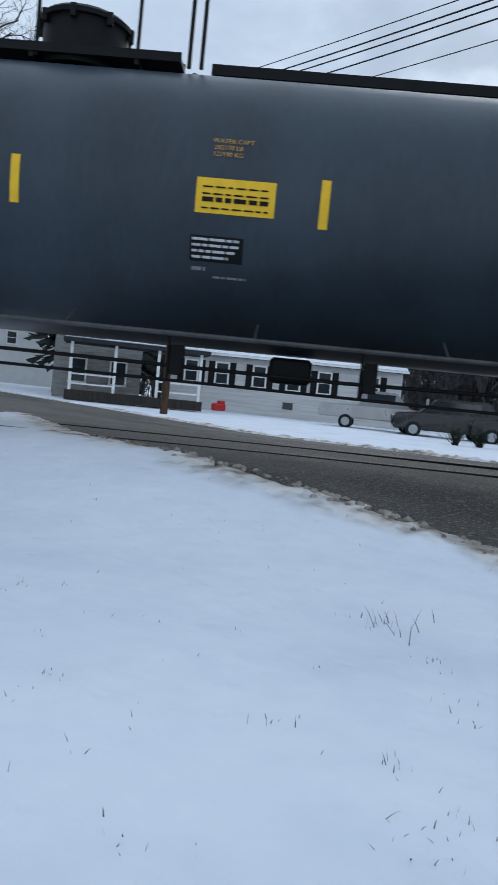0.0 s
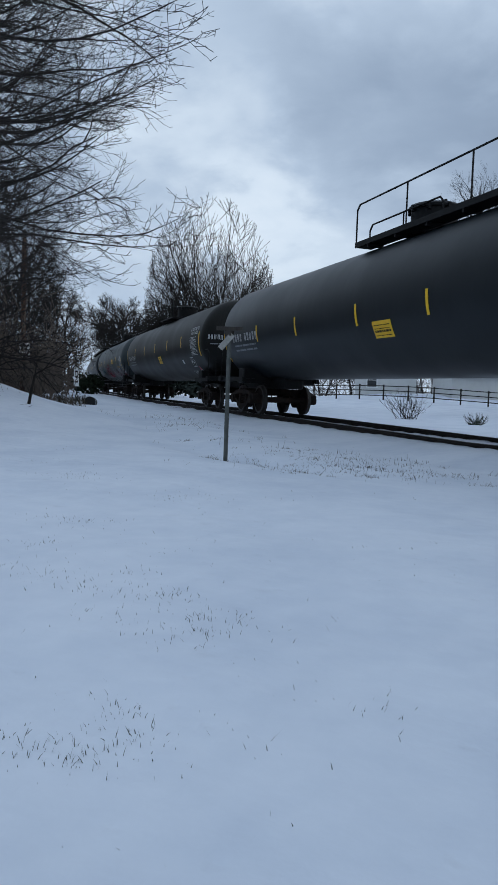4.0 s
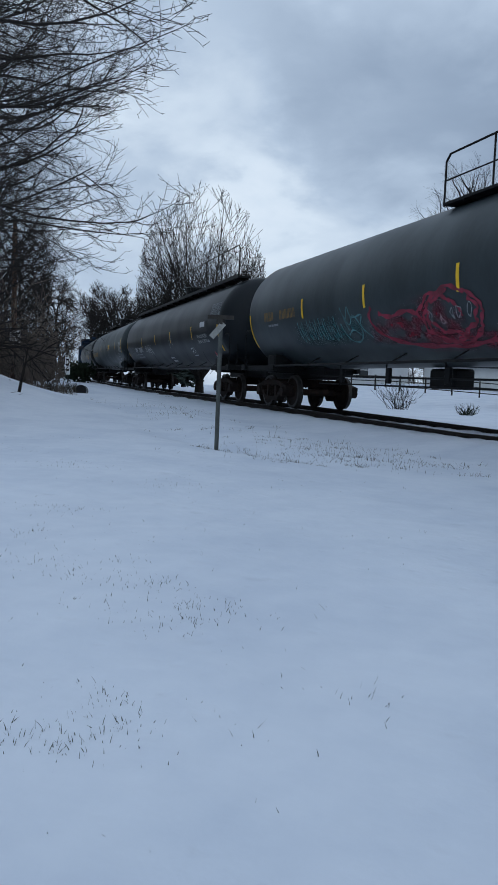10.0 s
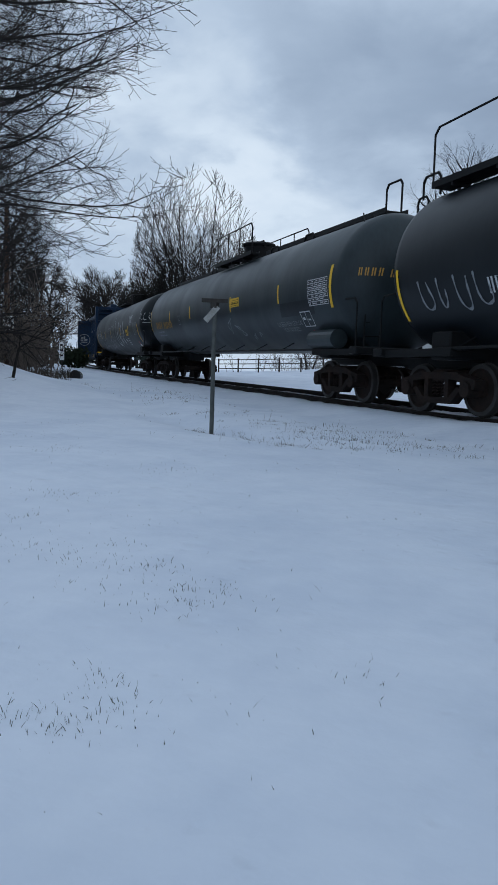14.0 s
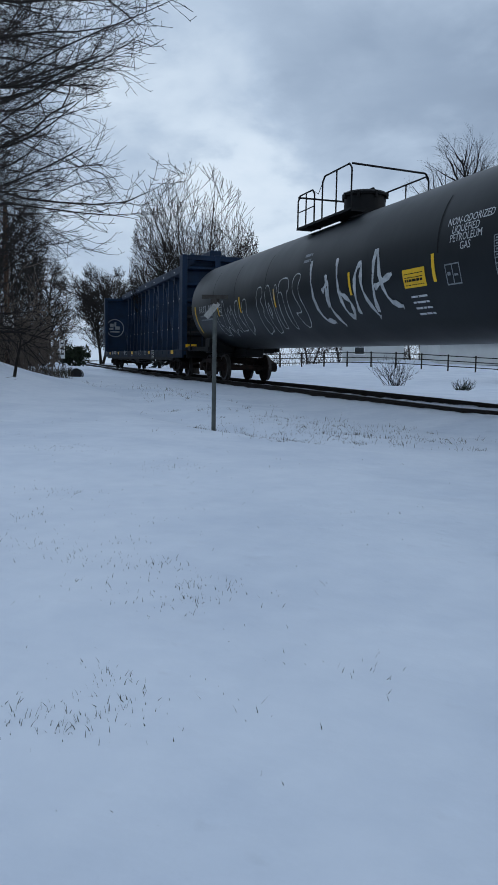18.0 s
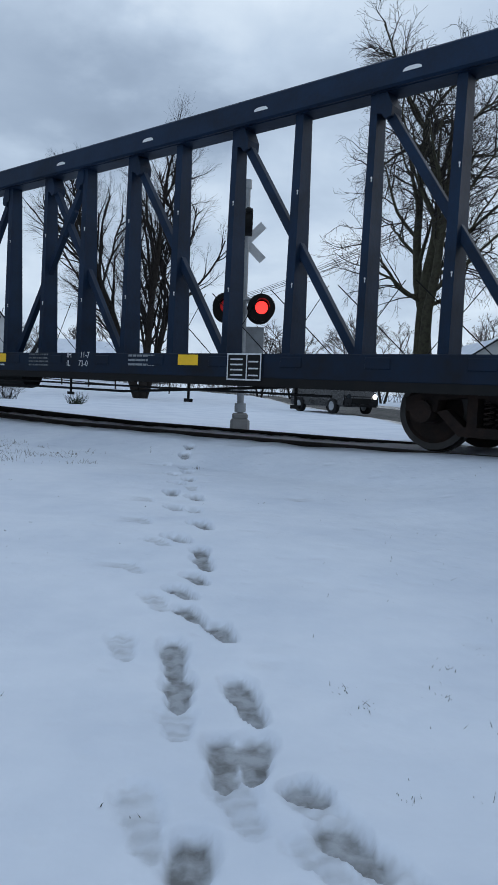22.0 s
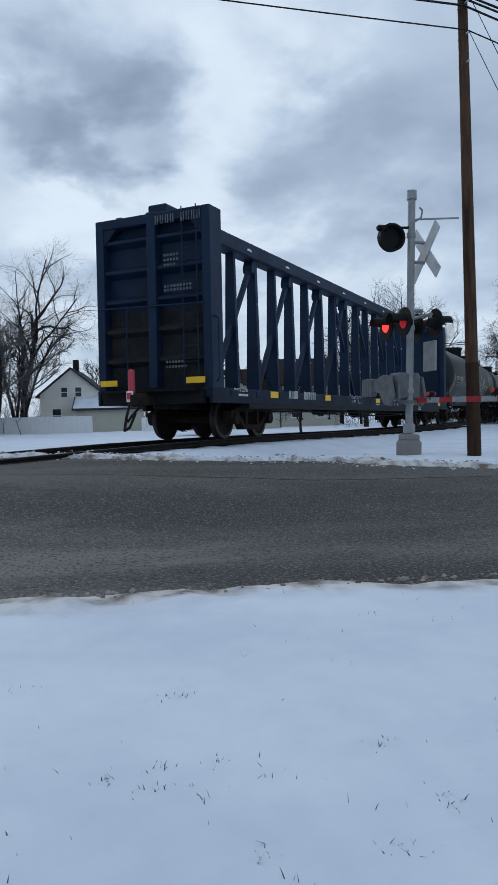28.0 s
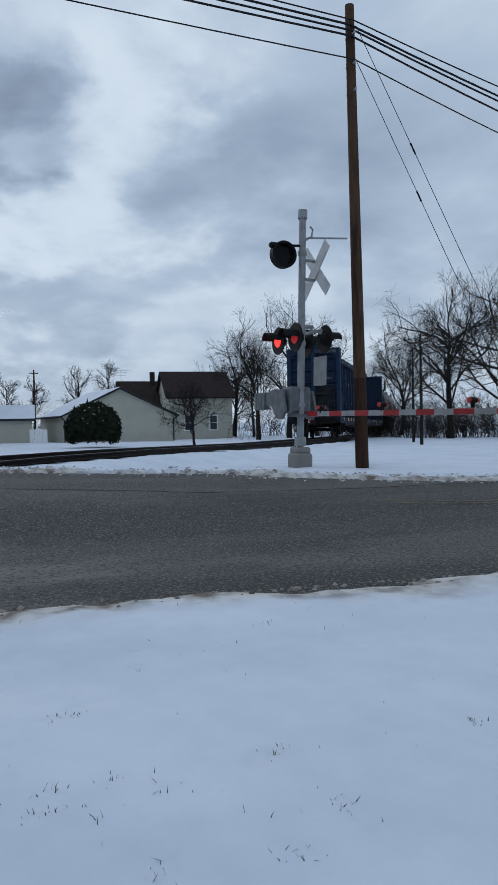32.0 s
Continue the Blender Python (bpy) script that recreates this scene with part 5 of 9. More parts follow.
    for sx in (-1, 1):
        bm = bmesh.new()
        a, b = Vector((sx * (HALF - 0.5), 0, 2.45)), Vector((sx * 9.6, 0, DECK + 0.05))
        d = b - a
        box(bm, 0, 0, 0, d.length, 0.12, 0.14, Matrix.Translation((a + b) / 2) @ d.to_track_quat("X", "Z").to_matrix().to_4x4(), 0.01)
        part("end_brace", bm, "blue", car)
    # slack steel lashing cables crossed between the posts
    for x in (-8.8, -6.3, -3.8):
        bm = bmesh.new()
        rod(bm, (x - 0.75, 0.06, DECK), (x + 0.75, 0.06, DECK + 1.0), 0.005, 5)
        rod(bm, (x + 0.75, -0.06, DECK), (x - 0.75, -0.06, DECK + 1.0), 0.005, 5)
        tagged(part("lashing_cable", bm, "black_steel", car), kind="stuff")

    def post(k):
        return POST_AT[abs(k) - 1] * (1 if k > 0 else -1)
    for k, way in ((-1, 1), (2, 1), (4, 1), (6, 1), (1, -1), (-2, -1), (-4, -1), (-6, -1)):
        x = post(k)
        bm = bmesh.new()
        a, b = Vector((x + way * 0.10, 0, BEAM - 0.12)), Vector((x + way * 2.36, 0, DECK + 0.05))
        d = b - a
        m = Matrix.Translation((a + b) / 2) @ d.to_track_quat("X", "Z").to_matrix().to_4x4()
        box(bm, 0, 0, 0, d.length, 0.12, 0.13, m, 0.01)
        part("diagonal_brace", bm, "blue", car)
        if k == 1:
            bm = bmesh.new()
            box(bm, -0.264 * d.length, 0, 0, 0.62, 0.15, 0.20, m, 0.04)
            part("cross_plate", bm, "blue", car)
        bm = bmesh.new()
        v = [bm.verts.new((x + way * px, py, BEAM - pz)) for py in (-0.13, 0.13) for px, pz in ((0.04, 0), (0.20, 0), (0.29, 0.20), (0.28, 0.33), (0.19, 0.36), (0.13, 0.28), (0.04, 0.26))]
        bm.faces.new(v[:7]), bm.faces.new(v[7:][::-1])
        for q in range(7):
            bm.faces.new((v[q], v[(q + 1) % 7], v[7 + (q + 1) % 7], v[7 + q]))
        bmesh.ops.recalc_face_normals(bm, faces=bm.faces)
        part("gusset", bm, "blue", car)
    for sx in (-1, 1):
        turn = Matrix.Rotation(0 if sx > 0 else math.pi, 4, "Z")
        b = bulkhead(car, turn @ Matrix.Translation((HALF - 0.3, 0, 0)))
        shared("bulk_ladder", build_bulk_ladder, "blue", "ladder", b)
        bm = bmesh.new()
        box(bm, HALF - 0.0, 0, 0.92, 0.12, 2.5, 0.28)
        box(bm, HALF + 0.12, 0, 1.06, 0.28, 2.3, 0.05)
        e = part("end_sill", bm, "black_steel", car)
        e.matrix_basis = turn
        for y in (-1.08, 1.08):
            bm = bmesh.new()
            box(bm, HALF + 0.065, y, 1.25, 0.012, 0.44, 0.125)
            e = part("end_reflector", bm, "yellow", car, "yellow reflective strip")
            e.matrix_basis = turn
        truck(car, sx * 9.33)
        shared("coupler", build_coupler, "running_gear", "coupler", car, turn @ Matrix.Translation((HALF - 0.15, 0, 0)))
    # markings on the camera side of the sill
    for x, w in ((10.05, 0.46), (4.9, 0.40), (-0.085, 0.48), (-5.1, 0.44), (-8.81, 0.44)):
        bm = bmesh.new()
        box(bm, x, -1.436, 1.005, w, 0.006, 0.15)
        part("side_reflector", bm, "yellow", car, "yellow reflective strip")
    bm = bmesh.new()
    a, b, c, d, t = 5.68, 0.74, 6.28, 1.10, 0.02
    flat_rects(bm, [(a, b, c, b + t), (a, d - t, c, d), (a, b + t, a + t, d - t), (c - t, b + t, c, d - t), (a + 0.34, b + t, a + 0.34 + t, d - t)] + [(a + 0.06, b + 0.06 + 0.07 * k, a + 0.28, b + 0.08 + 0.07 * k) for k in range(4)] + [(a + 0.38, b + 0.06 + 0.09 * k, a + 0.55, b + 0.08 + 0.09 * k) for k in range(3)], -1.46)
    tagged(part("stencil_box", bm, "white_mark", car, "white outlined stencil box on a dark plate"), kind="stuff")
    bm = bmesh.new()
    box(bm, (a + c) / 2, -1.447, (b + d) / 2, c - a, 0.012, d - b)
    part("stencil_plate", bm, "black_steel", car)
    for x in (2.25,):
        side_text(car, "IH", x - 0.22, 1.02, 0.10)
        side_text(car, "11-7", x + 0.16, 1.02, 0.10)
        side_text(car, "IL", x - 0.22, 0.88, 0.10)
        side_text(car, "73-0", x + 0.10, 0.88, 0.10)
    side_text(car, "LD LMT 223700", -2.95, 1.03, 0.105)
    side_text(car, "LT WT", -2.95, 0.89, 0.105)
    side_text(car, "62300", -2.31, 0.89, 0.105)
    side_text(car, "EMPTY LOAD", -10.9, 1.03, 0.08)
    side_bars(car, -10.95, 0.93, 14, 0.07)
    side_bars(car, -7.9, 0.93, 4, 0.20, seed=5)
    side_bars(car, -6.9, 0.93, 6, 0.20, seed=7)
    side_bars(car, 3.6, 1.04, 18, 0.045, rows=3, material="faded_mark", seed=3)
    side_bars(car, -0.30, 0.86, 14, 0.04, seed=4)
    side_bars(car, 0.9, 1.05, 20, 0.04, rows=4, material="ghost_mark", seed=6)
    # round emblem on the inner face of the rear bulkhead
    bm = bmesh.new()
    rr = 0.62
    for k in range(28):
        a0, a1 = 2 * math.pi * k / 28, 2 * math.pi * (k + 1) / 28
        bm.faces.new([bm.verts.new((-HALF + 0.345, -0.72 + r * math.cos(t), 2.75 + r * math.sin(t))) for r, t in ((rr - 0.06, a0), (rr, a0), (rr, a1), (rr - 0.06, a1))])
    for a, b, c, d in ((-0.35, 0.05, -0.1, 0.3), (0.0, -0.1, 0.32, 0.12), (-0.32, -0.3, 0.3, -0.2), (-0.05, 0.1, 0.08, 0.4), (-0.4, -0.12, -0.12, 0.0)):
        bm.faces.new([bm.verts.new((-HALF + 0.345, -0.72 + p, 2.75 + q)) for p, q in ((a, b), (c, b), (c, d), (a, d))])
    part("round_emblem", bm, "faded_mark", car, "pale round painted emblem")
    # writing on the end face
    bm = bmesh.new()
    x = -HALF - 0.02
    for k in range(9):
        if k == 4:
            continue
        y0 = -0.15 - k * 0.125
        for p0, p1, q0, q1 in ((0, 0.028, 0, 0.18), (0.055, 0.083, 0, 0.18)):
            bm.faces.new([bm.verts.new((x, y0 - p, 4.50 + q)) for p, q in ((p0, q0), (p1, q0), (p1, q1), (p0, q1))])
    for zz, n in ((3.82, 5), (3.72, 5), (3.62, 4), (3.18, 9), (3.10, 9), (1.62, 6), (1.52, 7)):
        for k in range(n):
            y0 = -0.35 - k * 0.075
            bm.faces.new([bm.verts.new((x, y0 - p, zz + q)) for p, q in ((0, 0), (0.05, 0), (0.05, 0.05), (0, 0.05))])
    tagged(part("end_writing", bm, "ghost_mark", car), kind="stuff")
    # end-of-train device on the rear coupler
    bm = bmesh.new()
    box(bm, -HALF - 0.62, 0.10, 1.22, 0.12, 0.13, 0.52, bevel=0.03)
    e = part("end_of_train_device", bm, "placard", car, "red end-of-train marker box on the rear coupler")
    bm = bmesh.new()
    box(bm, -HALF - 0.69, 0.10, 0.93, 0.03, 0.16, 0.22, bevel=0.01)
    part("reflector_plate", bm, "white", e, "white-edged reflector plate")
    bm = bmesh.new()
    box(bm, -HALF - 0.708, 0.10, 0.94, 0.012, 0.11, 0.13)
    part("reflector", bm, "placard", e)
    bm = bmesh.new()
    pipe(bm, [(-HALF - 0.6, 0.15, 0.85), (-HALF - 0.66, 0.22, 0.5), (-HALF - 0.62, 0.3, 0.24), (-HALF - 0.55, 0.22, 0.3), (-HALF - 0.5, 0.1, 0.6)], 0.028)
    part("air_hose", bm, "rubber", e)
    # crossed tie-down cables on the far side
    bm = bmesh.new()
    for k in range(-8, 9):
        x = k * 1.26
        rod(bm, (x, 0.5, DECK + 0.02), (x + 1.1, 0.2, DECK + 1.1), 0.008, 4)
        rod(bm, (x + 1.1, 0.5, DECK + 0.02), (x, 0.2, DECK + 1.1), 0.008, 4)
    tagged(part("tie_down_cable", bm, "black_steel", car), kind="stuff")
    return car


TRAIN = []   # (object, place along the train, distance of the trucks from its middle)


def scribble(car, x, z, w, h, n, material, width=0.035, seed=1, loops=True):
    """A run of sprayed loops and strokes."""
    rnd = random.Random(seed)
    for k in range(n):
        x0 = x + w * k / n
        cw = w / n
        pts = []
        if loops:
            m = rnd.randrange(4, 7)
            for j in range(m):
                pts.append((x0 + cw * rnd.uniform(-0.1, 1.0), z + h * rnd.uniform(0.0, 1.0)))
            pts.append(pts[0])
        else:
            pts = [(x0 + cw * rnd.uniform(0, 0.3), z + h), (x0 + cw * 0.3, z + h * 0.1), (x0 + cw * rnd.uniform(0.6, 1), z + h * rnd.uniform(0.0, 0.3)), (x0 + cw * rnd.uniform(0.5, 0.9), z + h * rnd.uniform(0.5, 1))]
        skin_stroke(car, pts, width, material)


def outline(car, shapes, x, z, s, width, material, close=True):
    for sh in shapes:
        pts = [(x + a * s, z + b * s) for a, b in sh]
        if close:
            pts.append(pts[0])
        skin_stroke(car, pts, width, material)


def dress_a(car):
    skin_text(car, "WATER CAPT", 1.41, 3.06, 0.048, "orange_mark")
    skin_text(car, "282170 LB", 1.43, 2.99, 0.048, "orange_mark")
    skin_text(car, "127990 KG", 1.43, 2.92, 0.048, "orange_mark")
    yellow_sign(car, 1.29, 2.36, 0.79, 0.34)
    skin(car, "notice_plate", 1.26, 1.80, 1.91, 2.15, "black_steel")
    for k, n in enumerate((14, 14, 13, 11)):
        skin_bars(car, 1.28, 2.10 - k * 0.055, n, 0.035, "white_mark", 1.0, seed=k)
    skin_bars(car, 1.28, 1.82, 4, 0.05, "faded_mark", 0.8)
    skin_bars(car, 1.5, 1.76, 12, 0.03, "faded_mark", 1.0)
    # the orange mark and number at the end, and lime spray over it
    skin_bars(car, -8.25, 2.06, 4, 0.25, "orange_mark", 0.96, seed=12)
    skin_bars(car, -7.12, 2.06, 6, 0.25, "orange_mark", 0.70, seed=14)
    skin_bars(car, -8.15, 1.87, 12, 0.08, "orange_mark", 1.0, seed=15)
    skin_bars(car, -8.0, 1.70, 30, 0.045, "faded_mark", 1.2, seed=16)
    skin_bars(car, -8.0, 1.58, 30, 0.045, "faded_mark", 1.2, seed=17)
    outline(car, [[(0, 0.2), (0.15, 1.0), (0.3, 0.3), (0.45, 1.15), (0.6, 0.35), (0.75, 1.05), (0.5, 0.1)], [(0.9, 0.3), (0.8, 0.9), (1.1, 1.0), (1.25, 0.6), (1.05, 0.2)], [(-0.15, 0.5), (0.7, 0.55), (1.3, 0.35), (1.35, -0.25)], [(0.2, 0.7), (0.35, 0.45), (0.55, 0.75), (0.25, 0.35)], [(0.4, -0.1), (1.3, -0.15), (1.6, -0.45), (1.1, -0.3)]], -9.38, 2.05, 0.88, 0.10, "lime_spray", False)
    outline(car, [[(0, 0), (0.25, 0.55), (0.4, 0.1), (0.7, 0.62), (0.8, 0.2), (1.15, 0.55)], [(0.1, 0.3), (0.9, 0.4), (1.2, 0.1)], [(0.9, 0.05), (1.4, -0.5), (1.5, -0.3)]], -9.32, 2.12, 1.0, 0.16, "lime_spray", False)
    scribble(car, -6.62, 1.64, 0.40, 0.20, 4, "chalk", 0.010, 5)
    scribble(car, -6.04, 1.50, 0.26, 0.22, 3, "chalk", 0.010, 6)
    outline(car, [[(0, 0), (0.2, -0.05), (0.45, -0.04)], [(0.15, -0.09), (0.4, -0.15), (0.6, -0.16)]], -6.5, 1.60, 1.0, 0.010, "chalk", False)
    frame_box(car, -5.46, 2.04, 0.28, 0.26, "faded_mark")
    for x, z0, z1, w in ((-3.9, 2.0, 2.5, 0.008), (-3.10, 1.9, 2.5, 0.008), (-2.35, 1.55, 2.75, 0.010), (-2.45, 2.5, 2.85, 0.008), (-1.7, 1.8, 2.65, 0.008), (-1.2, 1.9, 2.7, 0.007), (-3.95, 1.75, 1.85, 0.012)):
        skin(car, "scrape_mark", x, x + w, z0, z1, "black_steel", slant=0.05, nz=6, lift=0.005)


def dress_b(car):
    # a darker band on the lower side, cut by pale straps
    dark = TANK_PAINT["black"]
    for x0, x1, sl in ((-5.6, 2.0, 0.35), (3.5, 6.1, 0.3)):
        skin(car, "dark_lower_panel", x0 + sl, x1 + sl, 1.25, 2.2, dark, "blackened lower side panel", slant=-sl, nx=10, nz=8, lift=0.004)
    # the owner's name, as plain slanted bars
    for k in range(6):
        x = -8.42 + k * 0.70
        skin(car, "name_bar", x, x + 0.17, 2.72, 3.14, "white_mark", "large white slanted bar of the owner's name", slant=0.13, nz=4, lift=0.012)
        skin(car, "name_bar", x + 0.36, x + 0.53, 2.72, 3.14, "white_mark", "large white slanted bar of the owner's name", slant=0.13, nz=4, lift=0.012)
    skin_bars(car, -8.2, 2.30, 4, 0.22, "white_mark", 0.9, seed=2)
    skin_bars(car, -7.3, 2.30, 5, 0.22, "white_mark", 0.9, seed=3)
    skin_bars(car, -8.2, 2.08, 14, 0.07, "faded_mark", 1.4)
    skin_bars(car, -8.2, 1.96, 16, 0.07, "faded_mark", 1.4)
    skin_bars(car, 10.45, 2.80, 4, 0.15, "white_mark", 0.9, seed=8)
    skin_bars(car, 10.98, 2.80, 5, 0.15, "white_mark", 0.9, seed=9)
    skin_bars(car, 10.55, 2.68, 9, 0.06, "white_mark", 1.2, seed=10)
    skin_bars(car, 10.6, 2.56, 8, 0.06, "faded_mark", 1.2, seed=11)
    yellow_sign(car, 2.35, 2.25, 0.76, 0.40)
    skin_bars(car, 2.62, 2.0, 6, 0.06, "white_mark", 1.2)
    skin_bars(car, 2.62, 1.88, 6, 0.06, "white_mark", 1.2)
    skin_text(car, "LIQUEFIED PETROLEUM GAS", 6.02, 2.01, 0.125, "white_mark", 0.95)
    skin(car, "notice_plate", 6.05, 6.75, 1.82, 1.93, "white_mark")
    skin_text(car, "NOT ODORIZED", 6.07, 1.84, 0.08, "black_steel", 0.85)
    frame_box(car, 7.2, 1.62, 0.5, 0.38)
    lpg_panel(car, 8.15, 2.02, 1.12, 0.62, "white_mark", 4)
    placard(car, 8.0, 1.44, 0.28)
    bm = bmesh.new()
    rod(bm, (8.0, -1.25, 1.36), (9.3, -1.25, 1.36), 0.22, 16)
    part("air_reservoir", bm, TANK_PAINT["grey"], car, "dull grey air reservoir")
    skin(car, "small_plate", -4.6, -4.3, 3.25, 3.42, "faded_mark")


def dress_lpg(seed, lab="white_mark", marks=-8.68):
    def dress(car):
        skin_bars(car, marks, 2.28, 4, 0.24, "white_mark", 1.0, seed=seed)
        skin_bars(car, marks + 1.15, 2.28, 5, 0.24, "white_mark", 1.0, seed=seed + 1)
        skin_bars(car, marks + 0.1, 2.12, 16, 0.075, "faded_mark", 1.7, seed=seed + 2)
        skin_bars(car, marks + 0.1, 1.98, 16, 0.075, "faded_mark", 1.7, seed=seed + 3)
        skin_text(car, "LIQUEFIED PETROLEUM GAS", 7.85, 3.02, 0.13, lab, 0.62)
        skin_text(car, "NON ODORIZED", 8.05, 2.86, 0.13, lab, 0.8)
        lpg_panel(car, 7.9, 2.08, 1.02, 0.68, "white_mark", seed)
        frame_box(car, 7.3, 1.64, 0.55, 0.36)
        yellow_sign(car, 0.61, 1.90, 0.76, 0.34, seed=seed)
        placard(car, 8.05, 1.44, 0.30)
        skin_bars(car, 6.55, 1.35, 10, 0.13, "white_mark", 0.9, seed=seed + 5)
        skin(car, "small_plate", 5.75, 6.0, 1.78, 1.95, "white_mark")
        skin_bars(car, 10.3, 2.62, 4, 0.17, "white_mark", 0.85, seed=seed + 6)
        skin_bars(car, 10.85, 2.60, 5, 0.17, "white_mark", 0.85, seed=seed + 7)
        skin_bars(car, 10.4, 2.42, 10, 0.06, "faded_mark", 1.2, seed=seed + 8)
    return dress


def dress_e(car):
    for x, n in ((-8.45, 4), (-7.35, 6)):
        skin_bars(car, x, 2.36, n, 0.24, "dull_orange", 0.72, seed=n)
    skin_bars(car, -8.2, 2.20, 9, 0.08, "faded_mark", 1.0)
    yellow_sign(car, 3.0, 2.34, 0.82, 0.33)
    lpg_panel(car, 8.19, 2.12, 1.06, 0.60, "white_mark", 5)
    skin_text(car, "LIQUEFIED PETROLEUM GAS", 6.05, 1.98, 0.13, "orange_mark", 0.9)
    skin(car, "notice_plate", 6.3, 7.0, 1.8, 1.92, "faded_mark")
    frame_box(car, 7.08, 1.64, 0.42, 0.32)
    placard(car, 8.0, 1.45, 0.28)
    scribble(car, -6.3, 1.68, 2.2, 0.55, 9, "teal_spray", 0.030, 3, False)
    outline(car, [[(0, 0.5), (0.15, 0.05), (0.7, 0.0), (1.1, 0.3), (0.75, 0.75), (0.45, 0.35), (0.2, 0.75), (0.35, 0.3)], [(0.1, 0.9), (0.35, 0.5), (0.5, 1.0), (0.6, 0.55), (1.3, 0.7), (0.95, 0.4), (1.35, 0.1)], [(0.25, 0.2), (0.6, 0.35), (0.9, 0.15)]], -4.0, 1.62, 0.85, 0.040, "teal_spray", False)
    ring = [(math.cos(0.37 * k) * (0.90 + 0.13 * math.sin(2.6 * k)), math.sin(0.37 * k) * (0.44 + 0.07 * math.cos(3.1 * k))) for k in range(18)]
    outline(car, [ring, [(0.80 * b * 2.0 + 0.06, 0.40 * a + 0.04) for a, b in ring[3:]], [(0.6 * a - 0.2, 0.8 * b - 0.05) for a, b in ring[:11]]], 0.0, 1.96, 1.0, 0.085, "red_spray", False)
    outline(car, [[(-2.55, 0.75), (-2.75, 0.55), (-2.45, 0.2), (-1.7, 0.0), (-0.6, -0.08), (0.7, -0.05), (1.5, 0.1), (2.3, 0.25)], [(-2.3, 0.62), (-1.9, 0.5), (-1.3, 0.62), (-0.9, 0.5)]], 0.0, 1.52, 1.0, 0.10, "red_spray", False)
    scribble(car, -0.6, 1.8, 1.3, 0.4, 5, "faded_mark", 0.022, 8)
    outline(car, [[(0, 0.3), (0.2, 0.4), (0.25, 0.2), (0.0, 0.0), (0.35, 0.0)], [(0.5, 0.4), (0.5, 0.15), (0.8, 0.15), (0.75, 0.35), (0.75, -0.1)]], 1.5, 2.12, 0.8, 0.05, "chalk", False)
    for x0, x1, z0, z1, paint in ((-6.8, -2.6, 1.55, 2.35, "teal_cloud"), (-3.0, 0.4, 1.45, 2.2, "red_cloud"), (-1.6, 0.2, 1.5, 2.45, "red_cloud"), (-1.4, 2.2, 1.32, 1.8, "red_cloud"), (4.5, 5.9, 1.40, 2.05, "red_cloud"), (5.2, 7.4, 1.25, 1.75, "red_cloud"), (7.35, 8.25, 1.60, 2.15, "red_cloud"), (8.15, 9.6, 1.25, 1.9, "red_cloud")):
        skin(car, "spray_patch", x0, x1, z0, z1, paint, nx=4, lift=0.010 + 0.001 * (x0 % 1))
    outline(car, [[(0, 1.5), (0.1, 0.6), (0.5, 0.0), (0.7, 0.1)], [(0.15, 1.5), (0.25, 0.7), (0.6, 0.1)], [(0.3, 1.3), (0.4, 0.5), (0.75, 0.0)]], 2.9, 1.5, 0.8, 0.04, "chalk", False)


def dress_f(car):
    skin_bars(car, -7.1, 1.98, 4, 0.24, "white_mark", 0.74, seed=21)
    skin_bars(car, -6.1, 1.96, 6, 0.24, "white_mark", 0.74, seed=22)
    skin_bars(car, -6.9, 1.82, 16, 0.09, "faded_mark", 1.0, seed=23)
    skin_bars(car, -6.9, 1.68, 18, 0.09, "faded_mark", 1.0, seed=24)
    scribble(car, -9.0, 1.75, 2.0, 0.6, 4, "faded_mark", 0.05, 25, False)
    frame_box(car, -4.15, 1.96, 0.24, 0.26)
    scribble(car, -3.75, 1.72, 1.35, 0.55, 4, "chalk", 0.04, 26)
    scribble(car, 1.5, 1.9, 0.8, 0.6, 2, "faded_mark", 0.03, 27)
    skin_text(car, "NON-ODORIZED", 6.55, 2.2, 0.13, "white_mark", 0.95)
    skin_text(car, "LIQUEFIED PETROLEUM GAS", 6.5, 2.03, 0.11, "white_mark", 0.85)
    skin(car, "notice_plate", 7.05, 7.72, 2.58, 2.76, "white_mark")
    skin(car, "dark_patch", 6.4, 8.0, 2.4, 2.95, TANK_PAINT["black"], lift=0.004)
    lpg_panel(car, 8.4, 2.85, 1.2, 0.45, "faded_mark", 28)
    frame_box(car, 5.0, 1.60, 0.54, 0.30)
    skin_bars(car, 0.6, 1.55, 8, 0.09, "white_mark", 1.0, seed=29)
    skin_bars(car, 0.6, 1.42, 8, 0.09, "white_mark", 1.0, seed=30)
    placard(car, 8.1, 1.5, 0.28)
    for x in (-5.6, -3.2, 0.2, 3.4, 6.0):
        skin(car, "drip_line", x, x + 0.05, 1.3, 1.75, "black_steel", slant=0.5, nz=3, lift=0.006)


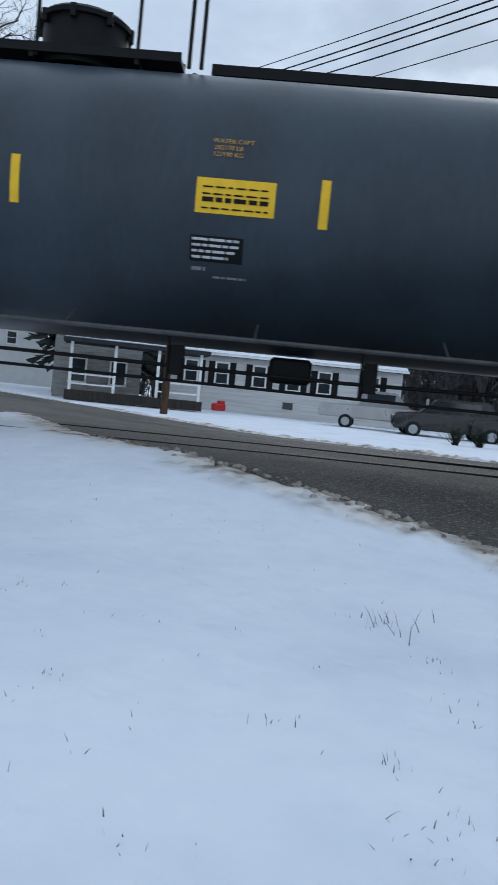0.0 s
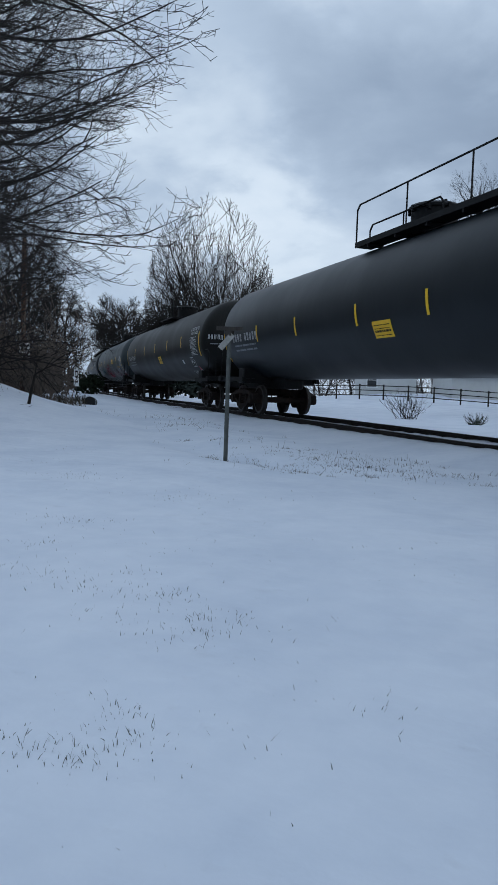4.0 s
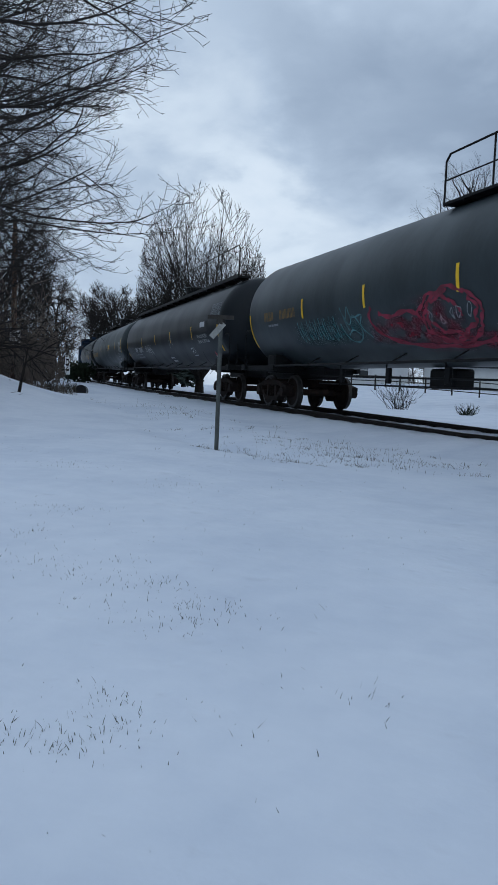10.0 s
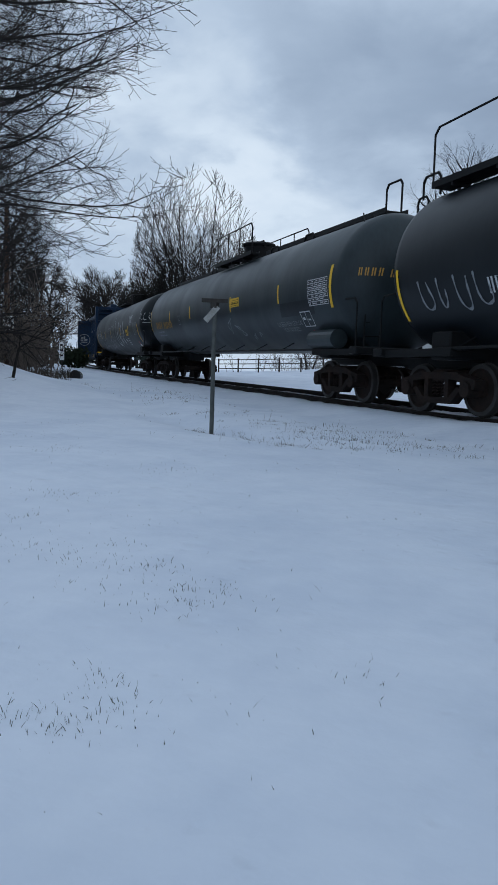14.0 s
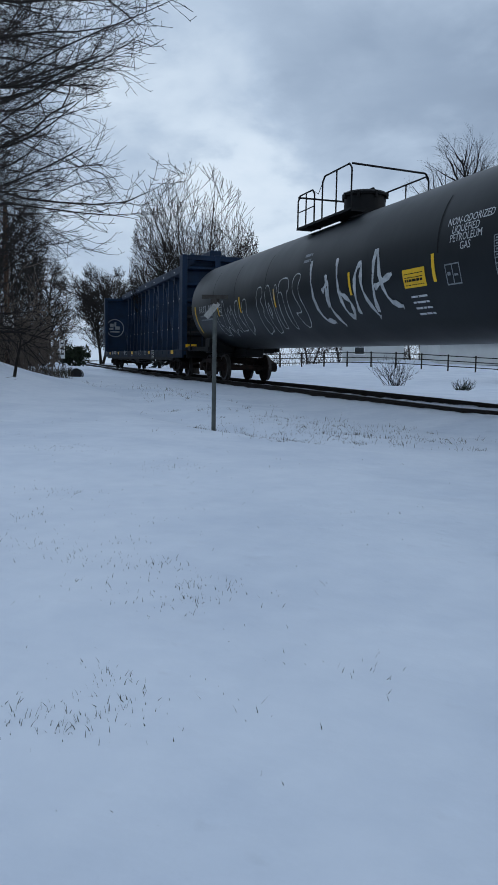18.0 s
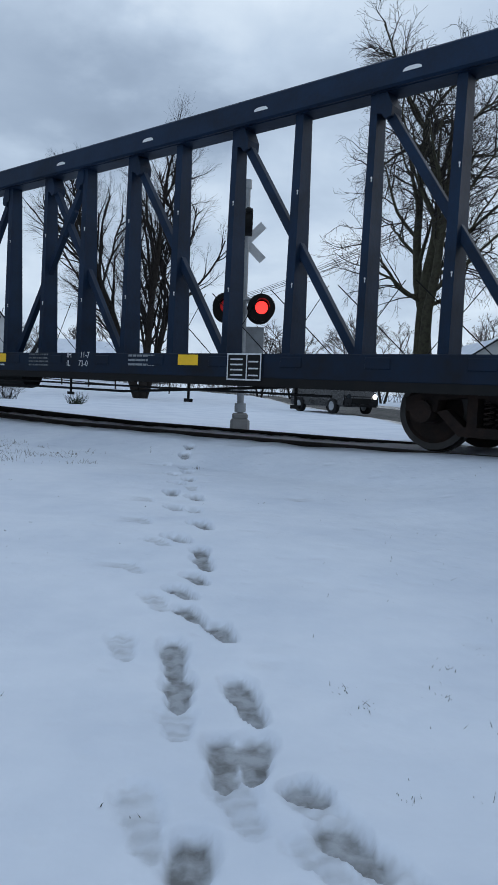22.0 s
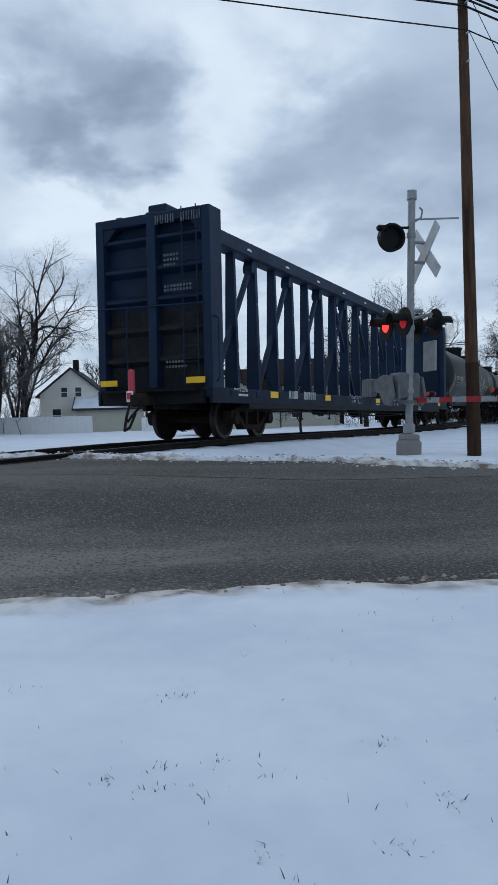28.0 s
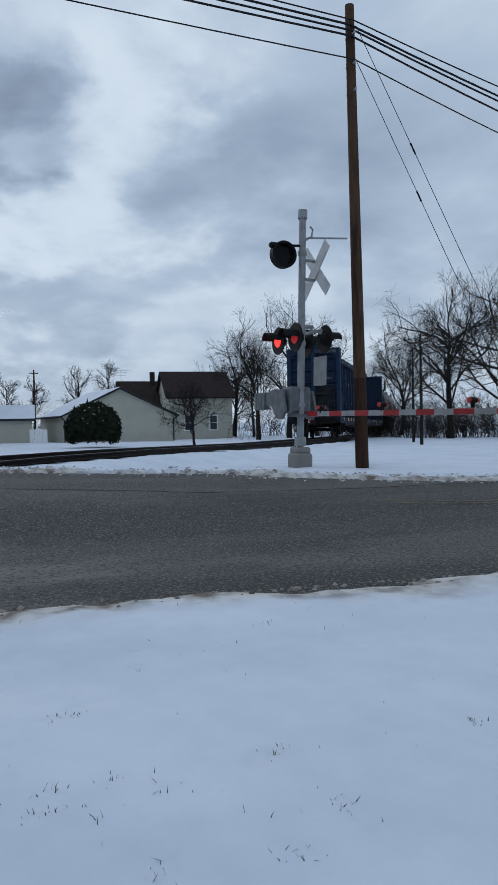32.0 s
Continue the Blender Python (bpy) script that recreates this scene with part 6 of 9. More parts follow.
def dress_g(car):
    skin_bars(car, -8.5, 2.15, 4, 0.30, "orange_mark", 0.95, seed=31)
    skin_bars(car, -7.1, 2.13, 6, 0.28, "orange_mark", 0.9, seed=32)
    skin_bars(car, -8.4, 1.98, 10, 0.08, "faded_mark", 1.4, seed=33)
    skin_bars(car, -8.4, 1.84, 12, 0.08, "faded_mark", 1.4, seed=34)
    frame_box(car, -4.5, 2.2, 0.3, 0.36, "faded_mark")
    yellow_sign(car, 2.25, 2.48, 0.8, 0.27)
    scribble(car, 1.5, 1.6, 1.5, 0.7, 2, "faded_mark", 0.04, 35)
    scribble(car, 3.4, 1.5, 0.8, 0.25, 2, "faded_mark", 0.03, 36)
    skin(car, "dark_patch", 6.2, 8.3, 2.0, 2.34, TANK_PAINT["black"], lift=0.004, slant=0.1)
    skin_text(car, "LIQUEFIED PETROLEUM GAS", 5.75, 1.78, 0.11, "faded_mark", 0.85)
    skin_text(car, "NON-ODORIZED", 6.0, 1.64, 0.11, "faded_mark", 0.9)
    frame_box(car, 7.45, 1.72, 0.6, 0.36)
    lpg_panel(car, 8.12, 2.18, 1.07, 0.58, "white_mark", 37)
    placard(car, 7.8, 1.46, 0.26)
    skin_bars(car, 10.45, 2.72, 4, 0.17, "orange_mark", 0.9, seed=38)
    skin_bars(car, 11.15, 2.70, 4, 0.17, "orange_mark", 0.9, seed=39)
    bm = bmesh.new()
    rod(bm, (8.0, -1.25, 1.40), (9.3, -1.25, 1.40), 0.22, 16)
    part("air_reservoir", bm, TANK_PAINT["grey"], car, "dull grey air reservoir")


def dress_h(car):
    skin_bars(car, -8.62, 2.34, 4, 0.22, "white_mark", 1.05, seed=41)
    skin_bars(car, -7.50, 2.34, 4, 0.22, "white_mark", 1.05, seed=42)
    skin_bars(car, -8.6, 2.19, 24, 0.075, "faded_mark", 1.0, seed=43)
    skin_bars(car, -8.6, 2.06, 24, 0.075, "faded_mark", 1.0, seed=44)
    frame_box(car, -6.38, 2.15, 0.22, 0.28)
    L = [[(0, 1), (0.12, 0.05), (0.55, 0), (0.5, 0.25), (0.25, 0.3), (0.2, 1)], [(0.6, 0.0), (0.75, 0.9), (0.95, 0.9), (1.05, 0.0), (0.9, 0.25), (0.75, 0.2)], [(1.1, 0.0), (1.2, 0.85), (1.4, 0.4), (1.5, 0.9), (1.6, 0.0), (1.4, 0.2)], [(1.7, 0.1), (1.75, 0.8), (2.1, 0.85), (2.05, 0.6), (1.95, 0.4), (2.2, 0.1)], [(2.25, 0.0), (2.3, 0.8), (2.7, 0.85), (2.65, 0.6), (2.5, 0.5), (2.75, 0.2)]]
    outline(car, L, -7.0, 1.50, 1.22, 0.035, "chalk")
    E = [[(0, 0), (0.05, 1.1), (0.5, 1.15), (0.5, 0.9), (0.3, 0.8), (0.5, 0.6), (0.3, 0.45), (0.55, 0.1)], [(0.65, 0.0), (0.65, 1.1), (1.0, 1.15), (1.15, 0.6), (1.0, 0.05)], [(0.8, 0.35), (0.95, 0.5), (0.8, 0.8)], [(1.2, 0.1), (1.25, 1.1), (1.5, 1.1), (1.45, 0.1)], [(1.55, 0.9), (1.6, 1.2), (2.2, 1.2), (2.15, 0.9), (2.0, 0.9), (2.0, 0.05), (1.75, 0.1), (1.8, 0.9)], [(2.3, 0.4), (2.7, 0.4), (2.3, 0.9), (2.5, 1.25), (2.9, 1.2), (2.6, 0.9), (2.95, 0.3), (2.5, 0.0)]]
    outline(car, E, -2.95, 1.48, 1.12, 0.035, "chalk")
    B = [[(0, 1.4), (0.15, 0.05), (0.7, 0.0)], [(0.85, 1.0), (0.75, 0.3)], [(0.6, 0.65), (1.0, 0.9), (0.75, 0.35), (1.05, -0.1)], [(1.35, 1.3), (1.4, 0.2), (1.7, 0.0), (1.85, 0.35), (1.45, 0.55)], [(2.0, 0.1), (2.15, 0.9), (2.5, 1.15), (2.35, 0.6), (2.7, 0.0)], [(2.75, 0.1), (3.05, 1.6), (3.2, 0.3), (3.7, 0.15)], [(2.9, 0.55), (3.6, 0.75)]]
    outline(car, B, 0.75, 1.65, 1.02, 0.13, "chalk", False)
    outline(car, [[(0, 0.4), (0.4, 0.5), (0.2, 0), (0.0, 0.1)], [(0.5, 0.5), (0.5, 0.0), (0.8, 0.1)], [(0.9, 0.5), (0.85, 0.0), (1.2, 0.05)], [(1.3, 0.5), (1.6, 0.45), (1.3, 0.25), (1.6, 0.0)], [(1.8, 0.4), (2.2, 0.4), (2.0, 0.0)], [(-0.2, 0.8), (0.0, 0.6), (-0.2, 0.6)], [(0.8, -0.15), (2.2, -0.2)]], 9.55, 2.75, 0.72, 0.03, "chalk", False)
    yellow_sign(car, 4.78, 2.10, 0.72, 0.33, seed=44)
    for k in range(4):
        skin_bars(car, 4.9, 1.92 - k * 0.1, 9, 0.05, "white_mark", 1.2, seed=45 + k)
    skin_text(car, "NON-ODORIZED", 6.15, 3.0, 0.13, "white_mark", 0.85)
    skin_text(car, "LIQUEFIED", 6.3, 2.86, 0.13, "white_mark", 0.85)
    skin_text(car, "PETROLEUM", 6.27, 2.72, 0.13, "white_mark", 0.85)
    skin_text(car, "GAS", 6.55, 2.58, 0.13, "white_mark", 0.85)
    lpg_panel(car, 7.4, 2.1, 1.2, 0.58, "faded_mark", 46)
    frame_box(car, 6.1, 2.05, 0.4, 0.34, "faded_mark")
    skin_bars(car, 0.25, 3.2, 5, 0.1, "faded_mark", 0.9, seed=47)
    skin_bars(car, 0.25, 3.06, 5, 0.1, "faded_mark", 0.9, seed=48)
    placard(car, 7.9, 1.55, 0.30)
    for x in (-7.0, -4.8, -2.2, 5.9):
        skin(car, "rust_streak", x, x + 0.04, 2.6, 3.6, "black_steel", slant=-0.08, nz=6, lift=0.005)


SIDE = "row of tank cars in the passing train"
SPECS = [
    (-2.43, dict(paint="slate", top="board_a", dome=-0.43, label="slate grey tank car with orange marks and lime spray paint", stripes=(-5.81, -3.25, -0.55, 2.57, 5.5), stripe_z=2.30, end_z=1.92, bright_pipe=True, rig=True, dress=dress_a)),
    (-24.55, dict(paint="lead", top="board", label="slate grey tank car with blackened lower panels", stripes=(-5.9, -2.78, 0.1, 5.81), stripe_z=2.06, dress=dress_b)),
    (-46.7, dict(paint="black", top="right", label="black tank car with a long top handrail", stripes=(-6.4, -3.45, -0.05, 2.73, 5.72), stripe_z=2.20, dress=dress_lpg(50), pipe=False)),
    (-69.1, dict(paint="olive", top="centre", label="weathered olive-black tank car with yellow stripes", stripes=(-6.43, -3.16, 0.0, 3.1, 6.15), stripe_z=2.44, end_z=2.0, dress=dress_lpg(60), pipe=False)),
    (-91.5, dict(paint="grey", top="platform", dome=0.8, rig=True, label="grey tank car with red and blue spray paint", stripes=(-5.9, -2.8, 0.4, 2.96, 6.13), stripe_z=2.29, dress=dress_e)),
    (-113.8, dict(paint="black", top="long", label="dark tank car with a full-length top handrail", stripes=(-4.95, -1.45, 1.92, 5.73), stripe_z=2.20, dress=dress_f)),
    (-135.5, dict(paint="green", top="board", label="green-grey tank car with orange marks", stripes=(-5.9, -2.7, 2.2, 6.23), stripe_z=2.35, end_z=2.08, dress=dress_g)),
    (-157.7, dict(paint="black", top="centre", label="dark tank car covered in white spray-painted tags", stripes=(-6.5, -4.33, -1.55, 2.7, 5.77), stripe_z=2.14, end_z=1.68, end_stripes=((-9.15, 0.0), (8.95, -0.1)), dress=dress_h, pipe=False)),
]
for place, spec in SPECS:
    TRAIN.append((tank_car(spec, SIDE), place, 8.85))
TRAIN.append((beam_car(), -180.9, 9.33))


def travelled(t):
    """Metres that the train has gone since the start: it slows a little on its way."""
    ts = (0, 6, 8, 10.5, 13, 14.3, 17, 18, 20, 21, 22.5, 23.5, 24.5, 25.5, 26.5, 28, 32)
    vs = (8.1, 8.15, 8.0, 7.8, 7.6, 7.45, 7.4, 7.25, 6.9, 6.7, 6.42, 6.28, 6.2, 5.40, 6.2, 6.33, 6.2)
    d = 0.0
    for (a, va), (b, vb) in zip(zip(ts[:-1], vs[:-1]), zip(ts[1:], vs[1:])):
        if t <= a:
            break
        e = min(t, b)
        ve = va + (vb - va) * (e - a) / (b - a)
        d += (va + ve) / 2 * (e - a)
    return d


def car_pose(place, half, t):
    s = place + travelled(t)
    a, b = track(s - half)[0], track(s + half)[0]
    d = b - a
    yaw = math.atan2(d.y, d.x)
    pitch = -math.atan2(d.z, math.hypot(d.x, d.y))
    mid = (a + b) / 2
    return Matrix.Translation(mid) @ Matrix.Rotation(yaw, 4, "Z") @ Matrix.Rotation(pitch, 4, "Y")


def motions():
    for ob, place, half in TRAIN:
        walk(ob, [(t, car_pose(place, half, t)) for t in [0.5 * k for k in range(65)]])
    for w, dx in WHEELSETS:
        # rolling: the distance gone over the tread's radius
        walk(w, [(t, Matrix.Translation((dx, 0, WR)) @ Matrix.Rotation(travelled(t) / WR, 4, "Y")) for t in [k / 15 for k in range(481)]])


# ---- trees ----
def grow(rnd, lengths, counts, radii, stems=1, stem_tilt=0.3, lean=(0, 0), angle=(1.0, 0.8, 0.75, 0.8), lift=(0.1, 0.25, 0.15, 0.1), first=0.2, wig=0.10, shape=0.4, fan=False):
    """A branching skeleton: a list of (points, radii, level). lengths, counts and radii go from the stem to the twigs."""
    out = []
    segs = (8, 6, 4, 3, 2, 2)
    top = len(lengths) - 1

    def limb(p, d, length, r, lev):
        n = segs[lev]
        pts, rad = [p], [r]
        d = d.normalized()
        end = radii[min(lev + 1, top)] * (0.8 if lev < top else 0.6)
        for k in range(n):
            d = (d + Vector((rnd.gauss(0, wig * (0.45 if lev == 0 else 1)), rnd.gauss(0, wig * (0.45 if lev == 0 else 1)), rnd.gauss(0, wig) + lift[min(lev, len(lift) - 1)] * 0.35))).normalized()
            p = p + d * (length / n)
            pts.append(p)
            rad.append(r + (end - r) * (k + 1) / n)
        out.append((pts, rad, lev))
        if lev == top:
            return
        m = counts[lev]
        m = max(1, round(m * rnd.uniform(0.8, 1.2)))
        for j in range(m):
            f = (first if lev == 0 else 0.12) + (1 - (first if lev == 0 else 0.12)) * (j + rnd.random()) / m
            f = min(f, 0.985)
            i = min(int(f * n), n - 1)
            pp = pts[i].lerp(pts[i + 1], f * n - i)
            axis = (pts[i + 1] - pts[i]).normalized()
            side = axis.cross(Vector((rnd.gauss(0, 1), rnd.gauss(0, 1), rnd.gauss(0, 0.7))))
            if side.length < 0.05:
                continue
            side.normalize()
            a = angle[min(lev, len(angle) - 1)] * rnd.uniform(0.65, 1.2)
            nd = axis * math.cos(a) + side * math.sin(a)
            scale = rnd.uniform(0.65, 1.15) * ((1 - shape * abs(f - 0.45) * 1.6) if lev == 0 else (1.1 - 0.55 * f))
            limb(pp, nd, lengths[lev + 1] * scale, radii[lev + 1] * rnd.uniform(0.8, 1.15), lev + 1)

    for k in range(stems):
        a = 2 * math.pi * k / stems + rnd.random()
        tilt = 0 if stems == 1 else stem_tilt * rnd.uniform(0.5, 1.3)
        if fan:
            a, tilt = 2.4 * k, stem_tilt * (0.1 + 1.1 * k / stems)
        limb(Vector((math.cos(a) * 0.15 * (stems > 1), math.sin(a) * 0.15 * (stems > 1), -0.15)), Vector((math.cos(a) * tilt + lean[0], math.sin(a) * tilt + lean[1], 1)), lengths[0] * (1 if stems == 1 else rnd.uniform(0.94, 1.0) if fan else rnd.uniform(0.75, 1.05)), radii[0], 0)
    return out


def tubes(limbs, sides):
    verts, faces = [], []
    for pts, rad, lev in limbs:
        ns = sides[min(lev, len(sides) - 1)]
        prev = None
        for k, (p, r) in enumerate(zip(pts, rad)):
            d = (pts[min(k + 1, len(pts) - 1)] - pts[max(k - 1, 0)]).normalized()
            a = d.cross(Vector((0.3, 0.2, 1.0)) if abs(d.z) < 0.9 else Vector((1, 0, 0))).normalized()
            b = d.cross(a)
            o = len(verts)
            for j in range(ns):
                t = 2 * math.pi * j / ns
                verts.append(p + (a * math.cos(t) + b * math.sin(t)) * r)
            if prev is not None:
                for j in range(ns):
                    faces.append((prev + j, prev + (j + 1) % ns, o + (j + 1) % ns, o + j))
            prev = o
    return verts, faces


def bare_tree(at, seed, label, lengths, counts, radii, group="", bark="bark", split=1, twig="twig", **kw):
    rnd = random.Random(seed)
    limbs = grow(rnd, lengths, counts, radii, **kw)
    t = thing("bare_tree", Matrix.Translation(at), label, "tree", group)
    v, f = tubes([q for q in limbs if q[2] < split], (10, 8))
    raw("trunk", v, f, bark, t, True)
    v, f = tubes([q for q in limbs if q[2] >= split], (7, 5, 4, 3, 3))
    raw("crown", v, f, twig, t)
    return t


def fan_tree(at, h, half, seed, label):
    """A vase-shaped tree: straight stems fan out from a short bole and end on an even dome."""
    rnd = random.Random(seed)
    low = h * 0.50

    def room(p, d):
        # how far a shoot may run before it leaves the dome
        a = Vector((p.x / half, p.y / half, (p.z - low) / (h - low if p.z > low else low)))
        b = Vector((d.x / half, d.y / half, d.z / (h - low)))
        qa, qb, qc = b.dot(b), 2 * a.dot(b), a.dot(a) - 1
        disc = qb * qb - 4 * qa * qc
        return max(0.0, (-qb + math.sqrt(disc)) / (2 * qa)) if disc > 0 else 0.0

    limbs = [([Vector((0, 0, -0.2)), Vector((0, 0, 0.6)), Vector((0, 0, 1.5))], [0.34, 0.27, 0.22], 0)]

    def shoot(p, d, r, lev):
        ln = min(room(p, d) * rnd.uniform(0.80, 1.05), (99, 4.2, 2.2, 1.1)[lev])
        if ln < 0.25:
            return
        n = (8, 5, 4, 3)[lev]
        pts, rad = [p], [r]
        for k in range(n):
            d = (d + Vector((rnd.gauss(0, 0.05), rnd.gauss(0, 0.05), rnd.gauss(0.015, 0.04)))).normalized()
            p = p + d * ln / n
            pts.append(p)
            rad.append(max(r * (1 - 0.86 * (k + 1) / n), 0.0105))
        limbs.append((pts, rad, lev + 1))
        if lev == 3:
            return
        m = (10, 5, 3)[lev]
        for j in range(m):
            f = (0.16 if lev == 0 else 0.1) + (0.86 if lev else 0.8) * (j + rnd.random()) / m
            i = min(int(f * n), n - 1)
            q = pts[i].lerp(pts[i + 1], f * n - i)
            ax = (pts[i + 1] - pts[i]).normalized()
            side = ax.cross(Vector((rnd.gauss(0, 1), rnd.gauss(0, 1), rnd.gauss(0, 1)))).normalized()
            a = rnd.uniform(0.38, 0.85)
            shoot(q, (ax * math.cos(a) + side * math.sin(a) + Vector((0, 0, 0.06))).normalized(), max(rad[i] * 0.5, 0.0115), lev + 1)

    stems = 30
    for k in range(stems):
        a, tilt = 2.39996 * k, 1.08 * math.sqrt((k + 0.5) / stems)
        shoot(Vector((0.12 * math.cos(a), 0.12 * math.sin(a), rnd.uniform(0.8, 1.5))), Vector((math.cos(a) * tilt, math.sin(a) * tilt, 1)).normalized(), 0.085, 0)
    t = thing("bare_tree", Matrix.Translation(at), label, "tree")
    v, f = tubes([q for q in limbs if q[2] == 0], (10,))
    raw("trunk", v, f, "bark", t, True)
    v, f = tubes([q for q in limbs if q[2] > 0], (6, 6, 4, 3, 3))
    raw("crown", v, f, "twig", t)
    return t


def common_tree(at, h, seed, label, px=0.012, stems=1, dense=1.0, **kw):
    """A middling bare tree of height h; px: the thickness of its finest twigs."""
    c = [round(q * dense) for q in (11, 6, 5, 3)]
    return bare_tree(at, seed, label, (h * 0.80, h * 0.34, h * 0.16, h * 0.08, h * 0.045), c, (h * 0.016, h * 0.006, h * 0.0028 + px * 0.4, px, px * 0.7), stems=stems, **kw)


def spreading_tree(at, h, seed, label, droop=0.0, px=0.010, twig="twig"):
    """A broad old tree: a short bole, crooked rising limbs and a wide open crown."""
    return bare_tree(at, seed, label, (h * 0.62, h * 0.52, h * 0.30, h * 0.16, h * 0.08), (10, 8, 6, 5), (h * 0.024, h * 0.0085, h * 0.0034, px * 0.9, px * 0.6), angle=(0.85, 0.75, 0.75, 0.8), lift=(0.05, 0.16 - droop, 0.05 - droop, 0.02 - 2 * droop), first=0.28, wig=0.17, shape=0.15, twig=twig)


def conifer(at, height, width, seed, label, thin=1.0, bare_tip=False):
    rnd = random.Random(seed)
    t = thing("spruce_tree", Matrix.Translation(at), label, "tree")
    bm = bmesh.new()
    rod(bm, (0, 0, -0.1), (0, 0, height * 0.98), height * 0.018, 8, 0.02)
    part("trunk", bm, "bark", t)
    verts, faces = [], []
    z = height * 0.14
    while z < height * 0.985:
        f = z / height
        reach = width * min(1.0, 1.35 * (1 - f)) ** 0.9 * rnd.uniform(0.55, 1.12) + 0.12
        n = max(4, int(9 * (1 - f) + 4))
        for k in range(n):
            if rnd.random() > thin:
                continue
            a = 2 * math.pi * (k + rnd.random()) / n
            c, s = math.cos(a), math.sin(a)
            ln = reach * rnd.uniform(0.6, 1.12) * (0.97 + 0.38 * noise.noise((c * 1.3 + seed, s * 1.3, z * 0.42)))
            drop = ln * rnd.uniform(0.0, 0.5)
            # a bough: a fan of needle-bearing sprays
            for q in range(9):
                u0 = ln * (0.10 + 0.10 * q)
                wv = (0.14 + 0.11 * ln * (1 - q / 9)) * rnd.uniform(0.7, 1.3)
                for sgn in (-1, 1):
                    p0 = (c * u0, s * u0, z - drop * (u0 / ln) ** 1.3 + rnd.uniform(-0.16, 0.16))
                    u1 = u0 + ln * 0.16
                    p1 = (c * u1 - sgn * s * wv * 0.9, s * u1 + sgn * c * wv * 0.9, z - drop * (u1 / ln) ** 1.3 - rnd.uniform(-0.25, 0.45) * (0.4 + wv))
                    p2 = (c * (u1 + 0.1 * ln), s * (u1 + 0.1 * ln), z - drop * (u1 / ln) ** 1.2 + rnd.uniform(-0.22, 0.16))
                    o = len(verts)
                    verts += [p0, p1, p2]
                    faces.append((o, o + 1, o + 2))
        z += height * 0.008 + 0.06 * (1 - f) + 0.03
    raw("crown", verts, faces, "needles", t)
    return t


def twig_mass(at, w, h, seed, label, count=60, name="bush", mat_name="twig", category="bush"):
    """A leafless shrub: many thin stems from one base."""
    rnd = random.Random(seed)
    limbs = []
    for k in range(count):
        a, tilt = rnd.uniform(0, 2 * math.pi), rnd.uniform(0.05, 1.0)
        d = Vector((math.cos(a) * tilt * w / h, math.sin(a) * tilt * w / h, 1)).normalized()
        ln = h * rnd.uniform(0.6, 1.1)
        p = Vector((rnd.gauss(0, 0.1 * w), rnd.gauss(0, 0.1 * w), -0.05))
        pts, rad = [p.copy()], [0.012]
        for j in range(4):
            d = (d + Vector((rnd.gauss(0, 0.14), rnd.gauss(0, 0.14), rnd.gauss(0, 0.08)))).normalized()
            p = p + d * ln / 4
            pts.append(p.copy())
            rad.append(0.012 - 0.0025 * (j + 1))
            if j > 0:
                for _ in range(2):
                    e = (d + Vector((rnd.gauss(0, 0.5), rnd.gauss(0, 0.5), rnd.gauss(0.1, 0.3)))).normalized()
                    limbs.append(([p.copy(), p + e * ln * 0.16, p + e * ln * 0.28 + Vector((0, 0, 0.03))], [0.006, 0.005, 0.003], 2))
        limbs.append((pts, rad, 1))
    v, f = tubes(limbs, (5, 4, 3))
    return tagged(raw(name, [q + Vector(at) for q in v], f, mat_name), label, category)


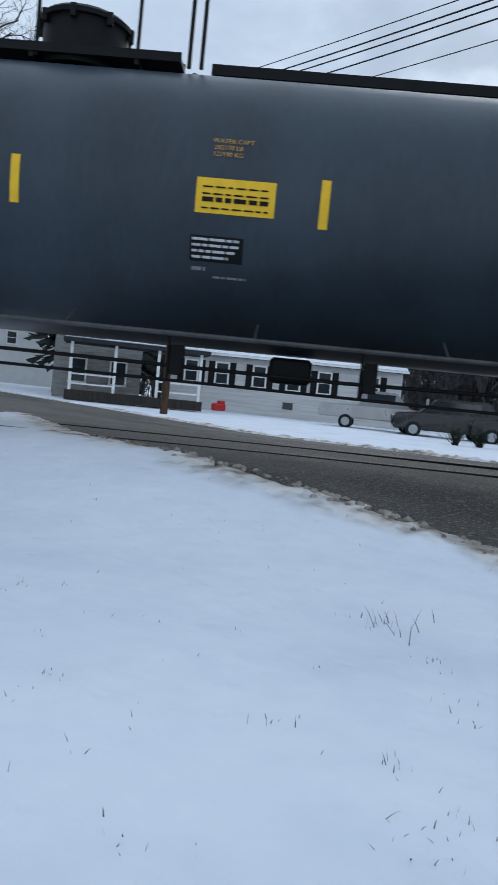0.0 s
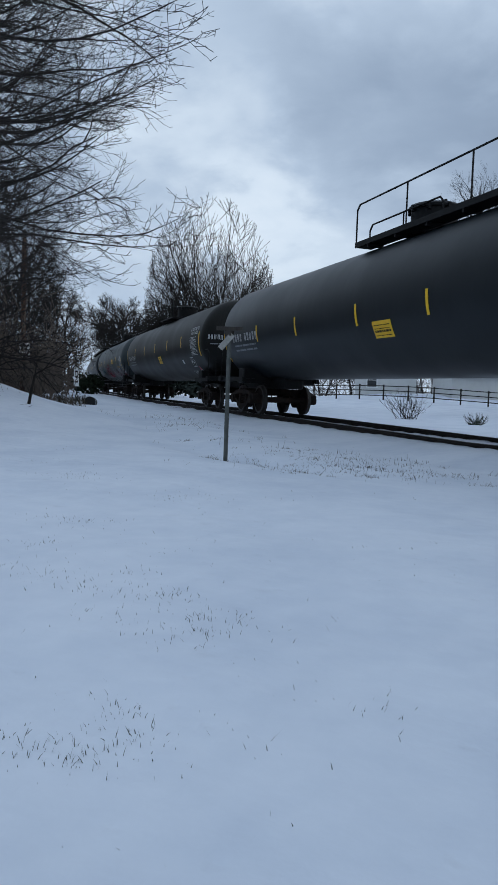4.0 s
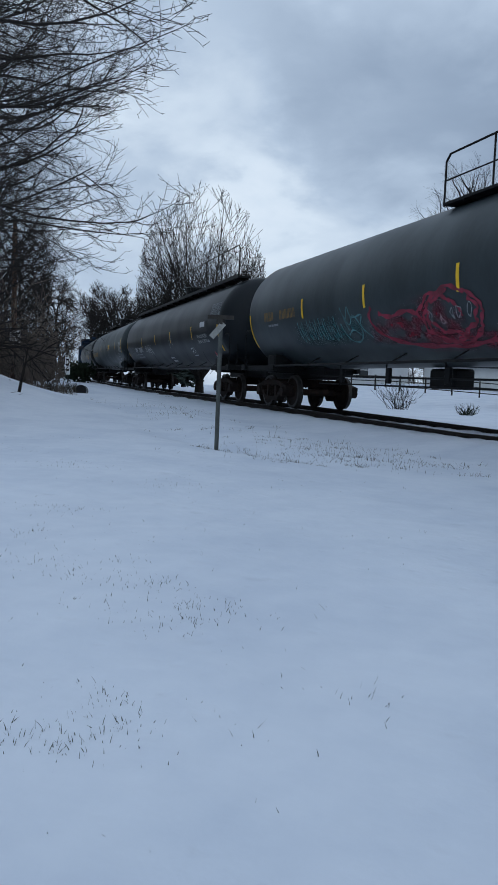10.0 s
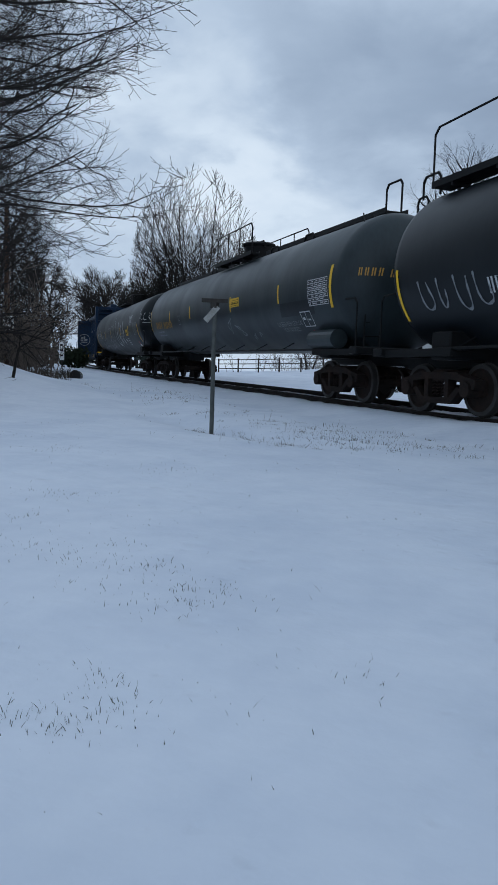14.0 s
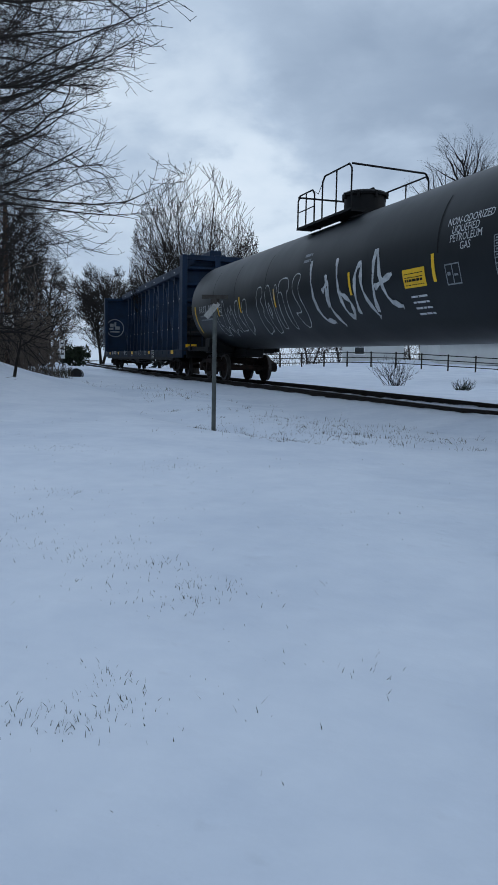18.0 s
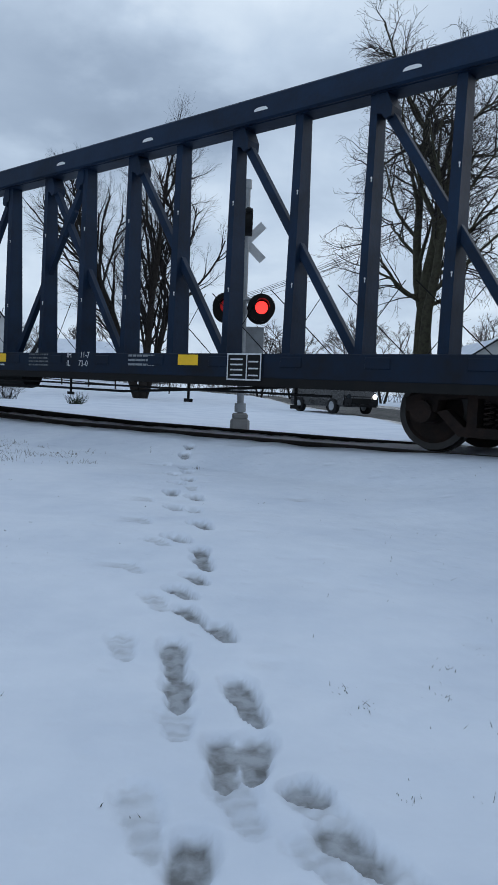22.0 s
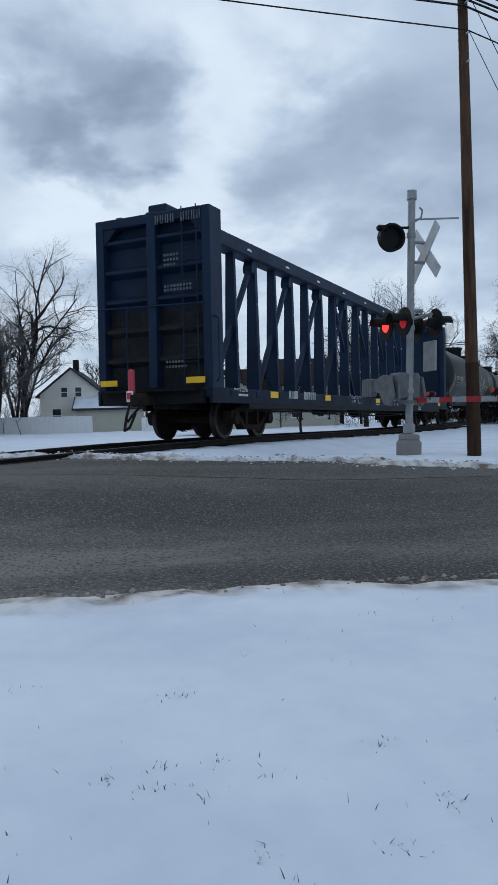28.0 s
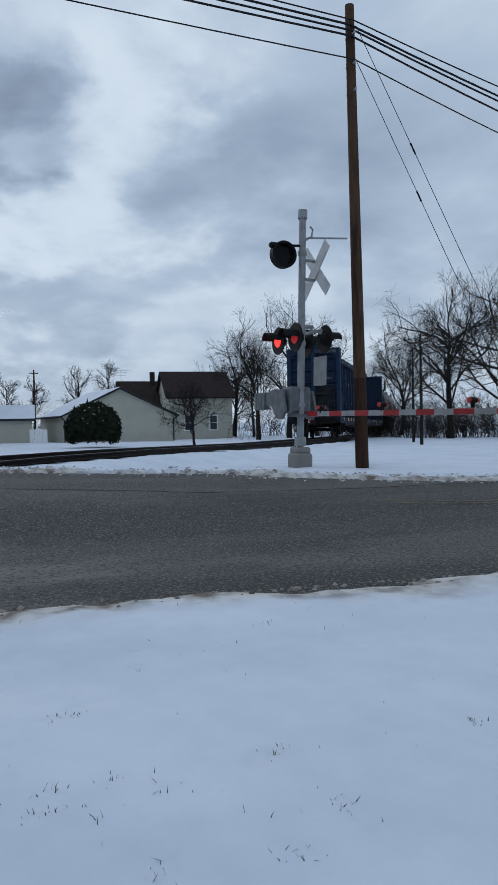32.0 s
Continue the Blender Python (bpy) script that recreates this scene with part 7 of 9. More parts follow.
def reaching_tree(at, heading, seed, label, h=12.0, limbs_n=30, reach=5.2, spread=0.55, low=2.0):
    """A tree at the edge of the wood: long limbs sweep out over the lawn, sag a little and lift at their tips."""
    rnd = random.Random(seed)
    limbs = [([Vector((0.05 * math.sin(k), 0.04 * k, -0.3 + h * k / 8)) for k in range(9)], [0.24 * (1 - 0.1 * k) for k in range(9)], 0)]

    def shoot(p, d, ln, r, lev, sag):
        n = (9, 6, 4, 2)[lev]
        pts, rad, dirs = [p], [r], [d]
        for k in range(n):
            f = (k + 1) / n
            bend = (-sag if f < 0.55 else sag * 1.7) / n
            d = (d + Vector((rnd.gauss(0, 0.11), rnd.gauss(0, 0.11), rnd.gauss(0, 0.10) + bend))).normalized()
            p = p + d * ln / n
            pts.append(p)
            dirs.append(d)
            rad.append(max(r * (1 - 0.88 * f), 0.0042))
        limbs.append((pts, rad, lev + 1))
        if lev == 3:
            return
        m = round((ln / 0.33, ln / 0.27, ln / 0.26)[lev])
        for j in range(m):
            f = 0.10 + 0.9 * (j + rnd.random()) / m
            i = min(int(f * n), n - 1)
            q = pts[i].lerp(pts[i + 1], min(f * n - i, 1.0))
            ax = dirs[i + 1]
            side = ax.cross(Vector((rnd.gauss(0, 0.6), rnd.gauss(0, 0.6), rnd.choice((-1, 1))))).normalized()
            a = rnd.uniform(0.6, 1.12)
            nd = (ax * math.cos(a) + side * math.sin(a) + Vector((0, 0, 0.14))).normalized()
            nl = (1.75, 0.75, 0.30)[lev] * rnd.uniform(0.5, 1.15) * (1.1 - 0.6 * f)
            shoot(q, nd, nl, max(rad[i] * 0.5, 0.0052), lev + 1, 0.22)

    for k in range(limbs_n):
        z = low + (h - low) * (k + rnd.random()) / limbs_n
        a = heading + rnd.gauss(0, spread)
        d = Vector((math.cos(a), math.sin(a), rnd.uniform(0.05, 0.5))).normalized()
        shoot(Vector((0, 0.3 * z / h, z)), d, reach * rnd.uniform(0.72, 1.0) * (1.0 if z < h * 0.75 else 0.75), 0.036 * rnd.uniform(0.7, 1.2), 0, rnd.uniform(0.25, 0.7))
    t = thing("bare_tree", Matrix.Translation(at), label, "tree")
    v, f = tubes([q for q in limbs if q[2] == 0], (10,))
    raw("trunk", v, f, "bark", t, True)
    v, f = tubes([q for q in limbs if q[2] > 0], (6, 6, 4, 3, 3))
    raw("crown", v, f, "twig", t)
    return t


# the wooded bank beside the lawn
BANK = "bare tree on the wooded bank"
reaching_tree(P(51.5, 13.0, 0.3), radians(48), 3, "large bare tree with long limbs reaching over the lawn", 11.5, 27, 5.2, 0.42, 2.8)
reaching_tree(P(50.6, 15.2, 0.3), radians(45), 9, "bare tree with fine upswept limbs on the wooded bank", 9.0, 13, 4.7, 0.4, 3.4)
reaching_tree(P(50.0, 18.5, 0.3), radians(40), 4, "bare tree with thin drooping limbs at the edge of the wood", 11.0, 22, 4.6, 0.7, 2.2)
for k, (az_, d_, h_, ln) in enumerate(((53.0, 19.0, 13.5, (0.08, 0.04)), (47.5, 25.0, 12.0, (0.10, 0.0)), (52.0, 27.0, 14.0, (0, 0)), (46.6, 22.5, 9.0, (0.02, 0.0)), (45.6, 29.0, 9.5, (0.05, 0.0)))):
    bare_tree(P(az_, d_, 0.3), 5 + k, BANK, (h_ * 0.85, 4.4, 2.3, 1.2, 0.6), (13, 8, 5, 4), (0.20, 0.05, 0.017, 0.0085, 0.0050), lean=ln, angle=(1.35, 0.8, 0.75, 0.75), lift=(0.06, 0.03, 0.04, 0.08), first=0.10, wig=0.12, shape=0.15)
for k, (az_, d_, h_) in enumerate(((45.2, 32, 10.5), (49.0, 36, 12), (43.6, 41, 9.5), (46.6, 44, 11), (42.2, 52, 9.5), (44.5, 57, 11), (40.9, 66, 10), (42.6, 74, 11), (40.0, 82, 11), (41.3, 95, 12), (39.4, 105, 13))):
    common_tree(P(az_, d_, 0.3), h_, 20 + k, BANK, px=0.008 + d_ * 0.00010, dense=1.15, angle=(1.1, 0.8, 0.75, 0.8), shape=0.2, first=0.1)
# trees on the far side of the line
fan_tree(P(28.9, 47), 13.2, 4.15, 11, "round-crowned bare tree with many upright stems")
common_tree(P(34.6, 92), 12.5, 12, "bare tree in the distance behind the line", 0.02, stems=3, dense=1.2)
common_tree(P(36.0, 105), 13.5, 13, "bare tree in the distance behind the line", 0.022, stems=3, dense=1.2)
common_tree(P(33.2, 100), 11.5, 14, "bare tree in the distance behind the line", 0.022, stems=3, dense=1.2)
conifer(P(31.6, 72), 9.5, 2.6, 15, "dark spruce beside a bare tree")
conifer(P(30.2, 75), 8.0, 2.4, 16, "dark spruce beside a bare tree")
common_tree(P(3.7, 46), 16.5, 16, "tall bare tree behind the crossing", 0.007, stems=5, dense=1.2, stem_tilt=0.40, angle=(0.6, 0.6, 0.6, 0.7), lift=(0.05, 0.35, 0.2, 0.1))
bare_tree(P(-17.9, 50), 17, "very tall spreading bare tree with a mossy trunk", (23.5, 8.2, 4.4, 2.2, 1.1), (11, 7, 6, 5), (0.44, 0.15, 0.055, 0.020, 0.0105), stems=3, stem_tilt=0.15, bark="mossy_bark", angle=(0.95, 0.85, 0.8, 0.8), lift=(0.05, 0.22, 0.05, -0.05), first=0.30, wig=0.19, shape=0.25, split=2)
conifer(P(-30.0, 47), 21.0, 4.7, 18, "tall dark spruce with uneven hanging boughs", 0.72)
conifer(P(-39.3, 58), 15.6, 3.9, 19, "dark pointed spruce behind the houses")
conifer(P(-43.5, 60), 14.2, 3.6, 20, "dark pointed spruce behind the houses")
conifer(P(-37.6, 62), 10.5, 3.6, 21, "dark spruce behind the houses")
for k, (az_, d_, h_) in enumerate(((-46.5, 66, 14.5), (-48.3, 72, 16.5), (-50.5, 64, 16.5), (-52.4, 70, 18), (-54.5, 66, 17), (-56.8, 70, 17), (-59.0, 62, 16.5), (-61.5, 70, 18), (-35, 74, 16), (-33, 78, 15), (-36.2, 70, 15), (-40.3, 66, 14), (-34.2, 66, 13), (-37, 68, 15), (-45, 72, 16), (-41.5, 74, 16), (-69.5, 60, 14), (-78, 66, 13), (-81, 60, 11), (-84.6, 62, 11), (-86.6, 60, 11), (-88.4, 64, 10), (-64.5, 64, 12))):
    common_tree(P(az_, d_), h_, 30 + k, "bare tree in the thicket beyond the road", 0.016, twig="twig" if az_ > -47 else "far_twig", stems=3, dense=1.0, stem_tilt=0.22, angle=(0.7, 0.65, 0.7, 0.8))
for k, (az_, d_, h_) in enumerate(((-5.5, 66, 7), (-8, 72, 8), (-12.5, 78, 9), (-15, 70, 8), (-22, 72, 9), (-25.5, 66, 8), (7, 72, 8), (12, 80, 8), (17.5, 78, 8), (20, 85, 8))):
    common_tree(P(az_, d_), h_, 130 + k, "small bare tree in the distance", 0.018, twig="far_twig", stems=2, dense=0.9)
fan_tree(P(-74.8, 41), 17.5, 5.0, 60, "tall bare tree with many upright limbs")
spreading_tree(P(-88.8, 68), 15.8, 61, "old spreading tree with drooping twigs beside the white house", 0.10)
for k, (az_, d_, h_) in enumerate(((-134.2, 52, 12.0), (-129.6, 60, 12.6), (-136.0, 48, 10.5), (-126.0, 74, 9.5), (-139.5, 55, 11), (-133.5, 62, 11), (-115.0, 62, 9.6), (-117.4, 70, 12.2), (-119.6, 74, 11), (-122.5, 80, 9.0), (-113.0, 84, 10))):
    spreading_tree(P(az_, d_), h_, 70 + k, "bare spreading tree beyond the road", 0.0, 0.010 + 0.00006 * d_)
spreading_tree(P(-110.0, 45), 4.0, 90, "small crooked tree on the lawn before the houses", 0.0, 0.008)
for k, (az_, d_, h_) in enumerate(((-104.0, 74, 8), (-101.2, 80, 8), (-98.0, 85, 7), (-96.0, 80, 7), (-94.3, 90, 9), (-114.6, 78, 9), (-113.2, 80, 8))):
    common_tree(P(az_, d_), h_, 91 + k, "small bare tree beside the houses", 0.010, dense=1.0, first=0.35, angle=(0.9, 0.8, 0.75, 0.8))


def brush(name, spots, seed, label, mat_name="twig", reach=0.9):
    """Leafless undergrowth: a mass of thin stems and side twigs."""
    rnd = random.Random(seed)
    limbs = []
    for cx, cy, sx, n, h in spots:
        for _ in range(n):
            x, y = cx + rnd.gauss(0, sx), cy + rnd.gauss(0, sx)
            p = Vector((x, y, land(x, y)[0] - 0.1))
            d = Vector((rnd.gauss(0, 0.25), rnd.gauss(0, 0.25), 1)).normalized()
            ln = h * rnd.uniform(0.45, 1.1)
            r = 0.012 + 0.004 * h
            pts, rad = [p], [r]
            for j in range(4):
                d = (d + Vector((rnd.gauss(0, 0.16), rnd.gauss(0, 0.16), rnd.gauss(0, 0.06)))).normalized()
                p = p + d * ln / 4
                pts.append(p)
                rad.append(r * (1 - 0.2 * (j + 1)))
                for _ in range(3):
                    e = (d * 0.6 + Vector((rnd.gauss(0, 0.7), rnd.gauss(0, 0.7), rnd.gauss(0.2, 0.3)))).normalized()
                    limbs.append(([p, p + e * ln * 0.12, p + e * ln * 0.25 + Vector((0, 0, 0.05))], [r * 0.5, r * 0.4, r * 0.3], 3))
            limbs.append((pts, rad, 2))
    v, f = tubes(limbs, (5, 4, 4, 3))
    return tagged(raw(name, v, f, mat_name), label, "undergrowth", kind="stuff")


def spot(azimuth, d, s, n, h):
    p = P(azimuth, d)
    return (p.x, p.y, s, n, h)


brush("bank_undergrowth", [spot(46.5 - 0.13 * k, 24 + 3.2 * k, 1.5 + 0.05 * k, 42, 3.2) for k in range(24)] + [spot(44.5 - 0.11 * k, 34 + 3.4 * k, 1.2, 45, 3.0) for k in range(20)], 5, "brown leafless undergrowth along the wooded bank", "brown_twig")
# far undergrowth takes the paler twig colour, with haze mixed into it
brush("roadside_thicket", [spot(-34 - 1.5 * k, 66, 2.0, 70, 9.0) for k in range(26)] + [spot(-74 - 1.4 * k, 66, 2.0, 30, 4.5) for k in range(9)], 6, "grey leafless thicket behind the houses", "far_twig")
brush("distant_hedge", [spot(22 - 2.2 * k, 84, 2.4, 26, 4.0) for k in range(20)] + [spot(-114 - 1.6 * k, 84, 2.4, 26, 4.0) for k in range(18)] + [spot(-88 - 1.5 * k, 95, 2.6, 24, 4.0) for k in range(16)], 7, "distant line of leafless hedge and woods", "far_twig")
brush("lineside_thicket", [spot(-121.5 - 0.9 * k, 64 + 2 * (k % 3), 1.6, 40, 3.0) for k in range(14)], 8, "dark leafless thicket beyond the line", "twig")


def leaf_mass(at, w, d, h, seed, label, count=2600, size=0.22, mat_name="shrub", name="evergreen_bush"):
    """An uneven dark bush: many small leaf clumps over a lumpy form."""
    rnd = random.Random(seed)
    lumps = [(Vector((rnd.gauss(0, w * 0.22), rnd.gauss(0, d * 0.22), h * rnd.uniform(0.15, 0.72))), rnd.uniform(0.22, 0.4)) for _ in range(12)]
    verts, faces = [], []
    for _ in range(count):
        c, r = rnd.choice(lumps)
        q = Vector((rnd.gauss(0, 1), rnd.gauss(0, 1), rnd.gauss(0, 1))).normalized() * rnd.uniform(0.55, 1.05) ** 0.5
        p = c + Vector((q.x * w * r, q.y * d * r, q.z * h * r * 0.8))
        if p.z < 0:
            continue
        o = len(verts)
        for _ in range(3):
            verts.append(p + Vector((rnd.gauss(0, size), rnd.gauss(0, size), rnd.gauss(0, size))) + Vector(at))
        faces.append((o, o + 1, o + 2))
    return tagged(raw(name, verts, faces, mat_name), label, "bush")


leaf_mass(P(-65.6, 46), 7.6, 5.0, 13.5, 4, "tall ivy-covered dark evergreen clump", 16000, 0.13, "ivy")
leaf_mass(P(-76.5, 42), 4.5, 4.0, 5.5, 5, "dark evergreen bush under a tall tree", 5000, 0.13)
leaf_mass(P(-80.5, 50), 3.6, 3.4, 7.0, 8, "dark evergreen beside bare trees", 4500, 0.13)
leaf_mass(P(38.2, 66), 2.4, 2.4, 2.2, 6, "dark round shrub beside the line", 1500, 0.12)
for k, (az_, d_, w_, h_) in enumerate(((45.2, 30, 3.0, 2.6), (43.4, 38, 3.2, 3.0), (42.0, 47, 3.4, 3.2), (40.8, 58, 3.6, 3.4))):
    leaf_mass(P(az_, d_), w_, w_, h_, 10 + k, "dense brown brush on the bank", 1500, 0.10, "brown_twig", "brush_clump")


# ---- signals, poles and wires ----
def crossing_signal(m, label, with_gate):
    sig = thing("crossing_signal", m, label, "crossing signal", "crossing signals")
    bm = bmesh.new()
    box(bm, 0, 0, 0.10, 0.37, 0.37, 0.32, bevel=0.05)
    box(bm, 0, 0, 0.30, 0.30, 0.30, 0.12, bevel=0.03)
    part("concrete_base", bm, "concrete", sig)
    bm = bmesh.new()
    rod(bm, (0, 0, 0.3), (0, 0, 4.62), 0.068, 18)
    rod(bm, (0, 0, 4.62), (0, 0, 4.78), 0.09, 18)
    rod(bm, (0, 0, 0.38), (0, 0, 0.55), 0.11, 18)
    for z in (2.55, 3.98, 2.30, 1.15):
        rod(bm, (0, 0, z - 0.04), (0, 0, z + 0.04), 0.085, 16)
    part("mast", bm, "alu", sig)
    # crossbuck facing along the road
    for sgn in (-1, 1):
        bm = bmesh.new()
        mm = pose(0.02, 0.28 + 0.012 * sgn, 3.68, 0, sgn * 45, 0)
        box(bm, 0, 0, 0, 1.22 if with_gate else 0.95, 0.02, 0.225 if with_gate else 0.16, mm)
        part("crossbuck_blade", bm, "board_white", sig, "white crossbuck board")
    for z in (3.5, 3.86):
        bm = bmesh.new()
        rod(bm, (0, 0.28, z), (0, 0.02, z), 0.03, 8)
        part("crossbuck_bracket", bm, "alu", sig)
    for face in (-1, 1):
        for x in (-0.33, 0.33):
            bm = bmesh.new()
            yy, zz, rr = face * 0.32, 2.36, 0.26
            lathe(bm, [(yy - face * 0.02, rr), (yy, rr), (yy + face * 0.004, rr - 0.01)], 26, "y")
            bmesh.ops.translate(bm, vec=(x, 0, zz), verts=bm.verts)
            rod(bm, (x, yy, zz), (x, yy - face * 0.15, zz), 0.12, 16, 0.08)
            # half-round hood over the lens
            n = 14
            rows = []
            for yq, sc in ((yy, 1.0), (yy + face * 0.28, 0.9)):
                rows.append([bm.verts.new((x + 0.145 * sc * math.cos(math.pi * (1.0 - k / n)), yq, zz + 0.145 * math.sin(math.pi * (1.0 - k / n)))) for k in range(n + 1)])
            for k in range(n):
                bm.faces.new((rows[0][k], rows[0][k + 1], rows[1][k + 1], rows[1][k]))
            unit = part("flasher", bm, "black_steel", sig, "black flasher unit with a round backing disc")
            bm = bmesh.new()
            lathe(bm, [(yy + face * 0.005, 0.12), (yy + face * 0.03, 0.09), (yy + face * 0.04, 0.02)], 20, "y")
            bmesh.ops.translate(bm, vec=(x, 0, zz), verts=bm.verts)
            part("lens", bm, "red_lamp" if (x < 0) == with_gate else "red_lamp_low", unit, "glowing red lens")
    bm = bmesh.new()
    rod(bm, (0, -0.24, 2.62), (0, 0.24, 2.62), 0.04, 10)
    for yy in (-0.22, 0.22):
        rod(bm, (-0.36, yy, 2.52), (0.36, yy, 2.52), 0.03, 10)
        rod(bm, (0, yy, 2.62), (0, yy, 2.50), 0.03, 8)
        for x in (-0.33, 0.33):
            rod(bm, (x, yy, 2.52), (x, yy, 2.36), 0.028, 8)
    part("flasher_crossarm", bm, "alu", sig)
    # bell and its arm
    bm = bmesh.new()
    pipe(bm, [(0, 0, 4.22), (0, 0.12, 4.28), (0.05, 0.95, 4.36)], 0.018)
    pipe(bm, [(0, 0.05, 4.22), (0, 0.2, 4.32), (0, 0.22, 4.45), (0, 0.16, 4.5)], 0.018)
    part("cable_arm", bm, "alu", sig)
    bm = bmesh.new()
    lathe(bm, [(-0.10, 0.10), (-0.09, 0.22), (-0.05, 0.25), (0.08, 0.25), (0.08, 0.21), (-0.02, 0.18), (-0.03, 0.02)], 24, "x")
    bmesh.ops.translate(bm, vec=(0.02, -0.42, 3.90), verts=bm.verts)
    rod(bm, (0, 0, 4.12), (0, -0.42, 4.08), 0.025, 8)
    box(bm, 0.02, -0.6, 4.06, 0.12, 0.2, 0.1, bevel=0.03)
    part("bell", bm, "black_steel", sig, "black crossing bell")
    bm = bmesh.new()
    box(bm, 0.22, 0.28, 1.78, 0.42, 0.04, 0.54, bevel=0.01)
    part("sign_back", bm, "alu", sig, "blank grey back of a small sign")
    # gate machine with counterweight arms
    bm = bmesh.new()
    box(bm, -0.16, -0.02, 1.24, 0.42, 0.44, 0.50, bevel=0.04)
    box(bm, 0.06, 0.0, 0.95, 0.5, 0.36, 0.05)
    mach = part("gate_machine", bm, "machine_grey", sig, "grey gate machine box")
    for y in (-0.32, 0.32):
        bm = bmesh.new()
        vv = [bm.verts.new((px, y + dy, pz)) for dy in (-0.025, 0.025) for px, pz in ((0.02, 1.06), (-0.10, 0.88), (-0.34, 0.90), (-0.52, 1.12), (-0.78, 1.16), (-0.78, 1.36), (-0.40, 1.46), (-0.10, 1.42))]
        bm.faces.new(vv[:8][::-1]), bm.faces.new(vv[8:])
        for k in range(8):
            bm.faces.new((vv[k], vv[(k + 1) % 8], vv[8 + (k + 1) % 8], vv[8 + k]))
        bmesh.ops.recalc_face_normals(bm, faces=bm.faces)
        arm = part("counterweight_arm", bm, "machine_grey", mach)
        bm = bmesh.new()
        for k in range(4):
            box(bm, -0.84 - 0.11 * k, y, 1.24, 0.10, 0.12, 0.34, bevel=0.012)
        tagged(part("counterweight", bm, "machine_grey", mach, "stacked grey counterweight plates"), kind="stuff")
    if with_gate:
        length, z0 = 6.8, 0.93
        n = 17
        for k in range(n):
            bm = bmesh.new()
            a, b = 0.25 + length * k / n, 0.25 + length * (k + 1) / n
            za, zb = z0 + 0.05 - 0.010 * a, z0 + 0.05 - 0.010 * b
            w = 0.047 - 0.014 * k / n
            vv = [bm.verts.new(p) for p in ((a, -0.02, za - w), (b, -0.02, zb - w), (b, -0.02, zb + w), (a, -0.02, za + w), (a, 0.02, za - w), (b, 0.02, zb - w), (b, 0.02, zb + w), (a, 0.02, za + w))]
            for f in ((0, 1, 2, 3), (7, 6, 5, 4), (0, 4, 5, 1), (3, 2, 6, 7), (0, 3, 7, 4), (1, 5, 6, 2)):
                bm.faces.new([vv[i] for i in f])
            part("gate_stripe", bm, "gate_red" if k % 2 == 0 else "alu", sig)
        for x in (0.75, 2.6, 4.6):
            bm = bmesh.new()
            rod(bm, (x, 0, 0.98), (x, 0, 1.06), 0.03, 10)
            rod(bm, (x, -0.05, 1.08), (x, 0.05, 1.08), 0.04, 12)
            lamp = part("gate_lamp", bm, "black_steel", sig)
            for y in (-0.065, 0.065):
                bm = bmesh.new()
                rod(bm, (x, y - 0.015, 1.08), (x, y + 0.015, 1.08), 0.034, 12)
                part("gate_lens", bm, "red_lamp_dim", lamp, "red gate lamp")
    return sig


def utility_pole(at, height, top_lean=(0, 0), label="brown wooden utility pole", r=0.15, arm=None, butt=0.0, wood="pole_wood"):
    t = thing("utility_pole", Matrix.Translation(at), label, "utility pole", "utility poles")
    bm = bmesh.new()
    seg = 8
    pts = [Vector((top_lean[0] * k / seg, top_lean[1] * k / seg, -0.3 + (height + 0.3) * k / seg)) for k in range(seg + 1)]
    bm2v, f = tubes([(pts, [r * (1 - 0.32 * k / seg) for k in range(seg + 1)], 0)], (14,))
    raw("pole", bm2v, f, wood, t, True)
    bm = bmesh.new()
    rod(bm, pts[-1] - Vector((0, 0, 0.01)), pts[-1] + Vector((0, 0, 0.012)), r * 0.68, 14)
    part("pole_cap", bm, "grey_wood", t)
    if butt:
        low = [Vector((top_lean[0] * z / height, top_lean[1] * z / height, z)) for z in (-0.3, butt * 0.5, butt)]
        raw("pole_butt", *tubes([(low, [r * 1.035, r * 1.0, r * 0.955], 0)], (14,)), "pole_butt", t, True)
    if arm:
        bm = bmesh.new()
        m = Matrix.Rotation(radians(arm), 4, "Z")
        box(bm, 0, 0.1, height - 0.4, 1.0, 0.07, 0.08, m)
        for x in (-0.45, -0.2, 0.2, 0.45):
            rod(bm, m @ Vector((x, 0.1, height - 0.35)), m @ Vector((x, 0.1, height - 0.22)), 0.02, 8)
        part("crossarm", bm, "grey_wood", t)
    for z in (height - 1.6, height - 1.1, height - 0.55):
        bm = bmesh.new()
        p = Vector((top_lean[0] * z / height, top_lean[1] * z / height, z))
        rod(bm, p + Vector((-0.16, 0, 0)), p + Vector((0.16, 0, 0)), 0.022, 8)
        part("bracket_bolt", bm, "galv", t)
    return t


def wire(a, b, sag, r, label="black overhead cable strung between poles", lumps=0, seed=1):
    a, b = Vector(a), Vector(b)
    pts = []
    for k in range(25):
        f = k / 24
        p = a.lerp(b, f)
        p.z -= 4 * sag * f * (1 - f)
        pts.append(p)
    v, f = tubes([(pts, [r] * 25, 0)], (5,))
    ob = raw("overhead_cable", v, f, "cable", None, True)
    tagged(ob, label, "cable", "overhead cables")
    return ob


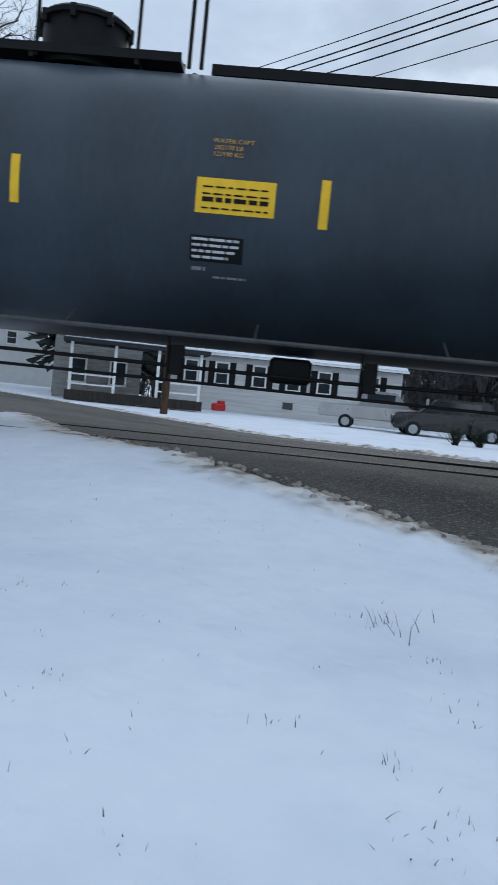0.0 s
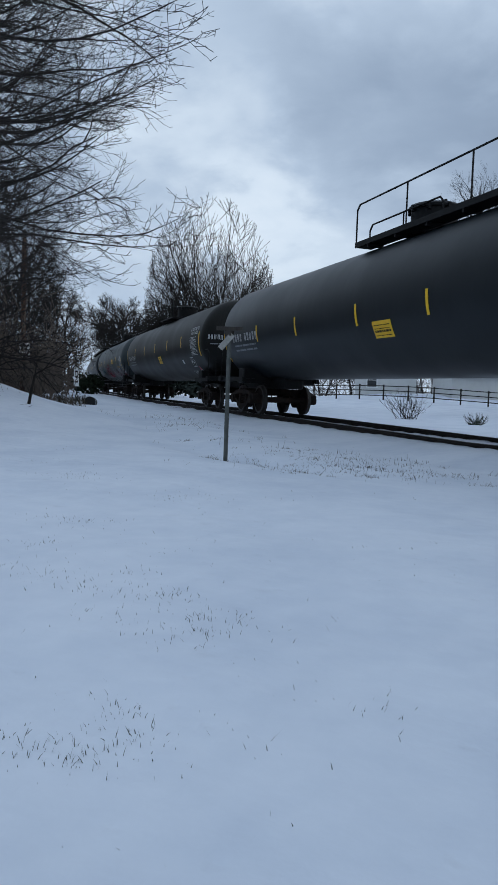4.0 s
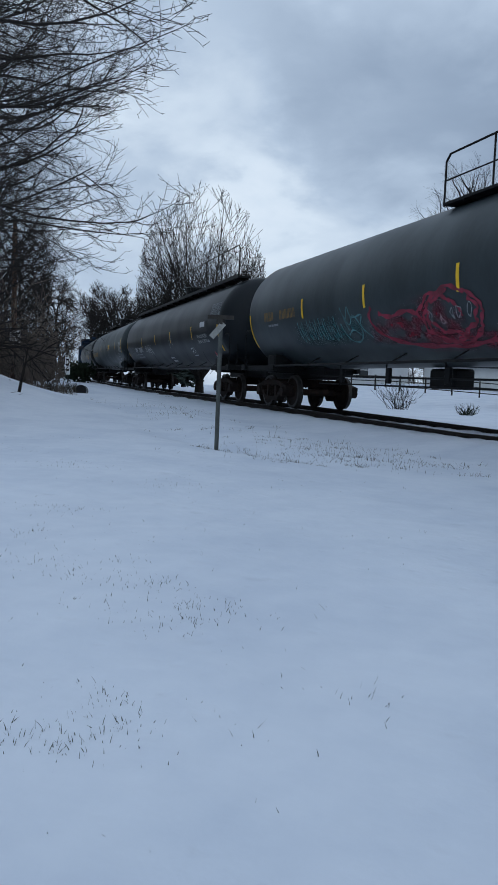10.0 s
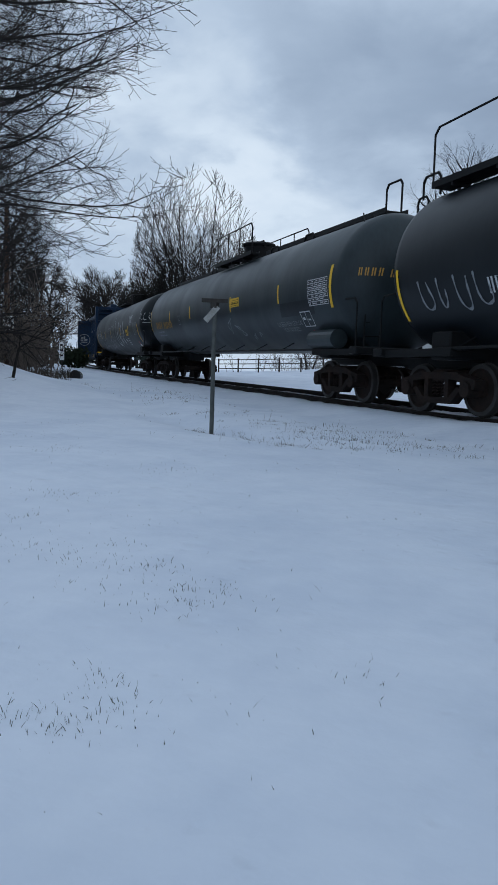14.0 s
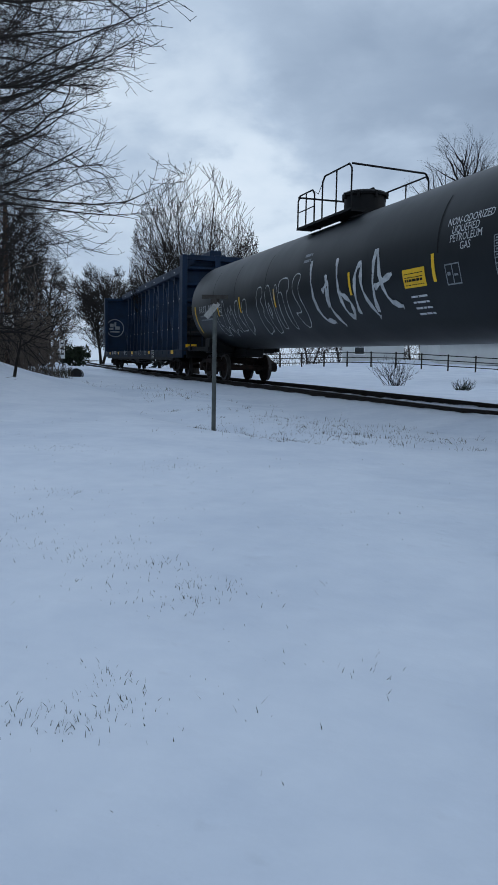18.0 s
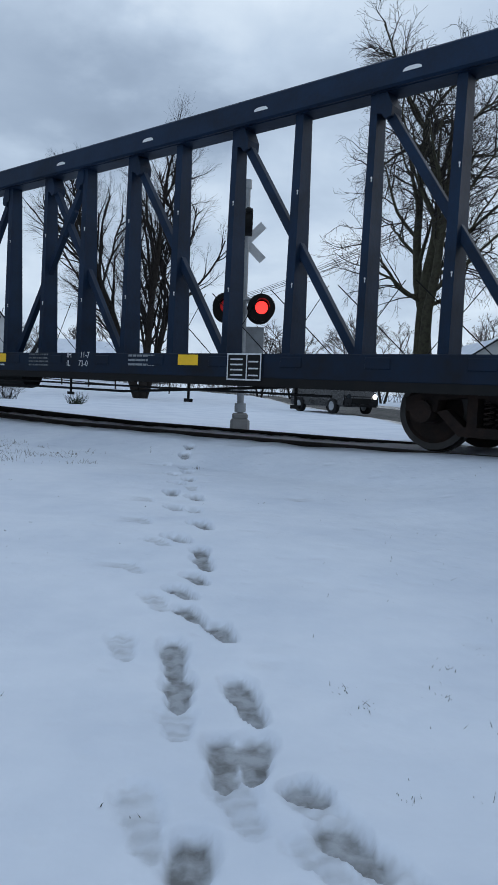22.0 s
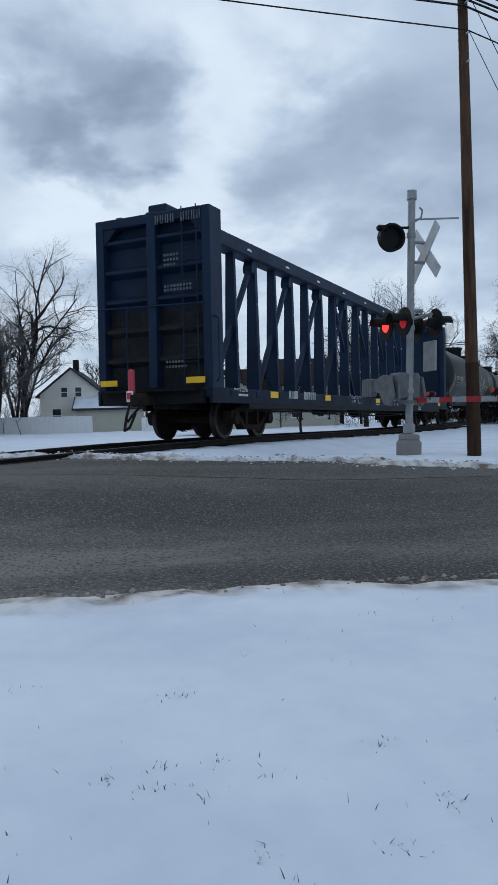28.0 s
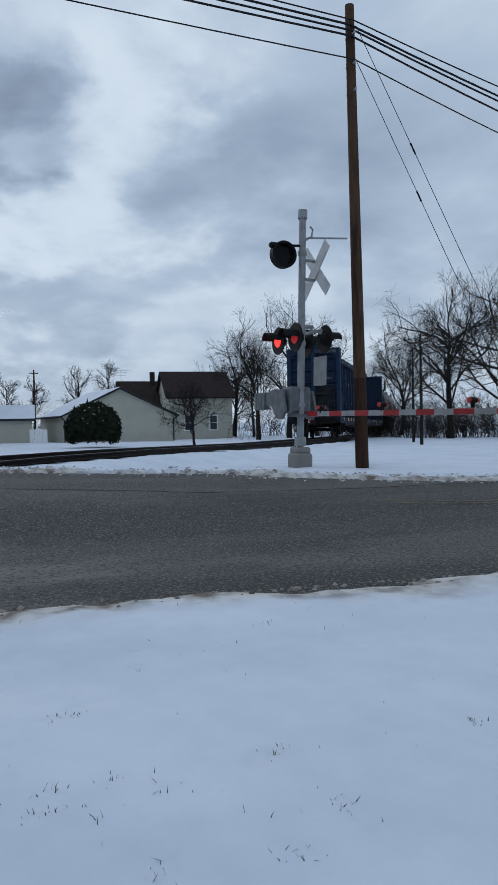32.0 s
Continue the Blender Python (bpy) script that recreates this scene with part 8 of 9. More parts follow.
MAST = Vector((12.90, -6.95, ground_z(12.9, -6.95)))
crossing_signal(Matrix.Translation(MAST) @ Matrix.Rotation(radians(181), 4, "Z") @ Matrix.Rotation(radians(-1.8), 4, "X") @ Matrix.Scale(1.06, 4), "silver crossing signal mast with lowered striped gate and red flashers", True)
MAST2 = P(-4.1, 16.4)
crossing_signal(Matrix.Translation(MAST2) @ Matrix.Rotation(radians(-2), 4, "Z") @ Matrix.Scale(1.15, 4), "silver crossing signal mast with red flashers beyond the track", False)

POLE = Vector((11.98, -7.81, ground_z(12.0, -7.9)))
utility_pole(POLE, 8.72, (0.054, 0.10), r=0.125, butt=1.7)
FARP = P(-34.8, 28.5)
utility_pole(FARP, 12.7, (0.0, 0), r=0.15, label="tall weathered utility pole beside the far houses")
utility_pole(P(-127.5, 36), 5.3, label="dark utility pole with a crossarm by the line", r=0.085, arm=20, wood="bark")
utility_pole(P(-126.9, 41), 5.2, label="plain dark pole beside the line", r=0.08, wood="bark")
utility_pole(P(-98.0, 85), 7.8, label="distant utility pole behind the sheds", r=0.13, arm=70)
utility_pole(P(42.8, 33), 7.0, label="dark utility pole on the wooded bank", r=0.13)
for k, (za, zb, off, r) in enumerate(((8.38, 12.2, 0.0, 0.014), (8.28, 11.9, 0.08, 0.022), (8.18, 11.6, -0.06, 0.020), (8.08, 11.3, 0.05, 0.020), (7.66, 10.8, 0.0, 0.013))):
    a = POLE + Vector((-0.1, 0.1 + off, za))
    wire(a, FARP + Vector((off, 0, zb)), 0.2 + 0.02 * k, r)
    wire(a, P(-160, 46) + Vector((off * 3, 0, za - 0.25 * k)), 0.9 + 0.1 * k, r)
    wire(FARP + Vector((off, 0, zb)), P(-3 + k * 0.4, 78) + Vector((0, 0, zb - 2.0)), 1.0, r)
for dx in (0.0, 0.3):
    g0, g1 = POLE + Vector((0, 0, 7.7 + 2.2 * dx)), POLE + Vector((0.2 + dx, -4.7 - 2.6 * dx, 0.1))
    guy = wire(g0, g1, 0.0, 0.007, "thin steel guy wire with a strain insulator")
    bm = bmesh.new()
    q0, q1 = g0.lerp(g1, 0.30 - dx * 0.2), g0.lerp(g1, 0.325 - dx * 0.2)
    rod(bm, q0, q1, 0.017, 8)
    part("strain_insulator", bm, "black_steel", guy, "dark strain insulator")


# ---- small things on the lawn ----
def sign_post():
    at = Vector((-4.72, 9.05, ground_z(-4.72, 9.05)))
    t = thing("sign_post", Matrix.Translation(at) @ pose(0, 0, 0, 0, 0.4, 0), "galvanised post with a small bent sign and crossbar", "sign post")
    bm = bmesh.new()
    rod(bm, (0, 0, -0.1), (0, 0, 1.78), 0.030, 10)
    part("post", bm, "post_paint", t)
    bm = bmesh.new()
    box(bm, 0, 0, 1.80, 0.36, 0.07, 0.05, pose(0, 0, 0, 0, 0, 25))
    box(bm, 0.0, 0, 1.74, 0.09, 0.09, 0.08)
    part("crossbar", bm, "grey_wood", t)
    bm = bmesh.new()
    box(bm, 0, 0, 0, 0.08, 0.012, 0.26, pose(-0.02, -0.05, 1.62, 0, 40, 20))
    part("sign_plate", bm, "plate_grey", t, "weathered grey sign plate tilted on the post")


sign_post()
CULV = P(37.9, 26.6, 0.0)
CULV.z = land(CULV.x, CULV.y)[0] + 0.17
tagged(raw("culvert_pipe", *tubes([([CULV, CULV + Vector((-0.5, 0.75, -0.02))], [0.20, 0.20], 0)], (18,)), "pipe", None, True), "end of a black drain pipe in the snow", "pipe")
bm = bmesh.new()
rod(bm, CULV + Vector((0, 0, 0)), CULV + Vector((0.012, -0.018, 0)), 0.195, 18)
tagged(part("pipe_mouth", bm, "pipe"), "dark open mouth of a drain pipe", "pipe")
twig_mass(CULV + Vector((-0.45, -0.05, -0.15)), 0.5, 0.45, 44, "dark dead weed beside the drain pipe", 10)


def sapling():
    at = P(42.45, 17.5)
    at.z = land(at.x, at.y)[0]
    stem = [Vector((0, 0, -0.1)), Vector((0.10, 0.03, 0.45)), Vector((0.22, 0.06, 0.95))]
    fork = [stem[-1], Vector((0.55, 0.1, 1.12)), Vector((0.95, 0.1, 1.5))]
    limbs = [(stem, [0.055, 0.045, 0.035], 0), (fork, [0.026, 0.02, 0.012], 0), ([fork[1], Vector((0.9, 0.2, 1.28)), Vector((1.2, 0.2, 1.34))], [0.02, 0.014, 0.008], 0), ([stem[-1], Vector((0.35, 0.0, 1.4)), Vector((0.75, 0.0, 1.62))], [0.025, 0.016, 0.01], 0)]
    t = thing("broken_sapling", Matrix.Translation(at) @ Matrix.Scale(0.72, 4), "short leaning broken sapling with forked bare branches", "tree")
    v, f = tubes(limbs[:1], (9,))
    raw("stem", v, f, "bark", t, True)
    v, f = tubes(limbs[1:], (6,))
    raw("branches", v, f, "bark", t, True)


sapling()


def marker_sign(at, h, w, hh, label):
    t = thing("marker_sign", Matrix.Translation(at), label, "sign")
    bm = bmesh.new()
    rod(bm, (0, 0.03, -0.1), (0, 0.03, h), 0.03, 8)
    part("post", bm, "grey_wood", t)
    bm = bmesh.new()
    face = pose(0, 0, h - hh / 2, 0, 0, 38)
    box(bm, 0, 0, 0, w, 0.03, hh, face)
    plate = part("plate", bm, "white", t, "white sign plate")
    bm = bmesh.new()
    for k in range(3):
        box(bm, 0, -0.02, hh * (0.28 - 0.27 * k), w * 0.62, 0.006, hh * 0.09, face)
    tagged(part("stencil_marking", bm, "black_steel", plate), kind="stuff")


marker_sign(P(38.9, 52), 1.9, 0.34, 1.3, "tall narrow white marker sign beside the line")
marker_sign(P(42.7, 32.4), 2.35, 0.42, 0.62, "small white sign on a post against the bank")


CLUMPS = (
    (-7.04, 8.57), (-6.4, 7.1), (-5.06, 6.28), (-5.08, 6.05), (-3.23, 3.46), (-3.11, 3.55), (-3.56, 4.33), (-3.48, 4.39), (-2.54, 3.05), (-2.68, 2.85), (-2.3, 2.86), (-3.57, 5.62), (-3.43, 5.73), (-2.26, 3.23), (-1.92, 2.88), (-1.85, 2.93), (-1.83, 2.5), (-1.42, 2.5), (-1.41, 2.54), (-1.49, 2.35), (-1.31, 1.77), (-1.28, 1.81), (-1.21, 1.6), (-1.18, 1.65), (-1.41, 1.48), (-1.34, 1.48), (-1.29, 1.52), (-1.21, 1.55), (-1.5, 2.7), (-1.36, 2.79), (-0.66, 2.17),
    (4.67, 4.28), (3.83, 2.27), (2.41, 1.59), (2.39, 1.22), (2.06, 1.29), (1.59, 1.17), (1.48, 0.92), (1.56, 0.85), (1.35, 0.88), (2.37, 0.72), (1.61, 0.43), (1.51, 1.55), (2.46, 1.01),
)
CLUMPS_BY_ROAD = (
    (1.92, -0.51), (1.81, -0.61), (2.44, -0.48), (1.88, -0.97), (1.82, -1.63), (1.57, -0.98), (1.42, -0.81), (1.48, -0.49), (3.2, -1.57), (1.83, -0.32), (1.97, 0.28), (1.75, 0.25), (1.69, 0.07), (1.92, -0.19), (1.95, -0.35), (2.45, 0.25), (3.1, 0.86), (3.2, 0.64), (2.7, 0.03),
    (0.54, 2.31), (0.58, 2.15), (0.93, 2.46), (1.12, 2.63), (0.84, 2.22), (1.08, 2.09), (0.56, 1.65),
)


def grass():
    rnd = random.Random(12)
    verts, faces = [], []

    def blade(x, y, h, lean, wide=1.0):
        z = land(x, y)[0] - 0.01
        a = rnd.uniform(0, 2 * math.pi)
        w = rnd.uniform(0.0010, 0.0019) * wide
        c, s = math.cos(a) * w, math.sin(a) * w
        lx, ly = rnd.gauss(0, lean) * h, rnd.gauss(0, lean) * h
        o = len(verts)
        h += 0.01
        verts.extend([(x - c, y - s, z), (x + c, y + s, z), (x + lx * 0.5 + c * 0.8, y + ly * 0.5 + s * 0.8, z + h * 0.6), (x + lx * 0.5 - c * 0.8, y + ly * 0.5 - s * 0.8, z + h * 0.6), (x + lx, y + ly, z + h)])
        faces.extend([(o, o + 1, o + 2, o + 3), (o + 3, o + 2, o + 4)])

    # loose blades over the near lawn
    for k in range(420):
        a, d = radians(rnd.uniform(-130, 60)), 1.2 + 6.5 * rnd.random() ** 1.4
        x, y = -math.sin(a) * d, math.cos(a) * d
        if x > road_near(y) - 0.2 or abs(x) < 0.6 and 1 < y < 9 and rnd.random() < 0.8:
            continue
        for _ in range(rnd.choice((1, 1, 1, 2, 3))):
            blade(x + rnd.gauss(0, 0.035), y + rnd.gauss(0, 0.035), rnd.uniform(0.006, 0.024), 0.8)
    # tufts
    for x, y in CLUMPS:
        far = 1 + 0.12 * math.hypot(x, y)
        for _ in range(rnd.choice((4, 6, 9))):
            blade(x + rnd.gauss(0, 0.04 * far), y + rnd.gauss(0, 0.03 * far), rnd.uniform(0.010, 0.030), 0.6)
    for x, y in CLUMPS_BY_ROAD:
        for _ in range(rnd.choice((7, 10, 14))):
            blade(x + rnd.gauss(0, 0.022), y + rnd.gauss(0, 0.03), rnd.uniform(0.004, 0.016), 0.9, 1.2)
    for x, y in CLUMPS[:31]:
        wide = 0.03 + 0.022 * math.hypot(x, y)
        for _ in range(round(rnd.choice((8, 12, 18)) * (1 + 0.2 * y))):
            blade(x + rnd.gauss(0, 1.7 * wide), y + rnd.gauss(0, wide), rnd.uniform(0.006, 0.022), 0.7, 1.0)
    for _ in range(22):
        blade(2.62 + rnd.gauss(0, 0.10), 1.97 + rnd.gauss(0, 0.10), rnd.uniform(0.02, 0.09), 0.45, 1.5)
    ob = raw("grass_blades", verts, faces, "grass_blade")
    tagged(ob, "frozen grass blades sticking out of the snow", "grass", kind="stuff")
    verts.clear(), faces.clear()
    for cx, cy, sx, sy, n, hh in ((-4.5, 10.2, 0.5, 0.35, 300, 0.06), (-3.6, 9.3, 0.45, 0.3, 420, 0.08), (-3.0, 9.7, 0.5, 0.35, 420, 0.08), (-3.9, 11.0, 0.6, 0.2, 120, 0.08), (-2.3, 9.2, 0.35, 0.3, 220, 0.09), (-1.9, 9.0, 0.4, 0.3, 60, 0.09), (-1.2, 8.7, 0.5, 0.3, 25, 0.10), (-5.7, 11.8, 0.6, 0.3, 160, 0.09), (-8.3, 14.4, 0.8, 0.4, 170, 0.12), (-10.0, 16.5, 0.9, 0.5, 170, 0.14), (-4.72, 8.98, 0.14, 0.10, 50, 0.10), (-2.6, 8.5, 0.8, 0.2, 90, 0.06)):
        # ragged tufts of unequal size with single stalks between them
        for _ in range(n // 7):
            tx, ty = cx + rnd.gauss(0, sx * 1.25), cy + rnd.gauss(0, sy * 1.7)
            size = rnd.choice((0.02, 0.03, 0.05, 0.09))
            for _ in range(rnd.choice((1, 2, 5, 8, 18))):
                blade(tx + rnd.gauss(0, size * 1.6), ty + rnd.gauss(0, size), rnd.uniform(0.1, 0.7) * hh * (0.6 + 6 * size), 0.9, 1.7)
        for _ in range(n // 30):
            blade(cx + rnd.gauss(0, sx * 1.3), cy + rnd.gauss(0, sy * 1.7), rnd.uniform(0.9, 1.9) * hh, 0.3, 1.4)
    # a brown fringe on the crest of the bank
    for k in range(1500):
        p = P(38.2 + 4.6 * rnd.random(), 24 + 9 * rnd.random())
        blade(p.x, p.y, rnd.uniform(0.05, 0.32), 0.4, 4.0)
    ob = raw("dry_grass", verts, faces, "dry_grass")
    tagged(ob, "patches of dry brown grass beside the line", "grass", kind="stuff")


grass()
twig_mass(P(13.5, 33), 1.6, 1.2, 5, "twiggy leafless bush beyond the line", 40)
twig_mass(P(8.5, 29), 0.9, 0.45, 6, "dark tuft in the snow beyond the line", 50, mat_name="shrub")


def fence():
    t = thing("rail_fence", Matrix.Identity(4), "dark wooden three-rail fence beyond the line", "fence")
    a, b = P(27, 66), P(1.5, 56)
    n = 14
    pp = [a.lerp(b, k / n) for k in range(n + 1)]
    for k, p in enumerate(pp):
        z = land(p.x, p.y)[0]
        bm = bmesh.new()
        box(bm, p.x, p.y, z + 0.6, 0.10, 0.10, 1.25)
        part("post", bm, "grey_wood", t)
        if k:
            q = pp[k - 1]
            for h in (0.35, 0.75, 1.12):
                bm = bmesh.new()
                rod(bm, (q.x, q.y, land(q.x, q.y)[0] + h), (p.x, p.y, z + h), 0.035, 6)
                part("rail", bm, "grey_wood", t)


fence()


# ---- houses ----
def gable_house(at, yaw, w, d, h, rise, wall, roof, label, snow=False, windows=(), name="house", over=0.35, door=None, category="house"):
    """A house with its gable wall to -y and its eaves along y."""
    t = thing(name, Matrix.Translation(at) @ Matrix.Rotation(radians(yaw), 4, "Z"), label, category)
    bm = bmesh.new()
    pts = [(-w / 2, -0.3), (w / 2, -0.3), (w / 2, h), (0, h + rise), (-w / 2, h)]
    f0 = [bm.verts.new((x, 0, z)) for x, z in pts]
    f1 = [bm.verts.new((x, d, z)) for x, z in pts]
    bm.faces.new(f0[::-1]), bm.faces.new(f1)
    for k in range(5):
        bm.faces.new((f0[k], f0[(k + 1) % 5], f1[(k + 1) % 5], f1[k]))
    bmesh.ops.recalc_face_normals(bm, faces=bm.faces)
    part("wall", bm, wall, t)
    for s in (-1, 1):
        bm = bmesh.new()
        sl = rise / (w / 2)
        ex = w / 2 + over
        for y0, y1, lift, th in ((-over, d + over, 0.03, 0.14),):
            v = [bm.verts.new(p) for p in ((0, y0, h + rise + lift), (s * ex, y0, h - sl * over + lift), (s * ex, y1, h - sl * over + lift), (0, y1, h + rise + lift), (0, y0, h + rise + lift + th), (s * ex, y0, h - sl * over + lift + th), (s * ex, y1, h - sl * over + lift + th), (0, y1, h + rise + lift + th))]
            for f in ((0, 1, 2, 3), (7, 6, 5, 4), (0, 4, 5, 1), (1, 5, 6, 2), (2, 6, 7, 3), (3, 7, 4, 0)):
                bm.faces.new([v[i] for i in f])
        bmesh.ops.recalc_face_normals(bm, faces=bm.faces)
        part("roof", bm, roof, t)
        if snow:
            bm = bmesh.new()
            v = [bm.verts.new(p) for p in ((0, -over + 0.1, h + rise + 0.20), (s * (ex - 0.1), -over + 0.1, h - sl * over + 0.22), (s * (ex - 0.1), d + over - 0.1, h - sl * over + 0.22), (0, d + over - 0.1, h + rise + 0.20))]
            bm.faces.new(v if s > 0 else v[::-1])
            part("roof_snow", bm, "snow", t, "thin snow on the roof")
    for side, u, z, ww, hh in windows:
        bm, bf = bmesh.new(), bmesh.new()
        if side == "gable":
            m = pose(u, -0.02, z)
        elif side == "left":
            m = pose(-w / 2 - 0.02, u, z, 0, 0, -90)
        else:
            m = pose(w / 2 + 0.02, u, z, 0, 0, 90)
        box(bm, 0, 0.01, 0, ww, 0.03, hh, m)
        win = part("window", bm, "glass", t)
        for cx, cz, sx, sz in ((-ww / 2, 0, 0.09, hh + 0.1), (ww / 2, 0, 0.09, hh + 0.1), (0, hh / 2, ww, 0.09), (0, -hh / 2, ww + 0.16, 0.10), (0, 0, ww, 0.05)):
            box(bf, cx, -0.02, cz, sx, 0.05, sz, m)
        part("frame", bf, "white", win)
    return t


# beyond the track, at the corner of the road
gable_house(P(15.2, 68, 1.2), 15, 5.5, 8, 3.4, 3.4, "siding_white", "roof_dark", "tall narrow white house with a steep gable", windows=(("gable", 0, 3.6, 1.0, 1.9), ("gable", -1.2, 1.2, 0.9, 1.3)))
gable_house(P(11.0, 66, 1.2), -60, 5, 9, 1.7, 1.3, "siding_white", "roof_dark", "low white house wing", snow=True)
gable_house(P(-23.2, 62), -5, 8, 10, 3.0, 2.6, "siding_white", "roof_dark", "white house with snow on its roof", snow=True, windows=(("gable", 0, 3.6, 0.8, 1.0),))
gable_house(P(-29.6, 38), -26, 4.3, 8, 3.5, 2.5, "grey_clapboard", "roof_dark", "weathered grey house with a steep gable", snow=True, windows=(("gable", -0.5, 3.6, 0.55, 1.4), ("gable", 0.45, 3.6, 0.45, 1.4), ("gable", -1.0, 1.4, 0.8, 1.2), ("gable", 1.0, 1.4, 0.8, 1.2)))
gable_house(P(-37.6, 56), -62, 6.0, 9, 4.2, 3.0, "grey_clapboard", "roof_dark", "grey clapboard house with a snowy roof", snow=True, windows=(("gable", 0, 4.2, 0.7, 1.0),))


def long_house():
    """A long low clapboard house with dark shutters, its eaves along the road."""
    w, d = 6.0, 13.5
    t = gable_house(P(-35.6, 46.5), -133, w, d, 3.2, 0.95, "clapboard", "roof_dark", "long low white clapboard house with dark shutters", snow=True, windows=tuple(("right", u, 2.15, 0.75, 1.25) for u in (1.2, 3.0, 5.2, 7.2, 9.0, 11.8)))
    for u in (1.2, 3.0, 5.2, 7.2, 9.0, 11.8):
        for sgn in (-1, 1):
            bm = bmesh.new()
            box(bm, w / 2 + 0.04, u + sgn * 0.62, 2.15, 0.05, 0.36, 1.35)
            part("shutter", bm, "black_steel", t, "dark window shutter")
    for u in (7.0, 9.8, 12.4):
        bm = bmesh.new()
        box(bm, w / 2 + 0.03, u, 0.62, 0.05, 0.6, 0.4)
        part("cellar_window", bm, "glass", t)
    bm = bmesh.new()
    box(bm, w / 2 + 0.35, d / 2, 3.22, 0.10, d + 0.6, 0.14)
    part("gutter", bm, "white", t)


long_house()


def porch(at, yaw):
    t = thing("porch", Matrix.Translation(at) @ Matrix.Rotation(radians(yaw), 4, "Z"), "open porch with white posts and a snowy roof", "porch")
    bm = bmesh.new()
    box(bm, 0, 0, 0.22, 6.4, 2.2, 0.44)
    part("floor", bm, "grey_wood", t)
    bm = bmesh.new()
    box(bm, 0, 0, 2.75, 6.8, 2.6, 0.18)
    part("roof", bm, "roof_dark", t)
    bm = bmesh.new()
    box(bm, 0, 0, 2.88, 6.7, 2.5, 0.08, bevel=0.02)
    part("roof_snow", bm, "snow", t)
    for x in (-3.0, -1.0, 1.0, 3.0):
        bm = bmesh.new()
        box(bm, x, -1.0, 1.55, 0.13, 0.13, 2.25)
        part("post", bm, "white", t)
    for x in (-2.0, 2.0):
        for z in (0.75, 1.2):
            bm = bmesh.new()
            box(bm, x, -1.0, z, 1.9, 0.06, 0.07)
            part("rail", bm, "white", t)


porch(P(-32.4, 36), -30)
bm = bmesh.new()
box(bm, 0, 0, 0.24, 0.8, 0.45, 0.40, Matrix.Translation(P(-39.0, 41)), 0.08)
box(bm, 0.15, 0, 0.50, 0.4, 0.35, 0.2, Matrix.Translation(P(-39.0, 41)), 0.06)
tagged(part("snow_blower", bm, "red"), "small red garden machine by the house", "garden machine")
# beyond the road on the other side of the line
WHITE_HOUSE = gable_house(P(-92.4, 66), -100, 5.4, 9, 3.3, 2.2, "cream_boards", "roof_dark", "cream-white two-storey house with a dark roof", windows=(("gable", -1.3, 1.5, 0.8, 1.2), ("gable", 1.3, 1.5, 0.8, 1.2), ("gable", -0.6, 3.5, 0.6, 0.9), ("gable", 0.6, 3.5, 0.6, 0.9)))
bm = bmesh.new()
box(bm, 0.2, 2.2, 5.7, 0.5, 0.5, 1.5, bevel=0.03)
part("chimney", bm, "roof_brown", WHITE_HOUSE, "brick chimney")
GARAGE = gable_house(P(-104.35, 62), -89, 9.4, 11, 2.2, 2.2, "siding_cream", "roof_dark", "cream garage with a low gable roof under snow", snow=True, category="garage", name="garage")
gable_house(P(-97.8, 66), -8, 6.0, 5.6, 2.0, 1.1, "siding_cream", "roof_dark", "long cream shed with a snowy roof", snow=True, category="shed", name="shed")
for x in (-4.62, 4.62):
    bm = bmesh.new()
    pipe(bm, [(x * 1.06, -0.25, 2.1), (x, -0.06, 1.85), (x, -0.06, 0.05)], 0.05, 6)
    part("downspout", bm, "roof_dark", GARAGE, "dark downspout at the corner")
HOUSE_B = gable_house(P(-107.6, 78), 172, 7.0, 6.6, 4.3, 2.6, "siding_cream", "roof_brown", "cream house with a brown shingle roof", windows=(("gable", -1.4, 3.6, 0.8, 1.3), ("gable", 1.2, 1.4, 0.8, 1.3), ("right", 2, 1.6, 0.8, 1.5), ("right", 4.6, 1.6, 0.8, 1.5)))
WING = gable_house(P(-104.3, 81), 172, 5.5, 5.2, 3.4, 2.7, "siding_cream", "roof_brown", "lower wing of a brown-roofed cream house")
bm = bmesh.new()
box(bm, 0.3, 3.55, 6.3, 0.5, 0.5, 1.9, bevel=0.03)
part("chimney", bm, "roof_brown", WING, "brick chimney")
bm = bmesh.new()
rod(bm, (0, 0.2, 5.9), (0, 0.2, 7.5), 0.025, 6)
for z, half in ((7.45, 1.0), (7.2, 0.6), (6.9, 0.45)):
    rod(bm, (-0.2, 0.2 - half, z), (0.2, 0.2 + half, z), 0.016, 5)
for y in (-0.7, -0.3, 0.3, 0.8):
    rod(bm, (-0.35, 0.2 + y, 7.45), (0.35, 0.2 + y, 7.45), 0.012, 5)
part("roof_antenna", bm, "galv", WING, "thin metal roof antenna")


